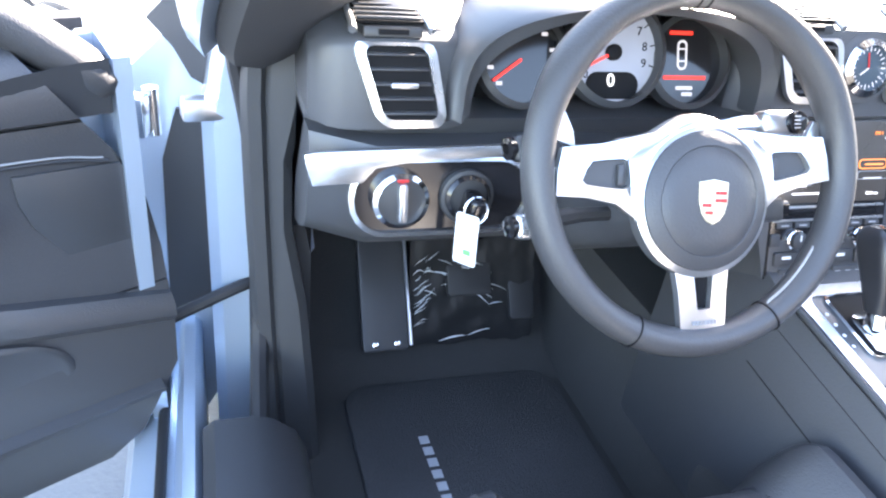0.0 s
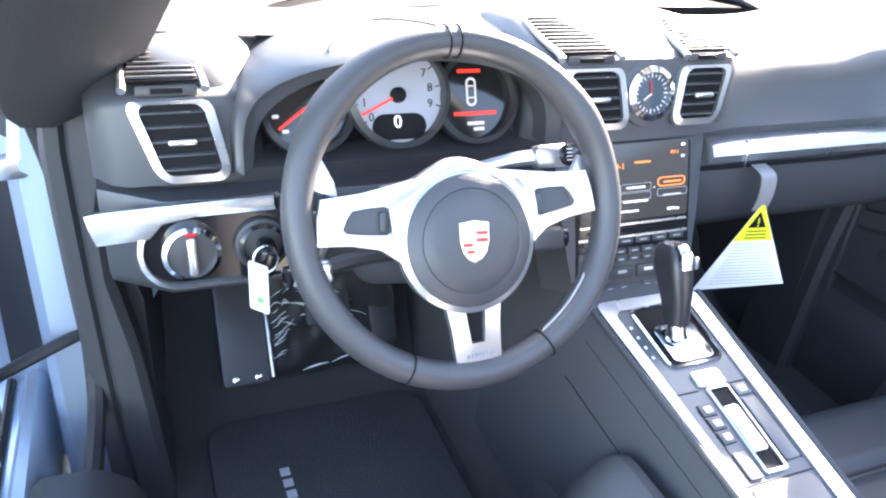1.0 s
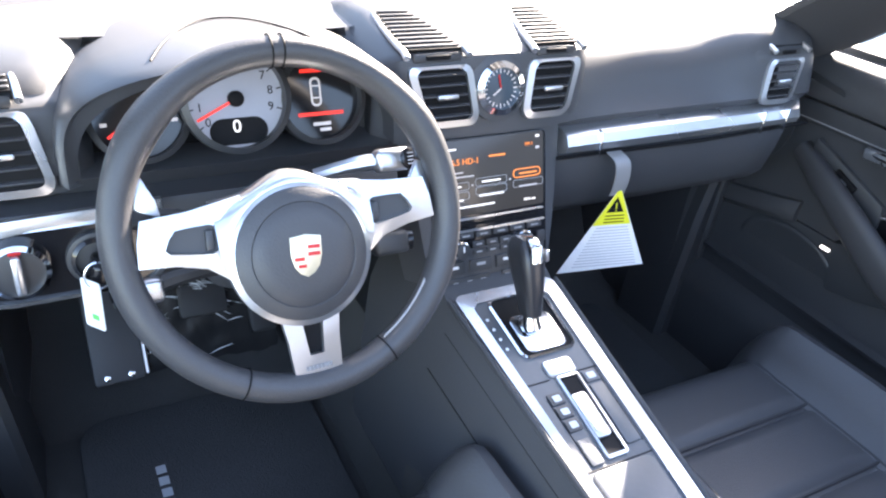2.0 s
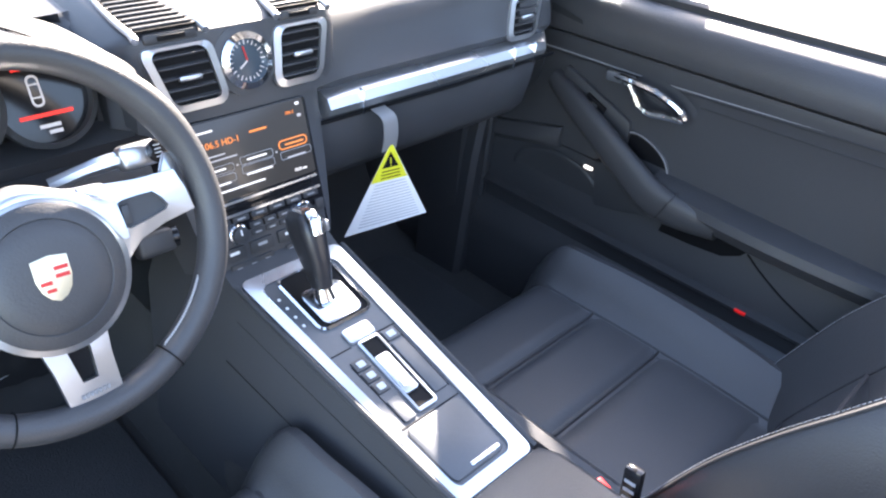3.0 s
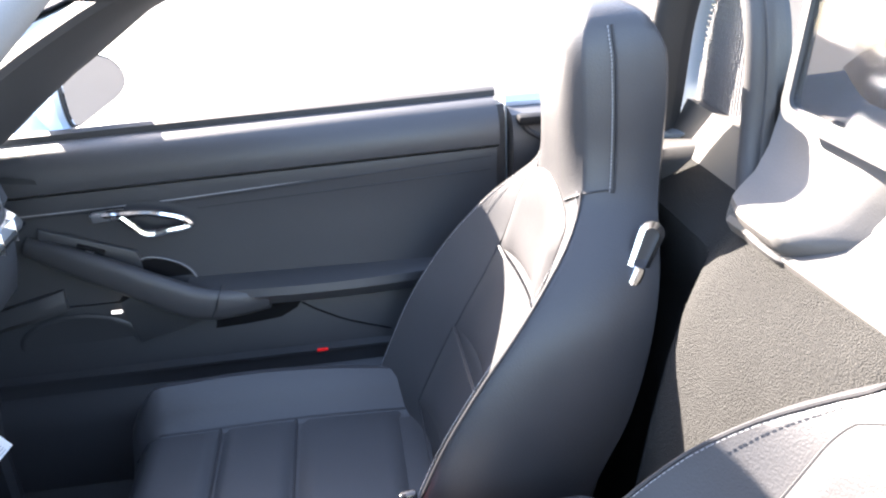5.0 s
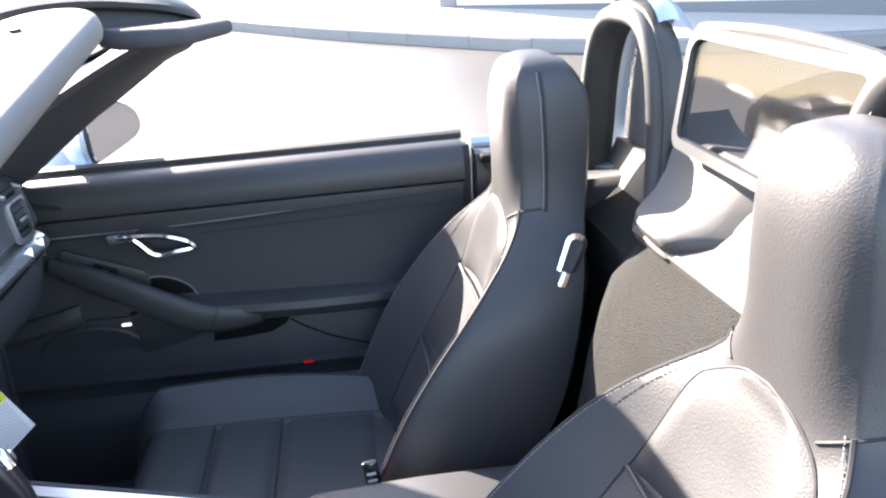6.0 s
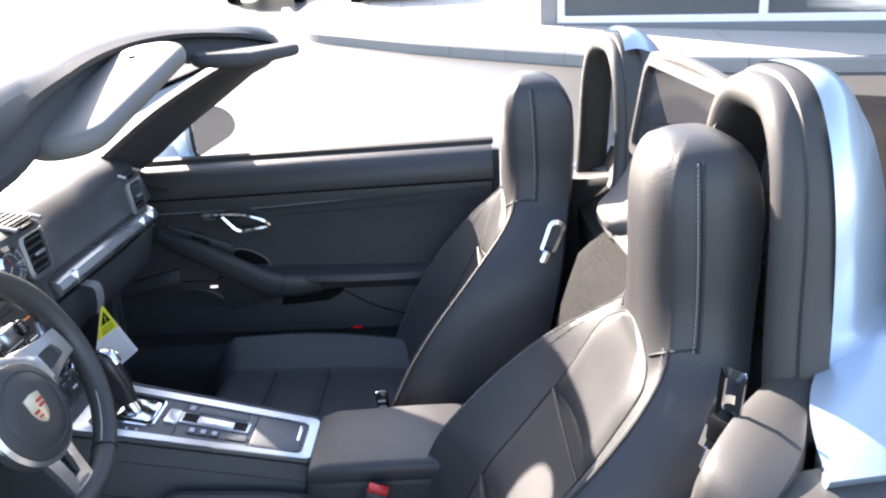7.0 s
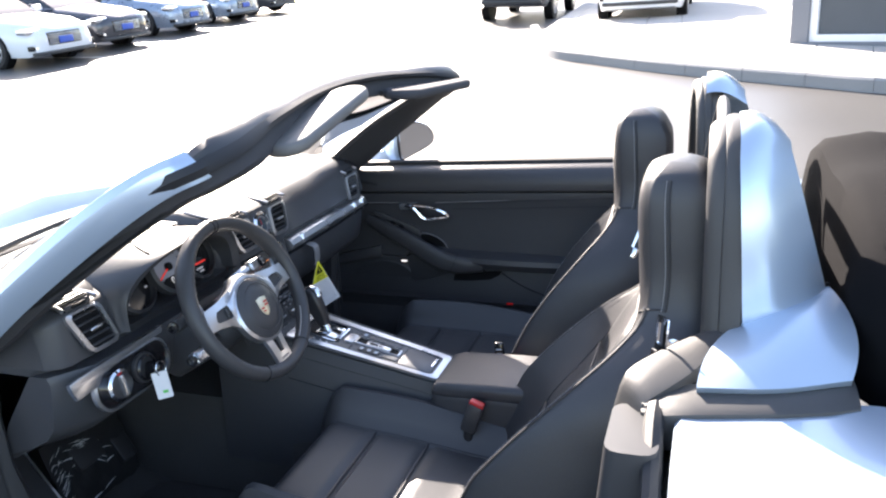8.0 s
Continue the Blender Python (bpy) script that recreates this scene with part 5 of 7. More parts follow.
def footwell():
    t = thing("footrest", (-0.49, 0.62, 0.3), "black ribbed footrest plate with two bolts", "footrest")
    m = facing((-0.488, 0.60, 0.36), (0, -0.82, 0.56))
    bm = B()
    slab(bm, ring_rr(0.085, 0.215, 0.008), 0.014, m, 0.003)
    part("plate", bm, DARKPLASTIC, t)
    for s in (-1, 1):
        part("bolt", disc(B(), 0.006, 0.004, m @ Matrix.Translation((s * 0.02, -0.095, 0.014)), 12, 0.001), CHROME, t)
    bm = B()
    tube(bm, [m @ Vector((0.046, -0.1, 0.01)), m @ Vector((0.046, 0.1, 0.01))], 0.004, 6)
    part("edge_strip", bm, SILVERTRIM, t)
    t = thing("pedal_set", (-0.31, 0.6, 0.3), "pedals wrapped in crinkled clear plastic film", "pedal")
    for x, w_, h_, z in ((-0.33, 0.085, 0.06, 0.385), (-0.225, 0.05, 0.12, 0.36)):
        pm = facing((x, 0.585, z), (0, -0.85, 0.53))
        bm = B()
        slab(bm, ring_rr(w_, h_, 0.008), 0.012, pm, 0.003)
        pd = part("pedal", bm, RUBBER, t)
        bm = B()
        tube(bm, [pm @ Vector((0, 0.02, 0)), (x, 0.70, z + 0.16)], 0.009, 8)
        part("arm", bm, DARKPLASTIC, pd)
    bm = B()
    vs = []
    for i in range(49):
        row = []
        for j in range(41):
            x, z = -0.44 + 0.24 * i / 48, 0.27 + 0.19 * j / 40
            n1 = noise.noise(Vector((x * 20, z * 26, 0.3))) * 0.004 + abs(noise.noise(Vector((x * 60 + z * 30, z * 30 - x * 20, 4.1)))) * 0.002
            y = 0.548 + 0.14 * (z - 0.27) / 0.19 * 0.4 + n1
            row.append(bm.verts.new((x + 0.006 * noise.noise(Vector((z * 40, x * 9, 2))), y, z + 0.008 * noise.noise(Vector((x * 40, z * 9, 7))))))
        vs.append(row)
    for i in range(48):
        for j in range(40):
            bm.faces.new((vs[i][j], vs[i + 1][j], vs[i + 1][j + 1], vs[i][j + 1]))
    film = part("plastic_wrap", bm, WRAP, t, "crinkled glossy plastic film")
    # highlights painted as pale tubes on the creases: short ones along the near side, a fan over the top, folds along
    # the foot
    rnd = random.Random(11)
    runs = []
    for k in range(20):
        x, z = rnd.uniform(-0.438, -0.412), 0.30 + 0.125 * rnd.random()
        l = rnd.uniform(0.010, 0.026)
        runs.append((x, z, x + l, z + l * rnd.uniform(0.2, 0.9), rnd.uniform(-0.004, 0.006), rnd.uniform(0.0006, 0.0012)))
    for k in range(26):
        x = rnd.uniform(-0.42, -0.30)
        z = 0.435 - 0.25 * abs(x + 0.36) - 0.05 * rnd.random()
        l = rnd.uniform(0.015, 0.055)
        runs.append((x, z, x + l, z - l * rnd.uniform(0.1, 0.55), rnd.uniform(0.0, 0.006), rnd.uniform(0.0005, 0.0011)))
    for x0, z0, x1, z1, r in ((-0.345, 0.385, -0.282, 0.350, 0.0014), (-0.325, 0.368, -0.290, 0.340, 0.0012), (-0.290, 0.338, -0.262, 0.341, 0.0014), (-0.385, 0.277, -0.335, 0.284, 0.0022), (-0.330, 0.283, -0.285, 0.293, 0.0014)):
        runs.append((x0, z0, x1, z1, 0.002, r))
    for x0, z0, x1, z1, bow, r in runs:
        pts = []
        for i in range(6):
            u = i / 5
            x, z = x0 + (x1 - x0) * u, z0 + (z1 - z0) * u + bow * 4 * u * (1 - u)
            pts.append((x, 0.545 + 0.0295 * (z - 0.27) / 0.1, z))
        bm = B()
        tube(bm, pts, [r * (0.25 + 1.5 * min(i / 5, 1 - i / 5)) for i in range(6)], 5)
        part("crease_glint", bm, CREASE_GLINT, film)
    t = thing("floor_mat", (-0.38, 0.3, 0.21), "black carpet floor mat with grey lettering bars", "floor mat")
    bm = B()
    slab(bm, ring_rr(0.40, 0.56, 0.05), 0.012, pose(-0.37, 0.24, 0.20), 0.004)
    part("mat", bm, CARPETMAT, t)
    for k in range(7):
        bm = B()
        box(bm, (-0.455 + 0.0007 * k, 0.365 - 0.026 * k, 0.2128), (0.016, 0.017, 0.0016))
        part("letter_bar", bm, GREYMARK2, t)
    t = thing("floor_mat", (0.38, 0.3, 0.21), "black carpet floor mat in the passenger footwell", "floor mat")
    bm = B()
    slab(bm, ring_rr(0.42, 0.56, 0.05), 0.012, pose(0.37, 0.24, 0.20), 0.004)
    part("mat", bm, CARPETMAT, t)


WRAP = material("clear wrap on black", (0.016, 0.016, 0.017), 0.42, var=0.1, bump=0, spec=0.3)
# pale colour stands for light glinting on the film's folds
CREASE_GLINT = material("painted film glint", (0.62, 0.64, 0.66), 0.25, var=0.2, bump=0, spec=0.8)
CARPETMAT = material("black mat pile", (0.075, 0.075, 0.078), 0.95, var=0.5, bump=0.9, fine=1800, dist=0.004, spec=0.15)
footwell()


def buckle(at, turn, label, spread=0.0):
    t = thing("seat_buckle", at, label, "seat belt buckle", "belt buckles")
    m = pose(*at, 0, 0, turn) @ pose(0, 0, 0, 20, 0, 0)
    bm = B()
    box(bm, m @ Vector((0, 0, 0.03)), (0.026, 0.036, 0.075), m.to_3x3().to_4x4(), 0.006, 2)
    part("housing", bm, DARKPLASTIC, t)
    bm = B()
    box(bm, m @ Vector((0, 0.0, 0.068)), (0.018, 0.034, 0.012), m.to_3x3().to_4x4(), 0.003, 2)
    part("release_button", bm, RED, t, "red release button")
    bm = B()
    tube(bm, [m @ Vector((0, 0, 0.0)), m @ Vector((0, -0.02, -0.09))], 0.011, 8, flat=0.5)
    part("stalk", bm, RUBBER, t)


buckle((-0.125, -0.37, 0.47), 0, "black belt buckle with red release beside the driver seat")
buckle((0.118, -0.33, 0.445), 0, "black belt buckle with red release beside the passenger seat")


def parked_tongue():
    t = thing("belt_tongue", (0.115, -0.388, 0.50), "black belt tongue with grey marks standing beside the armrest", "belt tongue")
    m = pose(0.115, -0.388, 0.50, -6, 4, 0)
    fl = m.to_3x3().to_4x4()
    bm = B()
    box(bm, m @ Vector((0, 0, 0.035)), (0.014, 0.024, 0.082), fl, 0.005, 2)
    part("grip", bm, GLOSSBLACK, t)
    for k in range(3):
        bm = B()
        box(bm, m @ Vector((-0.0075, 0, 0.034 + 0.012 * k)), (0.0012, 0.014, 0.004), fl)
        part("mark", bm, GREYMARK2, t)


parked_tongue()

# ---- doors ----


def door(T, label, outside):
    """A door drawn as the closed passenger door and carried by T to its place."""
    t = thing("roadster_door", T(Vector((0.82, 0.40, 0.55))), label, "car door", "cabin doors")

    def P(x, y, z):
        return T(Vector((x, y, z)))

    def rise(y):
        return 0.0206 * (0.29 - y)

    def nose(z):
        """How far the front edge of the trim stands before or behind the shut line."""
        return interp(z, [0.34, 0.39, 0.45, 0.60, 0.72, 0.82, 0.90], [-0.09, -0.03, 0.014, 0.021, 0.0, -0.07, -0.125])

    def strip(name, prof, y0, y1, mat, lab="", n=14, bulge=0.0, parent=None):
        bm = B()
        rows = []
        for k in range(n + 1):
            v = k / n
            y = y0 + (y1 - y0) * v
            e = bulge * max(0, 1 - min(v, 1 - v) / 0.08) ** 2
            f = (1 - v) * (y0 > 0.415) * (mat in (LEATHER, LEATHER_DK, DARKPLASTIC))
            rows.append([P(x + e, y + f * nose(z), z + rise(y) * (z > 0.7)) for x, z in prof])
        loft(bm, rows)
        return part(name, bm, mat, parent or t, lab)

    strip("upper_pad", [(0.80, 0.80), (0.745, 0.798), (0.731, 0.806), (0.728, 0.825), (0.734, 0.85), (0.750, 0.872), (0.772, 0.882), (0.80, 0.884)], 0.42, -0.635, LEATHER, "smooth leather door capping")
    strip("mid_panel", [(0.80, 0.575), (0.738, 0.575), (0.742, 0.62), (0.748, 0.70), (0.748, 0.76), (0.742, 0.785), (0.745, 0.796), (0.80, 0.797)], 0.42, -0.632, LEATHER_DK)

    def sheet(name, pts, x, th, mat, parent=None, lab="", edge=0.0):
        """A flat piece of outline (y, z) that stands th out from the panel at x."""
        bm = B()
        slab(bm, pts, th, Matrix(((0, 0, -1, x), (1, 0, 0, 0), (0, 1, 0, 0), (0, 0, 0, 1))), edge)
        for v in bm.verts:
            v.co = T(v.co)
        return part(name, bm, mat, parent or t, lab)

    def line(name, pts, r, mat, parent=None, n=5):
        bm = B()
        tube(bm, smooth_path([P(*p) for p in pts], n), r, 6)
        return part(name, bm, mat, parent or t)

    line("seam", [(0.7455, 0.39, 0.744), (0.7465, 0.30, 0.756), (0.7465, 0.0, 0.764), (0.7455, -0.30, 0.781), (0.7445, -0.62, 0.80)], 0.0022, STITCHDARK)
    line("seam", [(0.7485, -0.06, 0.748), (0.7482, -0.30, 0.757), (0.7475, -0.62, 0.772)], 0.0017, STITCHDARK)
    line("stitching", [(0.7465, 0.385, 0.7485), (0.7467, 0.30, 0.7605), (0.7467, 0.0, 0.7685), (0.746, -0.30, 0.7855), (0.745, -0.62, 0.8045)], 0.0011, STITCH)
    # smooth dark insert at the front and the padded rail below it
    sheet("front_insert", [(0.288, 0.746), (0.290, 0.715), (0.301, 0.683), (0.331, 0.641), (0.375, 0.612), (0.438, 0.588), (0.438, 0.630), (0.424, 0.695), (0.402, 0.740)], 0.7475, 0.004, DARKPLASTIC, None, "smooth dark trim insert", 0.0012)
    bm = B()
    rows = []
    for k in range(9):
        v = k / 8
        y, c, h = 0.441 - 0.23 * v, 0.538 + 0.052 * v, 0.022 + 0.002 * v
        d = 0.014 * min(1, (1 - v) / 0.2 + 0.1)
        rows.append([P(x, y, c + z) for x, z in ((0.745, h), (0.735 - d * 0.6, h * 0.9), (0.731 - d, h * 0.3), (0.729 - d, -h * 0.4), (0.732 - d * 0.6, -h * 0.9), (0.745, -h))])
    loft(bm, rows)
    part("front_rail", bm, LEATHER, t)
    strip("lower_panel", [(0.80, 0.34), (0.715, 0.345), (0.705, 0.38), (0.715, 0.46), (0.728, 0.53), (0.738, 0.572), (0.80, 0.573)], 0.42, -0.63, DARKPLASTIC)
    strip("lower_rail", [(0.716, 0.425), (0.700, 0.43), (0.698, 0.438), (0.716, 0.445)], 0.41, -0.60, DARKPLASTIC)
    strip("outer_skin", [(0.80, 0.34), (0.80, 0.875), (0.815, 0.888), (0.85, 0.882), (0.885, 0.84), (0.905, 0.75), (0.90, 0.60), (0.90, 0.42), (0.885, 0.34)], 0.43, -0.634, PAINT, "silver blue metallic outer skin")
    strip("rear_seal", [(0.775, 0.36), (0.770, 0.60), (0.772, 0.84), (0.785, 0.868), (0.84, 0.862), (0.87, 0.80), (0.885, 0.60), (0.87, 0.36)], -0.6345, -0.655, RUBBER)
    strip("belt_seal", [(0.796, 0.882), (0.798, 0.893), (0.808, 0.898), (0.82, 0.896), (0.826, 0.884)], 0.40, -0.64, RUBBER)
    # armrest: level rear shelf and a pull that slants forward and up
    bm = B()
    rows = []
    for k in range(13):
        v = k / 12
        y = -0.02 - 0.50 * v
        o = 0.046 * math.sin(math.pi * min(1, 0.25 + 0.62 * v)) + 0.004
        zt = 0.604 - 0.012 * v
        rows.append([P(x, y, z) for x, z in ((0.745, zt + 0.006), (0.735 - o * 0.3, zt + 0.004), (0.738 - o, zt - 0.006), (0.734 - o, zt - 0.022), (0.738 - o * 0.8, zt - 0.045), (0.745, zt - 0.055))])
    loft(bm, rows)
    part("armrest", bm, LEATHER, t, "padded leather armrest")
    bm = B()
    rows = []
    mid = smooth_path([(0.742, 0.255, 0.706), (0.718, 0.175, 0.678), (0.705, 0.10, 0.645), (0.699, 0.036, 0.611), (0.695, -0.036, 0.576), (0.698, -0.10, 0.567), (0.708, -0.17, 0.568)], 5)
    for k, p in enumerate(mid):
        d = (Vector(mid[min(k + 1, len(mid) - 1)]) - Vector(mid[max(k - 1, 0)]))
        nx = Vector((0, -d.z, d.y)).normalized()
        v = k / (len(mid) - 1)
        hw_ = interp(v, [0, 0.17, 0.5, 0.68, 1.0], [0.018, 0.026, 0.032, 0.034, 0.024])
        ring = []
        for j in range(16):
            a = 2 * math.pi * j / 16
            ca, sa = math.cos(a), math.sin(a)
            q = Vector(p) + nx * hw_ * math.copysign(abs(ca) ** 0.75, ca) + Vector((0.017 * math.copysign(abs(sa) ** 0.8, sa), 0, 0))
            ring.append(P(q.x, q.y, q.z))
        rows.append(ring)
    loft(bm, rows)
    grip = part("pull_grip", bm, LEATHER, t, "broad slanting leather pull grip")
    line("seam", [(0.700, -0.085, 0.605), (0.680, -0.080, 0.590), (0.677, -0.072, 0.570), (0.682, -0.060, 0.545)], 0.0016, STITCHDARK, grip)
    sheet("grip_skirt", [(-0.058, 0.548), (0.0, 0.556), (0.07, 0.600), (0.11, 0.585), (0.09, 0.492), (0.02, 0.508), (-0.045, 0.528)], 0.735, 0.024, DARKPLASTIC, None, "", 0.006)
    sheet("switch_plate", [(0.06 + 0.17 * (x + 0.5), 0.640 + 0.066 * (x + 0.5) + y) for x, y in ring_rr(1.0, 0.07, 0.03)], 0.7455, 0.010, DARKPLASTIC, None, "", 0.003)
    for dx, mt, s_ in ((0.0, BLACK, (0.008, 0.050, 0.026)), (-0.005, SILVERTRIM, (0.006, 0.016, 0.012))):
        bm = B()
        box(bm, (0.733 + dx, 0.145, 0.684), s_, pose(0, 0, 0, 22), 0.002)
        for v in bm.verts:
            v.co = T(v.co)
        part("window_switch", bm, mt, t)
    # dark hollow behind the grip, with a stitched rim
    bowl = smooth_path([(0.742, 0.095, 0.622), (0.742, 0.086, 0.641), (0.742, 0.051, 0.659), (0.742, 0.010, 0.651), (0.742, -0.024, 0.628), (0.742, -0.042, 0.592)], 5)
    cup = sheet("grip_cup", [(p[1], p[2]) for p in bowl] + [(0.0, 0.585), (0.05, 0.600)], 0.7475, 0.006, BLACK)
    line("rim", bowl, 0.0035, LEATHER, cup, 2)
    line("stitching", [(p[0] - 0.003, p[1], p[2] + 0.0015) for p in bowl], 0.0009, STITCH, cup, 2)
    # long dark pocket under the armrest and the seam that fans out behind it
    sheet("pocket", [(-0.055, 0.500), (-0.06, 0.522), (-0.14, 0.537), (-0.228, 0.542), (-0.218, 0.528), (-0.185, 0.510), (-0.12, 0.503)][::-1], 0.7325, 0.010, BLACK)
    line("seam", [(0.727, -0.228, 0.535), (0.723, -0.26, 0.515), (0.717, -0.319, 0.487), (0.711, -0.40, 0.462)], 0.0018, BLACK)
    # speaker bowl
    bm = B()
    rows = []
    for r, d in ((0.100, 0.0), (0.097, 0.002), (0.090, 0.003), (0.084, 0.001), (0.02, 0.0015)):
        rows.append([P(0.724 - d, 0.20 + r * 1.15 * math.cos(a), 0.50 + r * 0.62 * math.sin(a)) for a in [2 * math.pi * k / 32 for k in range(32)]])
    loft(bm, rows)
    part("speaker", bm, DARKPLASTIC, t, "oval speaker cover low in the door")
    # courtesy lamp, and red reflector whose shine is painted as a faint glow
    for nm, c, s, mt in (("door_lamp", (0.712, 0.118, 0.566), (0.006, 0.020, 0.006), LAMPWHITE), ("reflector", (0.699, -0.258, 0.437), (0.006, 0.022, 0.006), GLOWREFLECT)):
        bm = B()
        box(bm, c, s, None, 0.002)
        for v in bm.verts:
            v.co = T(v.co)
        part(nm, bm, mt, t)
    # release handle: flat root and a loop
    bm = B()
    ctrl = [P(0.724, 0.122, 0.760), P(0.716, 0.085, 0.763), P(0.712, 0.055, 0.764), P(0.712, 0.010, 0.760), P(0.717, -0.030, 0.746), P(0.722, -0.047, 0.731), P(0.722, -0.043, 0.725), P(0.718, -0.010, 0.722), P(0.716, 0.020, 0.718), P(0.714, 0.038, 0.724), P(0.713, 0.052, 0.740), P(0.713, 0.068, 0.758)]
    tube(bm, smooth_path(ctrl, 5), 0.0072, 8)
    h = part("release_handle", bm, CHROME, t, "satin silver release handle loop")
    bm = B()
    box(bm, (0.719, 0.092, 0.760), (0.012, 0.060, 0.020), pose(0, 0, 0, -3), 0.005)
    for v in bm.verts:
        v.co = T(v.co)
    part("handle_root", bm, SILVERTRIM, h)
    bm = B()
    rows = []
    for r, d in ((1.0, 0.0), (0.85, -0.003), (0.2, -0.004)):
        rows.append([P(0.746 - 0.004 - d, 0.005 + 0.066 * r * math.cos(a), 0.747 + 0.024 * r * math.sin(a) + 0.012 * r * math.cos(a)) for a in [2 * math.pi * k / 24 for k in range(24)]])
    loft(bm, rows)
    part("handle_cup", bm, LEATHER_DK, h)
    # dashed curve where the dash meets the door
    bm = B()
    rows = []
    for k in range(11):
        v = k / 10
        y = 0.40 - 0.20 * v
        rows.append([P(0.735 - 0.012 * math.sin(math.pi * v * 0.5), y, 0.862 - 0.025 * v * v), P(0.742, y, 0.80)])
    loft(bm, rows, cap=False, closed=False)
    part("corner_trim", bm, DARKPLASTIC, t)
    # hinge side face
    bm = B()
    loft(bm, [[P(0.735, 0.425 - d, 0.36), P(0.89, 0.435 - d, 0.36), P(0.90, 0.435 - d, 0.60), P(0.88, 0.435 - d, 0.85), P(0.80, 0.43 - d, 0.878), P(0.74, 0.425 - d, 0.86)] for d in (0.0, 0.02)])
    part("front_face", bm, PAINT, t)
    if outside < 0:
        # padded cover that rises over the front corner, and the bracket behind it
        bm = B()
        tube(bm, smooth_path([P(0.762, 0.408, 0.822), P(0.765, 0.385, 0.842), P(0.77, 0.35, 0.872), P(0.78, 0.30, 0.91), P(0.79, 0.22, 0.955)], 5), [0.020, 0.027, 0.030, 0.031, 0.032] + [0.033] * 16, 12, flat=0.8)
        part("corner_pad", bm, LEATHER, t, "rounded black pad over the front corner")
        bm = B()
        tube(bm, smooth_path([P(0.84, 0.36, 0.90), P(0.85, 0.38, 0.90), P(0.87, 0.42, 0.875), P(0.87, 0.44, 0.83)], 5), 0.011, 6, flat=0.5)
        part("corner_bracket", bm, RUBBER, t)
    # wing mirror on a painted foot
    bm = B()
    loft(bm, [[P(0.86 + 0.035 * k, 0.235 + dy * (1 - 0.1 * k), 0.885 + 0.012 * k + dz_ * (1 - 0.12 * k)) for dy, dz_ in ((-0.05, -0.01), (0.06, -0.01), (0.07, 0.025), (0.02, 0.04), (-0.045, 0.03))] for k in range(3)])
    mf = part("mirror_foot", bm, PAINT, t)
    turn = pose(0.955, 0.178, 0.952) @ pose(0, 0, 0, 0, 0, -26) @ pose(-0.955, -0.13, -0.918)

    def Q(x, y, z):
        return T(turn @ Vector((x, y, z)))
    out = smooth_path([(-0.098, 0.0, 0.034), (-0.070, 0.0, 0.056), (-0.005, 0.0, 0.064), (0.066, 0.0, 0.040), (0.100, 0.0, 0.0), (0.080, 0.0, -0.034), (-0.010, 0.0, -0.054), (-0.080, 0.0, -0.064), (-0.096, 0.0, -0.046), (-0.100, 0.0, -0.004), (-0.098, 0.0, 0.034)], 5)[:-1]
    rows = []
    for y, k in ((0.075, 0.93), (0.083, 1.0), (0.11, 1.02), (0.15, 0.96), (0.19, 0.78), (0.215, 0.45), (0.222, 0.15)):
        rows.append([Q(0.955 + 1.05 * k * p.x, y + 0.08 * p.x, 0.918 + 1.05 * k * p.z) for p in out])
    bm = B()
    loft(bm, rows)
    mh = part("mirror_housing", bm, PAINT, t, "silver blue wing mirror housing")
    bm = B()
    loft(bm, [[Q(0.955 + 0.965 * p.x * q_, 0.0735 + 0.08 * p.x - d, 0.918 + 0.965 * p.z * q_) for p in out] for d, q_ in ((0.0, 1.0), (0.004, 0.985))])
    part("glass_rim", bm, RUBBER, mh)
    bm = B()
    loft(bm, [[Q(0.955 + 0.91 * p.x * q_, 0.0695 + 0.08 * p.x - d, 0.918 + 0.91 * p.z * q_) for p in out] for d, q_ in ((0.0, 1.0), (0.002, 0.99))])
    part("mirror_glass", bm, MIRROR, mh, "wing mirror glass")
    return t


MIRROR = material("mirror glass", (0.75, 0.76, 0.78), 0.03, 1.0, var=0.01, bump=0)
LAMPWHITE = material("clear lamp lens", (0.8, 0.8, 0.8), 0.3, var=0.02, bump=0, emit=((1, 1, 1), 0.2))
# weak emission imitates the light the reflector throws back
GLOWREFLECT = material("red reflector with painted glow", (0.7, 0.02, 0.02), 0.25, var=0.02, bump=0, emit=((1.0, 0.02, 0.02), 0.015))
door(lambda p: p, "closed passenger door with black leather panel and silver pull", 1)
HINGE = pose(-0.87, 0.47, 0) @ pose(0, 0, 0, 0, 0, -62.0) @ pose(0.87, -0.47, 0)
door(lambda p: HINGE @ Vector((-p.x, p.y, p.z)), "half open driver door with black leather panel", -1)


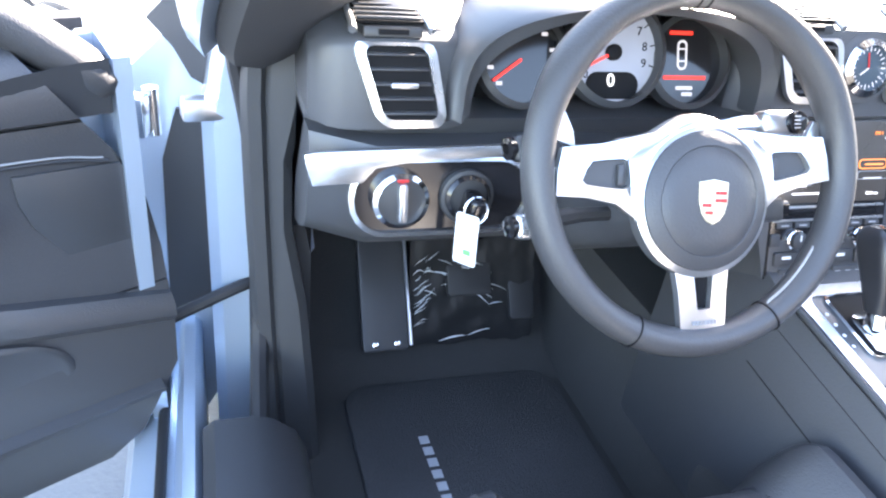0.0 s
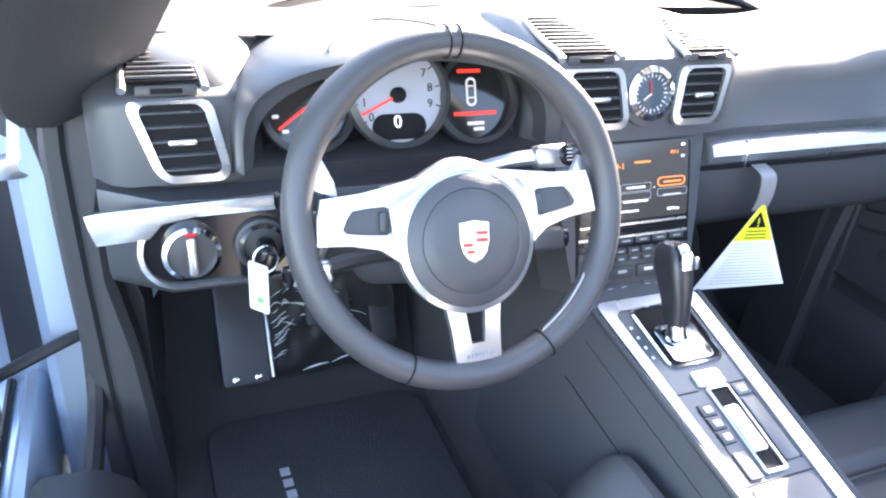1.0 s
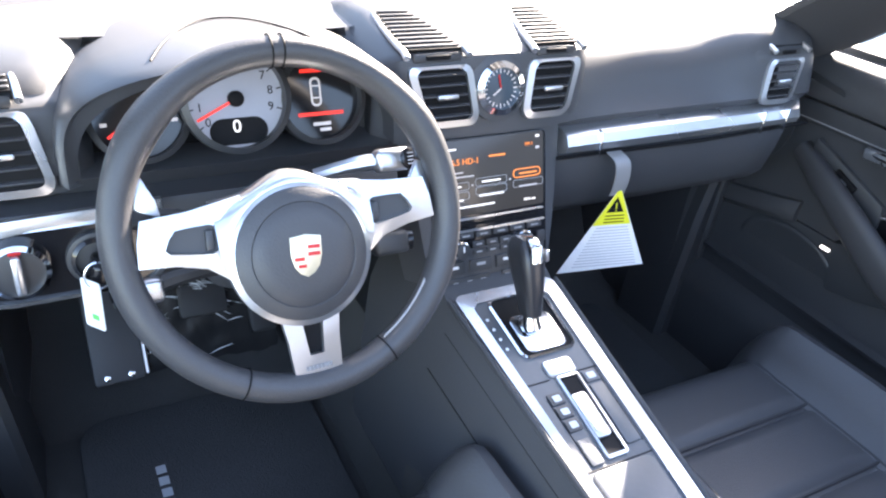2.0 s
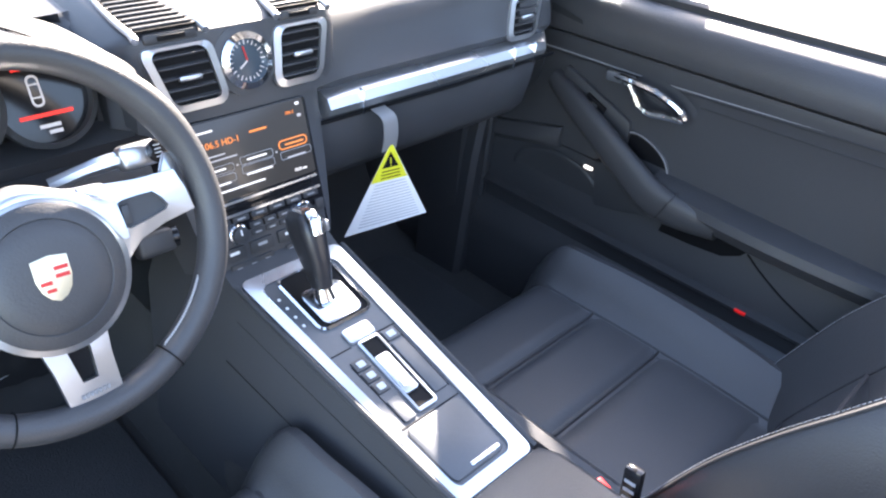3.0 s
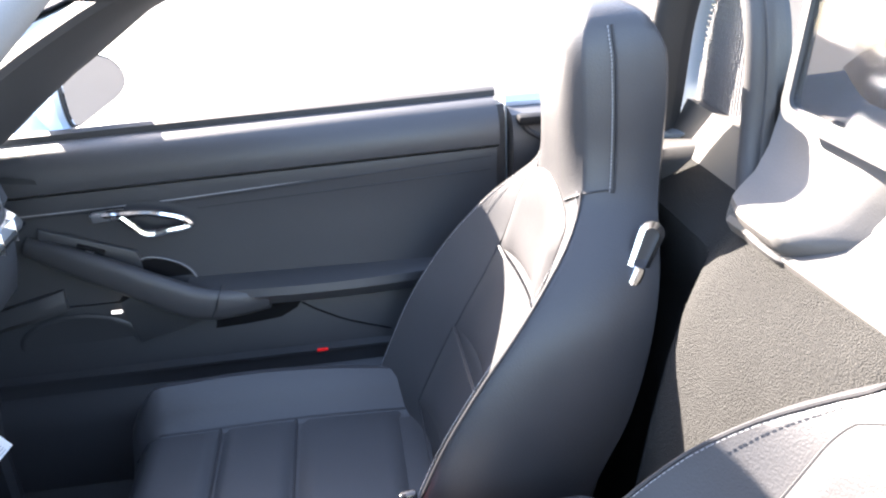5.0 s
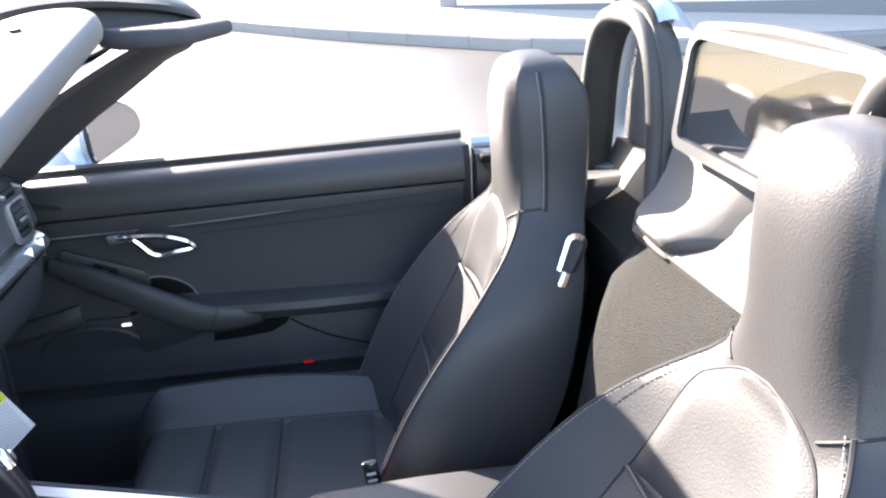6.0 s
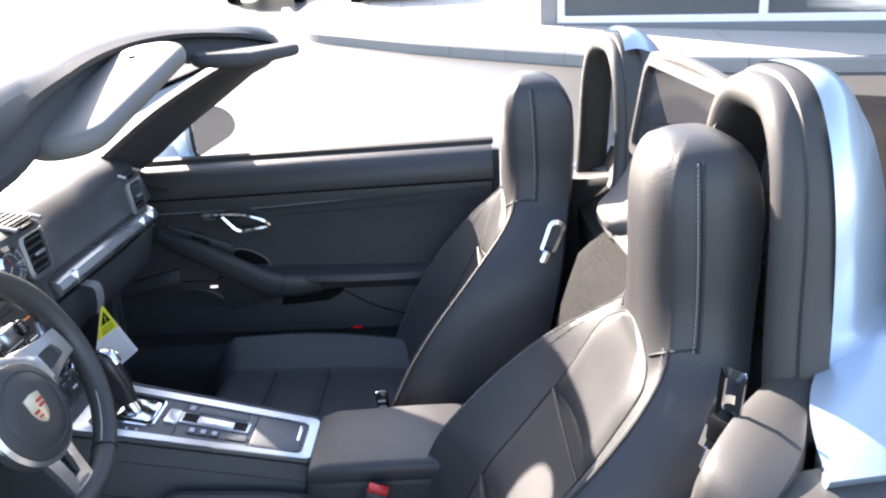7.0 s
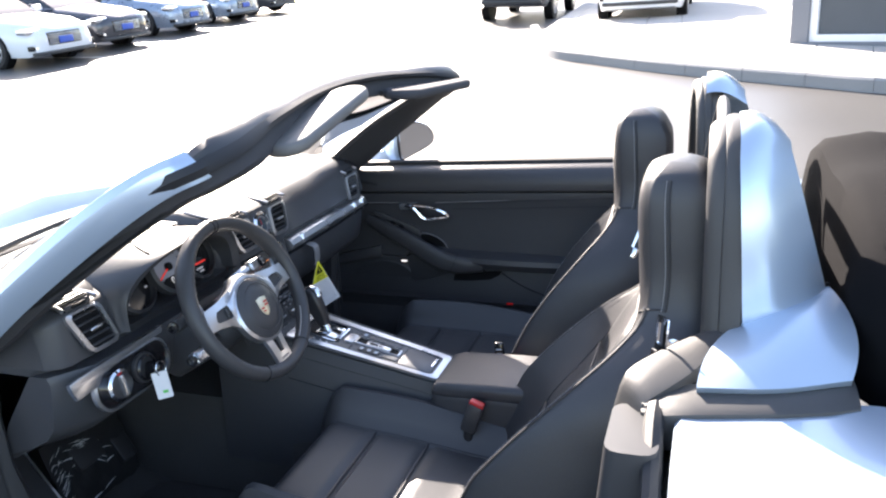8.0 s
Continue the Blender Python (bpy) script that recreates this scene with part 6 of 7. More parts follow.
def hinge():
    t = bpy.data.objects["roadster_body"]
    for z in (0.77,):
        bm = B()
        box(bm, (-0.775, 0.425, z), (0.06, 0.03, 0.028), pose(0, 0, 0, 0, 0, 8), 0.005)
        part("hinge_leaf", bm, SILVERTRIM, t, "bare metal hinge leaf")
        bm = B()
        tube(bm, [(-0.838, 0.415, z - 0.03), (-0.838, 0.415, z + 0.03)], 0.010, 10)
        part("hinge_pin", bm, CHROME, t)
        bm = B()
        box(bm, (-0.855, 0.40, z), (0.03, 0.03, 0.05), pose(0, 0, 0, 0, 0, -19), 0.004)
        part("hinge_leaf", bm, CHROME, t)
    t = thing("door_check", (-0.79, 0.42, 0.5), "black door check strap between pillar and door", "check strap")
    bm = B()
    tube(bm, smooth_path([(-0.700, 0.43, 0.516), (-0.75, 0.405, 0.510), (-0.815, 0.385, 0.492), (-0.86, 0.37, 0.478)], 5), 0.009, 8)
    part("strap", bm, RUBBER, t)


hinge()

# ---- windshield, mirror and visor ----
EDGE_OUT = [(0, -0.080, 1.238), (0.2, -0.092, 1.232), (0.38, -0.122, 1.216), (0.52, -0.150, 1.194), (0.615, -0.140, 1.176), (0.668, -0.090, 1.152), (0.705, 0.0, 1.095), (0.742, 0.14, 0.995), (0.758, 0.25, 0.912), (0.756, 0.33, 0.868)]
EDGE_IN = [(0, -0.025, 1.224), (0.2, -0.040, 1.219), (0.355, -0.070, 1.207), (0.465, -0.090, 1.191), (0.525, -0.052, 1.172), (0.548, 0.026, 1.134), (0.568, 0.138, 1.072), (0.594, 0.258, 0.992), (0.622, 0.364, 0.918), (0.640, 0.440, 0.880)]


def mirrored(half):
    return [(-x, y, z) for x, y, z in half[:0:-1]] + list(half)


def windshield():
    t = thing("windshield", (0, 0.3, 0.9), "raked windshield with charcoal header and silver blue pillars", "windshield")
    E = smooth_path(mirrored(EDGE_OUT), 6)
    I = smooth_path(mirrored(EDGE_IN), 6)

    def up_of(p):
        return Vector((0.55 * p.x / 0.68, 0.39, 0.85)).normalized()

    def ribbon(name, ks, prof, mat, label="", a=0, b=None, grow=0.0, thin=0):
        """A band along the frame: prof gives (share of the way inward, height) round its section."""
        bm = B()
        rows = []
        for j, (e, i) in enumerate(list(zip(E, I))[a:b]):
            f = h0 = 1.0
            if thin == 2:
                f = min(1.0, min(j, b - a - 1 - j) / 7)
                h0 = 0.7 + 0.3 * f
            elif thin:
                f = 0.5 + 0.5 * min(1.0, (b - a - 1 - j if thin < 0 else j) / 12)
                h0 = 0.85 + 0.15 * f
            n = up_of(e)
            w = (i - e)
            g = 1.0 + grow * min(1.0, max(0.0, (abs(e.x) - 0.30) / 0.28))
            rows.append([e + w * (u + k * (f if k < 0 else 1) / max(w.length, 0.01)) + n * h * g * h0 for (u, h), k in zip(prof, ks)])
        loft(bm, rows)
        return part(name, bm, mat, t, label)

    n = len(E)
    # padded inner trim from pillar over the header to pillar
    ribbon("frame_trim", [0] * 10, [(0.0, 0.0), (0.03, 0.010), (0.12, 0.012), (0.6, 0.006), (0.95, -0.004), (1.0, -0.012), (0.94, -0.022), (0.62, -0.032), (0.25, -0.034), (0.04, -0.020)], HEADLINER, "padded charcoal header and pillar trim")
    # outer rail with its rubber lip
    ribbon("header_rail", [-0.006, -0.012, -0.006, 0.01, 0.035, 0.055, 0.055, 0.02], [(0, 0.006), (0, 0.016), (0, 0.026), (0, 0.031), (0, 0.029), (0, 0.020), (0, 0.008), (0, 0.006)], DARKPLASTIC, "dark header rail", 27, n - 27, 0.9, 2)
    ribbon("rail_seal", [-0.016, -0.020, -0.014, -0.004, -0.004], [(0, 0.004), (0, 0.011), (0, 0.018), (0, 0.016), (0, 0.004)], RUBBER, "", 14, n - 14, 0.9)
    for s in (-1, 1):
        a, b = (0, 31) if s < 0 else (n - 31, n)
        ribbon("pillar_skin", [-0.022, -0.026, -0.016, 0.006, 0.034, 0.056, 0.056, 0.0], [(0, 0.0), (0, 0.014), (0, 0.026), (0, 0.033), (0, 0.032), (0, 0.022), (0, 0.010), (0, 0.004)], PAINT, "silver blue painted pillar", a, b, 0.8, s)
    # glass
    bm = B()
    rows = []
    for k in range(15):
        v = k / 14
        row = []
        for j in range(25):
            u = -1 + j / 12
            xt, yt, zt = 0.58 * u, -0.035 - 0.075 * u ** 2, 1.250 - 0.040 * u ** 2
            xb, yb, zb = 0.76 * u, 0.74 - 0.24 * u ** 2, 0.890 - 0.02 * u ** 2
            row.append((xb + (xt - xb) * v, yb + (yt - yb) * v, zb + (zt - zb) * v + 0.012 * math.sin(math.pi * v)))
        rows.append(row)
    loft(bm, rows, cap=False, closed=False)
    g = part("glass", bm, GLASS, t, "clear windshield glass")
    g.visible_shadow = False
    # latch seat and clip under the header
    bm = B()
    box(bm, (0.04, -0.060, 1.206), (0.052, 0.055, 0.022), pose(0, 0, 0, 12), 0.006)
    part("latch_seat", bm, VISOR, t)
    bm = B()
    box(bm, (-0.14, -0.045, 1.205), (0.016, 0.022, 0.03), pose(0, 0, 0, 12), 0.005)
    part("visor_clip", bm, HEADLINER, t)
    bm = B()
    tube(bm, [(0.16, 0.10, 1.165), (0.16, 0.09, 1.172)], 0.006, 8)
    part("sensor_dot", bm, BLACK, t)
    bm = B()
    loft(bm, [[(-0.315 + x * 0.25 + d, -0.085 + x, 1.183 + z) for x, z in ring_rr(0.03, 0.05, 0.013)] for d in (0.0, 0.012)])
    part("visor_bracket", bm, BLACK, t)
    # wipers at the foot of the glass
    for x0, x1 in ((-0.60, 0.02), (0.0, 0.58)):
        bm = B()
        pts = [(x0 + (x1 - x0) * k / 8, 0.70 - 0.13 * ((x0 + (x1 - x0) * k / 8) / 0.7) ** 2 + 0.02 + 0.04 * k / 8, 0.922 - 0.005 * k / 8) for k in range(9)]
        tube(bm, pts, 0.008, 6)
        part("wiper", bm, RUBBER, t, "black wiper blade")


def glass_mat():
    m = bpy.data.materials.new("clear glass")
    m.use_nodes = True
    n, l = m.node_tree.nodes, m.node_tree.links
    tr, gl, mx = n.new("ShaderNodeBsdfTransparent"), n.new("ShaderNodeBsdfGlossy"), n.new("ShaderNodeMixShader")
    haze, veil = n.new("ShaderNodeBsdfTranslucent"), n.new("ShaderNodeMixShader")
    haze.inputs[0].default_value = (0.55, 0.54, 0.53, 1)
    veil.inputs[0].default_value = 0.10
    l.new(tr.outputs[0], veil.inputs[1])
    l.new(haze.outputs[0], veil.inputs[2])
    tr.inputs[0].default_value = (0.93, 0.96, 0.95, 1)
    gl.inputs["Roughness"].default_value = 0.02
    fr = n.new("ShaderNodeFresnel")
    fr.inputs["IOR"].default_value = 1.45
    l.new(fr.outputs[0], mx.inputs[0])
    l.new(tr.outputs[0], mx.inputs[1])
    l.new(gl.outputs[0], mx.inputs[2])
    l.new(mx.outputs[0], n["Material Output"].inputs[0])
    return m


GLASS = glass_mat()
windshield()


def cabin_mirror():
    t = thing("rear_view_mirror", (-0.2, 0.0, 1.14), "black rear-view mirror on the windshield", "mirror")
    m = facing((-0.21, 0.0, 1.160), (0.42, -1, -0.12))
    rows = []
    for z, k in ((-0.022, 0.72), (-0.012, 0.93), (0.0, 1.0), (0.004, 0.99)):
        rows.append([m @ Vector((x * k, y * k, z)) for x, y in ring_rr(0.17, 0.05, 0.022, 6)])
    bm = B()
    loft(bm, rows)
    part("shell", bm, DARKPLASTIC, t)
    bm = B()
    slab(bm, ring_rr(0.158, 0.042, 0.018, 6), 0.0015, m @ Matrix.Translation((0, 0, 0.004)))
    part("mirror_glass", bm, MIRROR, t)
    bm = B()
    tube(bm, smooth_path([(-0.21, 0.01, 1.162), (-0.19, 0.045, 1.178), (-0.17, 0.075, 1.186)], 4), 0.012, 8)
    part("foot", bm, DARKPLASTIC, t)


cabin_mirror()


def visor(a, b, back, skin, label):
    """A padded visor hung between two places under the header, reaching back along a direction."""
    t = thing("sun_visor", (Vector(a) + Vector(b)) / 2, label, "sun visor", "sun visors")
    a, b, back = Vector(a), Vector(b), Vector(back)
    x_ = (b - a).normalized()
    y_ = -(back - x_ * back.dot(x_)).normalized()
    z_ = x_.cross(y_)
    if z_.z < 0:
        x_, z_ = -x_, -z_
    m = Matrix((x_, y_, z_)).transposed().to_4x4()
    m.translation = (a + b) / 2
    ln, w = (b - a).length, back.length
    rows = []
    for z, k in ((-0.012, 0.86), (-0.009, 0.95), (-0.003, 0.995), (0.003, 0.995), (0.009, 0.95), (0.012, 0.86)):
        d = (1 - k) * w * 0.5
        rows.append([m @ Vector((x, y - w / 2, z)) for x, y in ring_rr(ln - 2 * d, w - 2 * d, 0.046 - d * 0.5, 7)])
    bm = B()
    loft(bm, rows)
    part("pad", bm, skin, t)
    bm = B()
    slab(bm, ring_rr(ln * 0.5, w * 0.55, 0.006), 0.003, m @ Matrix.Translation((0.0, -w * 0.5, -0.0145)))
    part("mirror_lid", bm, CREAM, t, "cream mirror cover")
    bm = B()
    tube(bm, [m @ Vector((-ln * 0.42, 0.004, 0)), m @ Vector((ln * 0.42, 0.004, 0))], 0.007, 8)
    part("hinge_rod", bm, DARKPLASTIC, t)
    bm = B()
    tube(bm, [m @ Vector((ln * 0.30, -w * 0.35, 0.011)), m @ Vector((ln * 0.30, -w * 0.35, 0.0145))], 0.005, 10)
    part("stud", bm, RUBBER, t, "small dark stud")


CREAM = material("cream label", (0.62, 0.58, 0.48), 0.6, var=0.05, bump=0)
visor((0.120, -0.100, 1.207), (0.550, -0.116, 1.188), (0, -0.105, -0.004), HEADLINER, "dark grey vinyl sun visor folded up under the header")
# sunlight is put into the colour: paler skin than the passenger's visor
visor((-0.425, -0.098, 1.172), (-0.080, -0.098, 1.240), (0, -0.092, 0.004), VISOR, "sun visor swung back from the header, sunlight painted in as pale grey")

# ---- roll hoops, deflector and rear deck ----


def arch(cx, y, zb, zt, wb, wt, n=36, lean=0.0, p=2.6):
    """Places along an arch: straight legs that draw in towards a rounded top."""
    out = []
    for k in range(n + 1):
        a = math.pi * (1 - k / n)
        c, s_ = math.cos(a), math.sin(a)
        u = math.copysign(abs(c) ** (2 / p), c)
        v = abs(s_) ** (2 / p)
        w = wb + (wt - wb) * v
        out.append(Vector((cx + w * u, y + lean * v, zb + (zt - zb) * v)))
    return out


def hoop(s, y0, cx):
    t = thing("roll_hoop", (cx, y0, 0.86), "padded roll hoop with silver fairing and mesh screen", "roll hoop", "roll hoops")
    zt = 1.182
    rim_y = 0.034 if s > 0 else 0.046   # how far back the painted fairing begins
    a0 = arch(cx, y0 - 0.012, 0.865, zt, 0.128, 0.135, n=44, lean=0.0, p=3.0)

    def band(name, prof, mat, label, pts):
        bm = B()
        rows = []
        for q, p in enumerate(pts):
            d = (pts[min(q + 1, len(pts) - 1)] - pts[max(q - 1, 0)]).normalized()
            out = d.cross(Vector((0, 1, 0))).normalized()
            if out.dot(p - Vector((cx, p.y, 0.95))) < 0:
                out = -out
            low = max(0.0, (1.02 - p.z) / 0.155) ** 2
            inner = 1.0 if (p.x - cx) * s < 0 else 0.25
            foot = Vector((-s * 0.060 * low * (inner if inner == 1.0 else -0.3), 0.022 * low * inner * (s > 0) + 0.10 * (p.x - cx) * (s > 0), 0))
            slim = 0.72 if s > 0 else 1.0
            rows.append([p + foot + out * a * slim * (1 + 0.5 * low * inner) + Vector((0, b * slim, 0)) for a, b in prof])
        loft(bm, rows)
        return part(name, bm, mat, t, label)

    band("padding", [(-0.024, -0.055), (-0.023, -0.012), (-0.017, 0.004), (-0.006, 0.011), (0.006, 0.010), (0.014, 0.003), (0.019, -0.008), (0.019, -0.014), (0.014, -0.017), (0.012, -0.055)], PADDING, "dark grey padded hoop surround", a0)
    band("outer_bead", [(0.010, -0.017), (0.017, -0.013), (0.023, -0.016), (0.026, -0.024), (0.025, -rim_y), (0.010, -rim_y - 0.002)], PADDING, "", a0)
    # painted fairing: tapers rearward from the bead over the top and down the outer leg
    bm = B()
    rows = []
    for k in range(9):
        q = k / 8
        ar = arch(cx, y0 - rim_y - (0.085 if s > 0 else 0.076) * q, 0.895 + 0.045 * q, zt + 0.028 + 0.006 * math.sin(math.pi * q) - 0.040 * q * q, 0.157 - 0.115 * q ** 1.8, 0.163 - 0.075 * q ** 1.6, n=44, p=3.0 - 0.5 * q * q)
        ar = ar[14:] if s > 0 else ar[:-14]
        rows.append([p + Vector((0, (-0.016 - 0.060 * q) * max(0, (1.16 - p.z) / 0.26), 0)) for p in ar])
    loft(bm, rows, cap=False, closed=False)
    f = part("fairing", bm, PAINT, t, "silver blue painted hoop fairing")
    # mesh screen of crossed wires, leaning back inside the hoop
    bm = B()
    y = y0 - 0.075
    for k in range(31):
        x = cx - 0.112 + 0.224 * k / 30
        h = zt - 0.030 - 0.14 * abs((x - cx) / 0.112) ** 4
        box(bm, (x, y, (0.955 + h) / 2), (0.0034, 0.002, h - 0.955))
    for k in range(24):
        z = 0.957 + 0.19 * k / 23
        w = 0.112 * (1 - max(0, (z - 1.0) / (zt - 0.02 - 1.0)) ** 3.6 * 0.7)
        box(bm, (cx, y - 0.0012, z), (2 * w, 0.002, 0.0034))
    part("mesh_screen", bm, MESHGREY, t, "black wire mesh screen", smooth=False)
    # dark reveal behind the padding and the ledge in the opening
    band("reveal", [(-0.022, -0.050), (-0.020, -0.076), (-0.006, -0.076), (-0.004, -0.050)], DARKPLASTIC, "", a0)
    bm = B()
    loft(bm, [[(cx - 0.125, y0 - 0.030, 0.87), (cx + 0.125, y0 - 0.030, 0.87), (cx + 0.118, y0 - 0.060, 0.955), (cx - 0.118, y0 - 0.060, 0.955)], [(cx - 0.125, y0 - 0.07, 0.87), (cx + 0.125, y0 - 0.07, 0.87), (cx + 0.118, y0 - 0.085, 0.955), (cx - 0.118, y0 - 0.085, 0.955)]])
    part("ledge", bm, DECKGREY, t)


MESHGREY = material("grey wire mesh", (0.14, 0.14, 0.145), 0.5, var=0.1, bump=0)
PADDING = material("grey moulded padding", (0.050, 0.049, 0.049), 0.5, var=0.18, bump=0.35, fine=1800, dist=0.0007)
DECKGREY = material("grey moulded deck", (0.085, 0.083, 0.081), 0.6, var=0.15, bump=0.35, fine=1800, dist=0.0007)
hoop(1, -0.822, 0.365)
hoop(-1, -0.868, -0.285)


def rear_deck():
    t = thing("rear_deck", (0, -0.85, 0.9), "grey moulded deck between the roll hoops", "rear deck")

    def recess(x):
        # the front edge turns back beside the middle
        return 0.075 * min(1.0, max(0.0, (0.055 - x) / 0.05)) ** 1.5

    bm = B()
    rows = []
    for y, z, w in ((-0.800, 0.896, 0.150), (-0.789, 0.903, 0.160), (-0.785, 0.914, 0.166), (-0.788, 0.922, 0.170), (-0.80, 0.928, 0.174), (-0.825, 0.937, 0.180), (-0.85, 0.955, 0.192), (-0.872, 0.982, 0.208), (-0.888, 1.004, 0.222), (-0.90, 1.014, 0.230), (-0.97, 1.016, 0.232)):
        back = min(1.0, max(0.0, (-0.79 - y) / 0.10))
        rows.append([(w * u, y - recess(w * u) * max(0.0, 1 - max(0.0, -0.79 - y) / 0.13) + 0.016 * abs(u) ** 6 * (1 - back) * -1 + 0.06 * (w * u - 0.12), z + 0.030 * back * max(0.0, (abs(u) - 0.72) / 0.28) ** 2) for u in [-1 + k / 14 for k in range(29)]] + [(w, y - 0.012 + 0.06 * (w - 0.12), z - 0.022), (-w, y - 0.012 - 0.06 * (w + 0.12), z - 0.022)])
    loft(bm, rows)
    part("shelf", bm, DECKGREY, t)
    bm = B()
    tube(bm, [(0.150 * u, -0.800 - recess(0.150 * u) - 0.014 * abs(u) ** 6 + 0.06 * (0.150 * u - 0.12), 0.890) for u in [-1 + k / 10 for k in range(21)]], 0.0065, 8)
    part("front_lip", bm, DARKPLASTIC, t, "dark lip under the shelf edge")
    t = thing("wind_deflector", (0, -0.87, 1.0), "clear wind deflector in a dark padded frame", "wind deflector")
    m = pose(0, -0.866, 1.093, 90 + 12, 0, 0)
    o = [(x * (1 - 0.10 * (y < 0)), y) for x, y in ring_rr(0.408, 0.165, 0.030)]
    i = [(x * (1 - 0.10 * (y < 0)), y) for x, y in ring_rr(0.380, 0.135, 0.020)]
    bm = B()
    frame_ring(bm, o, i, 0.016, m)
    part("frame", bm, DARKPLASTIC, t, "dark deflector frame")
    bm = B()
    tube(bm, smooth_path([m @ Vector((x, y, 0.010)) for x, y in ((-0.200, 0.045), (-0.192, 0.074), (-0.165, 0.083), (0.0, 0.090), (0.165, 0.083), (0.192, 0.074), (0.200, 0.045))], 5), 0.010, 8)
    part("top_rail", bm, PADDING, t, "rounded grey top rail")
    bm = B()
    slab(bm, i, 0.004, m @ Matrix.Translation((0, 0, 0.006)))
    g = part("pane", bm, SMOKE, t, "lightly smoked clear pane")
    g.visible_shadow = False


def smoke_mat():
    m = bpy.data.materials.new("smoked pane")
    m.use_nodes = True
    n, l = m.node_tree.nodes, m.node_tree.links
    tr, df, mx = n.new("ShaderNodeBsdfTransparent"), n.new("ShaderNodeBsdfGlossy"), n.new("ShaderNodeMixShader")
    haze, veil = n.new("ShaderNodeBsdfTranslucent"), n.new("ShaderNodeMixShader")
    haze.inputs[0].default_value = (0.55, 0.54, 0.53, 1)
    veil.inputs[0].default_value = 0.04
    l.new(tr.outputs[0], veil.inputs[1])
    l.new(haze.outputs[0], veil.inputs[2])
    tr.inputs[0].default_value = (0.66, 0.66, 0.67, 1)
    df.inputs["Roughness"].default_value = 0.05
    mx.inputs[0].default_value = 0.03
    l.new(veil.outputs[0], mx.inputs[1])
    l.new(df.outputs[0], mx.inputs[2])
    l.new(mx.outputs[0], n["Material Output"].inputs[0])
    return m


SMOKE = smoke_mat()
rear_deck()


def rear_corner(s):
    """Trim from the door opening up to the hoop, with the painted corner piece behind it."""
    dy = 0.05 if s > 0 else 0.0
    t = thing("rear_corner_trim", (s * 0.6, -0.85 + dy, 0.8), "grey trim and painted corner behind the door", "car trim", "rear corner trims")

    def P(x, y, z):
        return Vector((s * x, y + dy, z))

    # grey shoulder: a band from the hoop's foot forward to the lock pillar, rolled over its inner edge
    inner = smooth_path([P(0.375, -0.945, 0.915), P(0.415, -0.895, 0.902), P(0.465, -0.835, 0.890), P(0.530, -0.780, 0.880), P(0.555, -0.762, 0.862), P(0.562, -0.752, 0.82)], 5)
    outer = smooth_path([P(0.418, -0.935, 0.912), P(0.470, -0.898, 0.896), P(0.535, -0.866, 0.880), P(0.580, -0.830, 0.868), P(0.602, -0.800, 0.852), P(0.606, -0.785, 0.82)], 5)
    bm = B()
    loft(bm, [[b_, b_.lerp(a_, 0.35) + Vector((0, 0, 0.005)), b_.lerp(a_, 0.8) + Vector((0, 0, 0.003)), a_ + Vector((0, 0, -0.004)), a_ + Vector((-s * 0.006, 0.006, -0.03)), a_ + Vector((-s * 0.004, 0.01, -0.30)), b_ + Vector((0, -0.02, -0.30))] for a_, b_ in zip(inner, outer)])
    part("shoulder_trim", bm, PADDING, t)
    # painted corner panel: domed, with a curved front edge
    top_ = smooth_path([P(0.420, -0.938, 0.914), P(0.365, -0.995, 0.932), P(0.312, -1.060, 0.938)], 6)
    mid_ = smooth_path([P(0.492, -0.888, 0.900), P(0.470, -0.985, 0.922), P(0.430, -1.085, 0.915)], 6)
    low_ = smooth_path([P(0.585, -0.868, 0.876), P(0.566, -0.975, 0.876), P(0.520, -1.072, 0.876)], 6)
    bm = B()
    rows = []
    for a_, b_, c_ in zip(top_, mid_, low_):
        row = []
        for k in range(13):
            u = k / 12
            row.append(a_ * ((1 - u) * (1 - 2 * u)) + b_ * (4 * u * (1 - u)) + c_ * (u * (2 * u - 1)))
        row += [c_ + Vector((-s * 0.004, 0, -0.010)), c_ + Vector((-s * 0.03, 0, -0.03)), a_ + Vector((0, 0, -0.03))]
        rows.append(row)
    loft(bm, rows)
    part("corner_panel", bm, PAINT, t, "silver blue painted corner panel")
    bm = B()
    tube(bm, [p + Vector((0, 0, 0.002)) for p in top_], 0.004, 6)
    part("panel_gap", bm, BLACK, t)
    # grey ledge under it
    bm = B()
    rows = []
    for y, x0, x1, z in ((-0.795, 0.560, 0.612, 0.848), (-0.83, 0.552, 0.632, 0.858), (-0.87, 0.55, 0.628, 0.862), (-0.975, 0.53, 0.606, 0.864), (-1.04, 0.50, 0.585, 0.864), (-1.078, 0.48, 0.565, 0.862)):
        rows.append([P(x0, y, z - 0.06), P(x0, y, z + 0.002), P(x0 + 0.04, y, z + 0.003), P(x1 - 0.012, y, z - 0.001), P(x1 - 0.002, y, z - 0.006), P(x1, y, z - 0.014), P(x1, y, z - 0.06)])
    loft(bm, rows)
    part("lower_trim", bm, PADDING, t)
    bm = B()
    rows = []
    for z, w_, xx in ((0.38, 0.045, 0.655), (0.60, 0.05, 0.655), (0.75, 0.045, 0.652), (0.838, 0.035, 0.648)):
        rows.append([P(xx + x, -0.79 + y, z) for x, y in ring_rr(0.13, w_ * 2, 0.02, 3)])
    loft(bm, rows)
    part("latch_pillar", bm, DARKPLASTIC, t)
    if s > 0:
        bm = B()
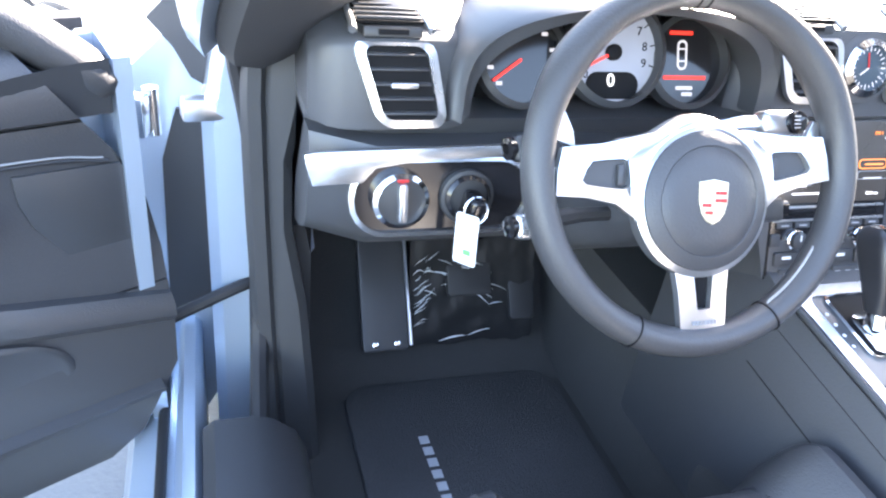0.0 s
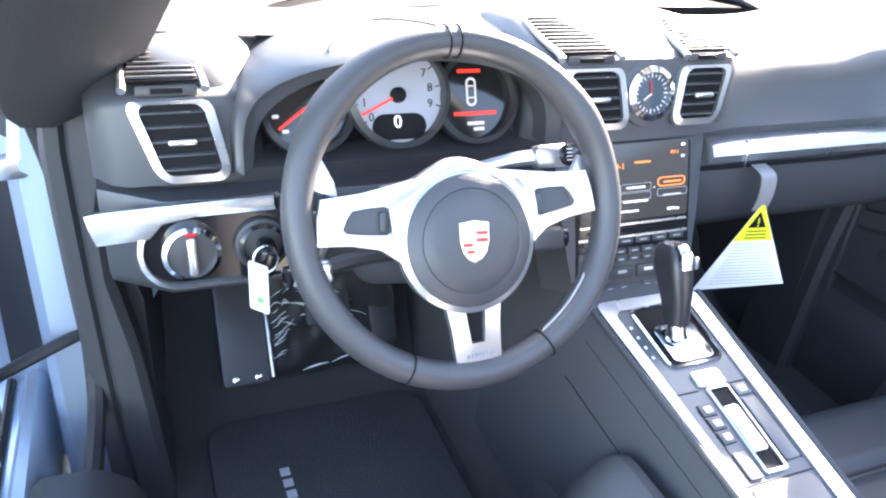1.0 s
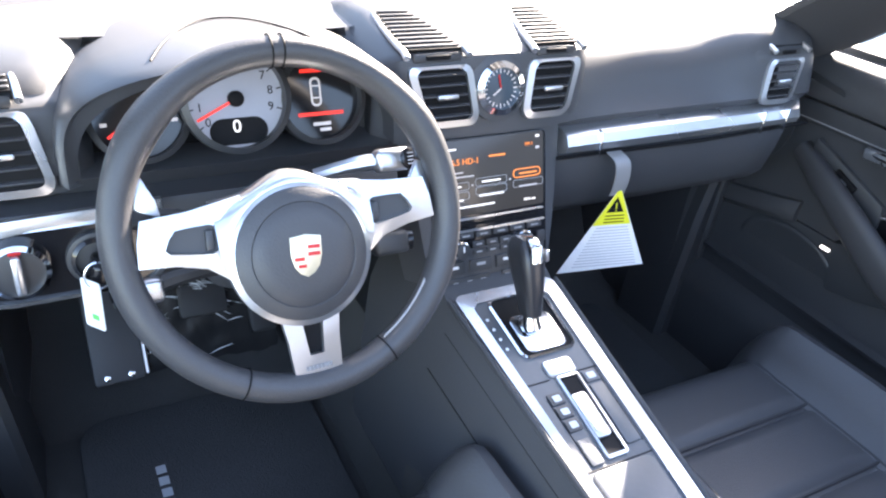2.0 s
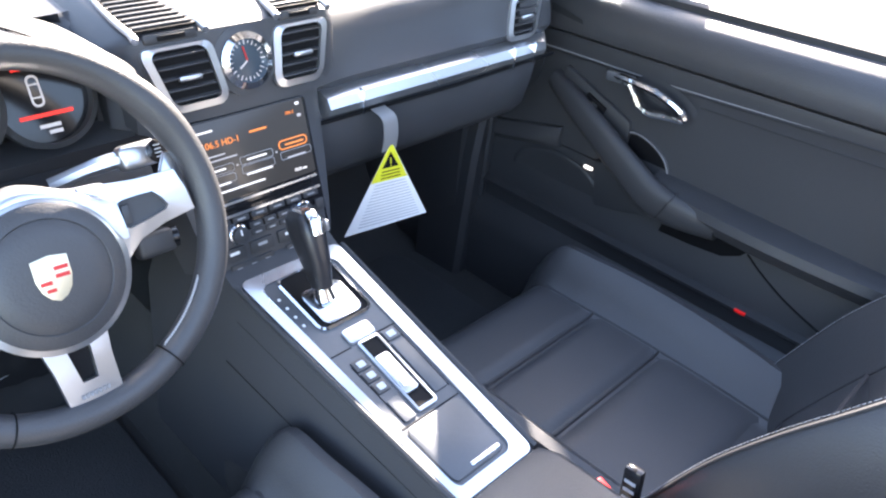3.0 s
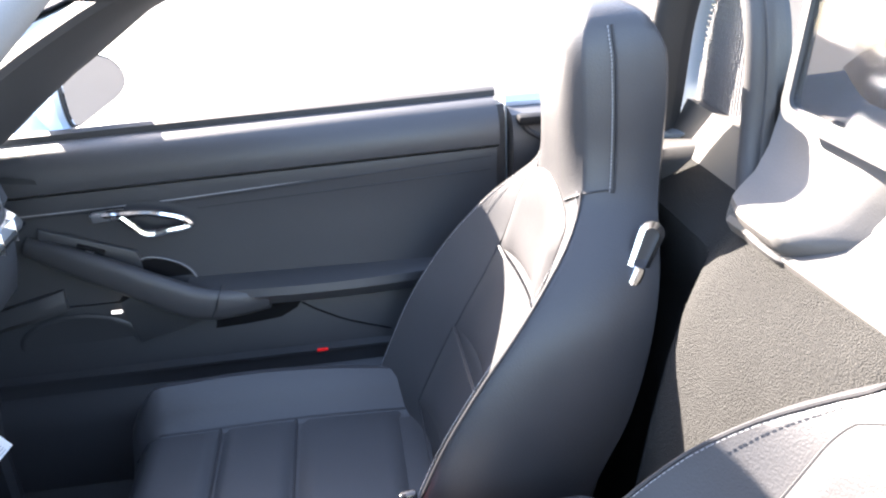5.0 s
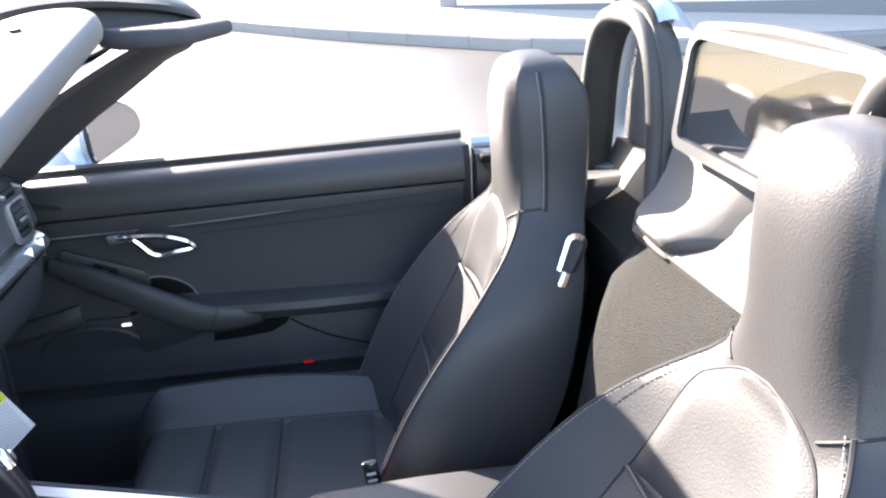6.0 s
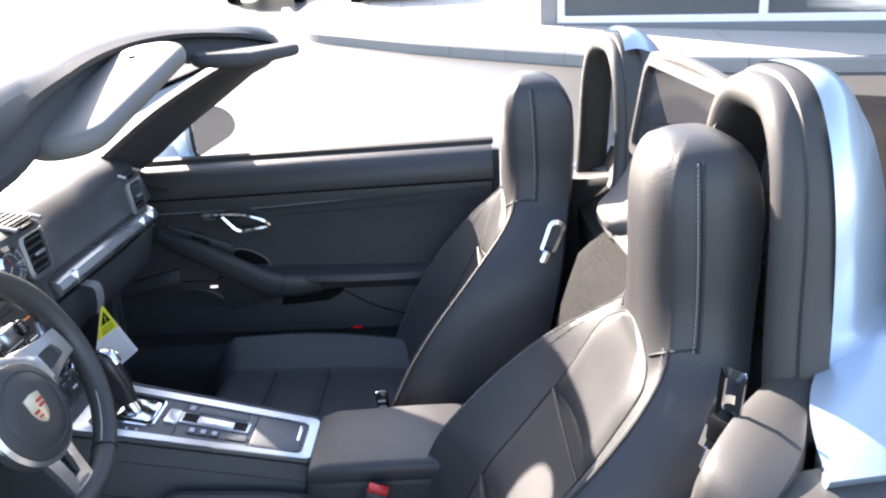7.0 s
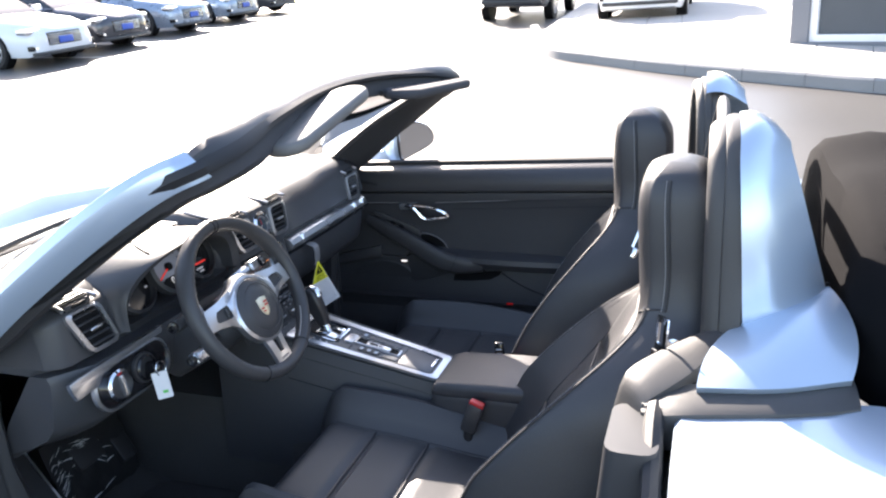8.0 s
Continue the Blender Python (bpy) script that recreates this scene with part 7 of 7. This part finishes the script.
        box(bm, P(0.735, -0.745, 0.868), (0.03, 0.05, 0.018), None, 0.006)
        part("striker", bm, BLACK, t)
        # side trim and painted skin between the shut line and the corner
        bm = B()
        loft(bm, [[(x, y, z) for x, z in ((0.80, 0.36), (0.745, 0.38), (0.742, 0.60), (0.748, 0.77), (0.738, 0.785), (0.740, 0.845), (0.755, 0.872), (0.80, 0.878))] for y in (-0.664, -0.70, -0.75, -0.815)])
        part("side_trim", bm, LEATHER_DK, t, "dark side trim behind the door gap")
        bm = B()
        loft(bm, [[(x, y, z) for x, z in ((0.801, 0.36), (0.801, 0.886), (0.815, 0.896), (0.85, 0.889), (0.885, 0.845), (0.90, 0.75), (0.895, 0.36))] for y in (-0.662, -0.72, -0.83)])
        part("side_skin", bm, PAINT, t, "silver blue painted body side")
        bm = B()
        tube(bm, smooth_path([(0.738, -0.690, 0.868), (0.735, -0.684, 0.858), (0.734, -0.692, 0.846), (0.734, -0.722, 0.826), (0.734, -0.752, 0.806)], 4), 0.006, 8)
        tube(bm, smooth_path([(0.738, -0.690, 0.868), (0.737, -0.706, 0.868), (0.735, -0.730, 0.852), (0.735, -0.756, 0.832)], 4), 0.005, 8)
        part("belt_guide", bm, RUBBER, t, "black belt guide loop")


rear_corner(-1)
rear_corner(1)


def belt(s, at):
    t = thing("seat_belt", at, "grey seat belt with chrome tongue on its guide", "seat belt", "seat belts")
    x, y, z = at
    bm = B()
    p = smooth_path([(x + s * 0.01, y - 0.05, z - 0.05), (x + s * 0.004, y - 0.02, z - 0.035), (x, y - 0.004, z - 0.06), (x - s * 0.0, y + 0.0, z - 0.16)], 5)
    loft(bm, [[q + Vector((-0.018, 0, 0)), q + Vector((0.018, 0, 0)), q + Vector((0.018, -0.002, 0)), q + Vector((-0.018, -0.002, 0))] for q in p])
    part("webbing", bm, RUBBER, t)
    m = facing((x, y + 0.0, z), (s * 0.6, 0.8, 0.1))
    bm = B()
    frame_ring(bm, ring_rr(0.028, 0.058, 0.005), ring_rr(0.014, 0.036, 0.004), 0.004, m)
    part("tongue", bm, CHROME, t, "chrome belt tongue")
    bm = B()
    box(bm, m @ Vector((0, -0.045, 0)), (0.040, 0.03, 0.012), m.to_3x3().to_4x4(), 0.004)
    part("tongue_grip", bm, GLOSSBLACK, t)


belt(-1, (-0.478, -0.815, 0.905))


def soft_top():
    t = thing("soft_top", (0, -1.4, 0.85), "folded black canvas soft top under its cover", "soft top")
    bm = B()
    rows = []
    for y, z, w in ((-1.078, 0.87, 0.36), (-1.08, 1.02, 0.38), (-1.09, 1.062, 0.41), (-1.115, 1.080, 0.45), (-1.2, 1.086, 0.51), (-1.4, 1.060, 0.55), (-1.6, 0.985, 0.55), (-1.78, 0.885, 0.53)):
        rows.append([(w * u, y, z - 0.09 * abs(u) ** 5 + 0.004 * math.sin(9 * u + y * 7)) for u in [-1 + k / 12 for k in range(25)]] + [(w, y, 0.80), (-w, y, 0.80)])
    loft(bm, rows)
    part("canvas", bm, FABRIC, t)
    bm = B()
    loft(bm, [[(-0.9, y, z - 0.02), (-0.8, y, z), (0.8, y, z), (0.9, y, z - 0.02), (0.9, y, 0.4), (-0.9, y, 0.4)] for y, z in ((-1.74, 0.86), (-2.0, 0.84), (-2.25, 0.74), (-2.33, 0.55))])
    part("tail", bm, PAINT, t, "silver blue painted rear deck")


soft_top()

# ---- lot: kerb, walk, building, parked cars ----
KERB = smooth_path([(15.0, 2.9, 0), (12.2, 2.15, 0), (10.85, 1.62, 0), (10.0, 0.85, 0), (9.1, -0.05, 0), (8.35, -0.95, 0), (7.7, -1.8, 0), (7.1, -2.7, 0), (6.5, -4.7, 0), (6.2, -8.0, 0), (6.0, -14.0, 0), (5.8, -30.0, 0)], 8)
WALL0, WALL1 = Vector((10.25, -1.82, 0)), Vector((7.75, -5.75, 0))


def kerb_and_walk():
    n = len(KERB)
    step = 6
    for a in range(0, n - 1, step):
        seg = KERB[a:min(a + step + 1, n)]
        rows = []
        for i, p in enumerate(seg):
            j = a + i
            d = (KERB[min(j + 1, n - 1)] - KERB[max(j - 1, 0)]).normalized()
            nrm = Vector((-d.y, d.x, 0))
            if nrm.x < 0:
                nrm = -nrm
            k = 0.0
            if i == 0 or i == len(seg) - 1:
                k = 0.003
            q = p + d * (k if i == 0 else -k)
            z = lot_z(p.x, p.y)
            rows.append([(q.x, q.y, z - 0.05), (q.x, q.y, z + 0.125), (q.x + nrm.x * 0.02, q.y + nrm.y * 0.02, z + 0.15), (q.x + nrm.x * 0.16, q.y + nrm.y * 0.16, z + 0.152), (q.x + nrm.x * 0.16, q.y + nrm.y * 0.16, z - 0.05)])
        if len(rows) > 1:
            bm = B()
            loft(bm, rows)
            tagged(part("kerb", bm, KERBGREY), "grey concrete kerb stone along the walk", "kerb", "kerb stones", "structure")
    # walk slabs between kerb and building
    t = thing("pavement", (9, -3, 0.2), "pale concrete walk with cut joints", "pavement", kind="structure")
    idx = list(range(6, n, 6))
    for a, b in zip(idx, idx[1:]):
        rows = []
        for j in range(a, b + 1):
            p = KERB[j]
            far = Vector((p.x + 12, p.y + 0.6, 0)) if p.y > -1.0 else Vector((p.x + 8, p.y - 1.2, 0))
            q = p + (far - p).normalized() * 0.165
            g = 0.005 if j == a else (-0.005 if j == b else 0)
            z0, z1 = lot_z(q.x, q.y) + 0.150, lot_z(far.x, far.y) + 0.150
            rows.append([(q.x, q.y - g, z0), (far.x, far.y - g, z1), (far.x, far.y - g, z1 - 0.2), (q.x, q.y - g, z0 - 0.2)])
        bm = B()
        loft(bm, rows)
        part("slab", bm, CONCRETE, t)


KERBGREY = material("kerb concrete", (0.25, 0.25, 0.25), 0.85, var=0.2, scale=20, bump=0.3, fine=250, dist=0.004)
kerb_and_walk()


def building():
    t = thing("showroom_building", (13, -6, 0), "glazed showroom with white framed windows and grey base", "building")
    along = (WALL1 - WALL0).normalized()
    inward = Vector((-along.y, along.x, 0))
    if inward.x < 0:
        inward = -inward
    z0 = 0.56

    def P(s, d, z):
        q = WALL0 + along * s + inward * d
        return (q.x, q.y, z)

    def slabw(name, s0, s1, d0, d1, za, zb, mat, parent=t, label=""):
        bm = B()
        loft(bm, [[P(s0, d0, z), P(s1, d0, z), P(s1, d1, z), P(s0, d1, z)] for z in (za, zb)])
        return part(name, bm, mat, parent, label, smooth=False)

    slabw("base_wall", 0.0, 22.0, 0.0, 0.25, -0.1, z0 + 0.03, STUCCO)
    slabw("corner_pier", 0.0, 0.24, 0.0, 0.4, z0 + 0.03, 4.2, STUCCO)
    slabw("parapet", 0.0, 22.0, -0.1, 0.4, 3.4, 4.6, STUCCO)
    slabw("roof", 0.0, 22.0, 0.4, 12.0, 4.2, 4.4, STUCCO)
    slabw("back_wall", 0.0, 22.0, 6.0, 6.2, -0.1, 4.2, WALLIN)
    slabw("shop_floor", 0.0, 22.0, 0.25, 6.0, 0.2, z0, WALLIN)
    slabw("side_wall", 0.02, 0.25, 0.4, 12.0, -0.1, 4.2, STUCCO)
    k = 0
    s = 0.24
    while s < 20:
        w = 2.72
        win = slabw("window", s, s + 0.10, 0.05, 0.16, z0 + 0.03, 3.4, FRAMEWHITE, t, "tall white framed shop window")
        slabw("sill", s + 0.10, s + w, 0.03, 0.18, z0 + 0.03, z0 + 0.12, FRAMEWHITE, win)
        slabw("transom", s + 0.10, s + w, 0.05, 0.16, z0 + 0.80, z0 + 0.88, FRAMEWHITE, win)
        slabw("pane", s + 0.10, s + w, 0.10, 0.11, z0 + 0.12, z0 + 0.80, SHOPGLASS, win)
        slabw("pane", s + 0.10, s + w, 0.10, 0.11, z0 + 0.88, 3.4, SHOPGLASS, win)
        s += w
    # door and white posts on the return wall
    for d, mt in ((0.9, FRAMEWHITE), (1.9, FRAMEWHITE)):
        slabw("post", -0.08, 0.0, d, d + 0.14, 0.2, 3.4, mt)


WALLIN = material("pale interior", (0.35, 0.34, 0.32), 0.7, var=0.1, bump=0)
SHOPGLASS = material("dark reflecting shop glass", (0.075, 0.085, 0.095), 0.05, var=0.1, bump=0, coat=0.6)
building()


def parked(at, heading, paint, label, suv=False):
    """A saloon or SUV, nose towards the heading (degrees from ahead, to the left)."""
    x0, y0 = at
    zg = lot_z(x0, y0)
    tilt = Matrix.Rotation(-math.atan(0.054), 4, "Y") @ Matrix.Rotation(math.atan(0.035) if y0 > 2.5 else 0, 4, "X")
    M = Matrix.Translation((x0, y0, zg)) @ tilt @ pose(0, 0, 0, 0, 0, heading)
    t = thing("parked_car", (x0, y0, zg), label, "car", "parked cars")
    L, Wd = 4.6, 0.90
    up = 0.22 if suv else 0.0
    H = (1.68 if suv else 1.42)

    def loftm(rows):
        bm = B()
        loft(bm, [[M @ Vector(p) for p in r] for r in rows])
        return bm
    # lower body: sections along the length
    rows = []
    for y, w, zb, zt in ((2.30, 0.55, 0.32, 0.56), (2.26, 0.72, 0.24, 0.66), (2.12, 0.83, 0.20, 0.74), (1.85, 0.88, 0.20, 0.82), (1.2, 0.90, 0.22, 0.90), (0.8, 0.90, 0.22, 0.96), (-0.9, 0.90, 0.22, 0.99), (-1.7, 0.89, 0.24, 0.99), (-2.1, 0.85, 0.28, 0.94), (-2.28, 0.74, 0.34, 0.86)):
        zb, zt = zb + up * 0.6, zt + up
        h = zt - zb
        rows.append([(-w * 0.94, y, zb), (-w, y, zb + 0.25 * h), (-w, y, zb + 0.62 * h), (-w * 0.95, y, zb + 0.86 * h), (-w * 0.82, y, zt), (0, y, zt + 0.025), (w * 0.82, y, zt), (w * 0.95, y, zb + 0.86 * h), (w, y, zb + 0.62 * h), (w, y, zb + 0.25 * h), (w * 0.94, y, zb)])
    part("body", loftm(rows), paint, t)
    # cabin glass and roof
    rows = []
    for y, w, z in ((1.05, 0.72, 0.93), (0.30, 0.62, H - 0.05 - up), (-0.2, 0.61, H - up), (-1.0, 0.60, H - 0.02 - up), (-1.35 if not suv else -1.85, 0.58, H - 0.10 - up), (-1.95 if not suv else -2.15, 0.66, 0.95)):
        rows.append([(-0.80, y, 0.90 + up), (-w, y, z + up), (w, y, z + up), (0.80, y, 0.90 + up)])
    part("cabin_glass", loftm(rows), DARKGLASS, t)
    rows = []
    for y, z in ((0.38, H - 0.06), (0.0, H + 0.005), (-0.9, H + 0.005), (-1.35, H - 0.07)):
        rows.append([(-0.63, y, z - 0.03), (-0.55, y, z + 0.012), (0, y, z + 0.03), (0.55, y, z + 0.012), (0.63, y, z - 0.03)])
    part("roof", loftm(rows), paint, t)
    for sx in (-1, 1):
        for wy in (1.38, -1.34):
            r = 0.33 + (0.04 if suv else 0)
            c = Vector((sx * 0.80, wy, r))
            def ringw(rad, dx):
                return [M @ (c + Vector((sx * dx, rad * math.cos(a), rad * math.sin(a)))) for a in [2 * math.pi * k / 28 for k in range(28)]]
            bm = B()
            loft(bm, [ringw(r * 1.13, -0.1), ringw(r * 1.13, 0.102)])
            part("wheel_arch", bm, BLACK, t)
            bm = B()
            loft(bm, [ringw(r, -0.1), ringw(r, 0.10), ringw(r * 0.95, 0.118), ringw(r * 0.72, 0.118), ringw(r * 0.70, 0.06)])
            wh = part("wheel", bm, RUBBER, t)
            bm = B()
            for k in range(10):
                a = 2 * math.pi * k / 10
                q = M @ (c + Vector((sx * 0.108, 0.36 * r * math.cos(a), 0.36 * r * math.sin(a))))
                box(bm, q, (0.02, r * 0.66, r * 0.13), M.to_3x3().to_4x4() @ Matrix.Rotation(a, 4, "X"))
            loft(bm, [ringw(r * 0.72, 0.10), ringw(r * 0.66, 0.118), ringw(r * 0.62, 0.10)], cap=False)
            loft(bm, [ringw(r * 0.16, 0.09), ringw(r * 0.14, 0.118)])
            part("rim", bm, ALLOY, wh)

    def bx(name, c, s, mat, parent=t, bevel=0.02):
        bm = B()
        box(bm, M @ Vector(c), s, M.to_3x3().to_4x4(), bevel)
        return part(name, bm, mat, parent)
    zf = up
    bx("grille", (0, 2.27, 0.50 + zf), (0.86, 0.08, 0.24), GLOSSBLACK)
    for k in range(5):
        bx("grille_bar", (0, 2.315, 0.42 + zf + 0.04 * k), (0.80, 0.02, 0.012), CHROME, t, 0.003)
    bx("plate", (0, 2.335, 0.47 + zf), (0.34, 0.02, 0.12), PLATE, t, 0.004)
    bx("bumper", (0, 2.25, 0.25 + zf), (1.5, 0.16, 0.07), DARKPLASTIC)
    for sx in (-1, 1):
        bx("headlight", (sx * 0.66, 2.10, 0.66 + zf), (0.36, 0.26, 0.11), CHROME, t, 0.03)
        bx("fog_lamp", (sx * 0.66, 2.20, 0.36 + zf), (0.30, 0.12, 0.09), GLOSSBLACK, t, 0.02)
        bx("fog_lens", (sx * 0.66, 2.265, 0.36 + zf), (0.10, 0.02, 0.035), LAMPWHITE, t, 0.005)
        bx("side_mirror", (sx * 0.98, 0.75, 1.0 + zf), (0.2, 0.1, 0.12), paint, t, 0.03)


parked((10.6, 13.5), 180, CARWHITE, "white saloon parked nose out in the row")
parked((12.95, 14.0), 180, CARDARK, "black saloon parked nose out in the row")
parked((16.1, 14.5), 180, CARBLUE, "grey blue saloon parked nose out in the row")
parked((19.3, 14.95), 180, CARBLUE, "grey blue saloon parked further along the row")
parked((22.5, 15.4), 180, CARDARK, "dark saloon at the far end of the row")
parked((17.35, 0.65), 90, CARWHITE, "white sport utility car facing the walk", True)
parked((19.55, 3.9), 90, CARDARK, "dark grey sport utility car by the walk", True)
LINEWHITE = material("white road paint", (0.7, 0.7, 0.68), 0.7, var=0.15, bump=0.2, fine=300)
# painted bay lines between the parked cars
for k in range(6):
    x = 8.45 + 2.9 * k
    bm = B()
    loft(bm, [[(x - 0.05, y, lot_z(x, y) + 0.004), (x + 0.05, y, lot_z(x, y) + 0.004), (x + 0.05, y, lot_z(x, y) + 0.0), (x - 0.05, y, lot_z(x, y) + 0.0)] for y in (9.4, 12.0, 14.6)])
    tagged(part("bay_line", bm, LINEWHITE), "white painted parking bay line", "road marking", "bay lines", "structure")
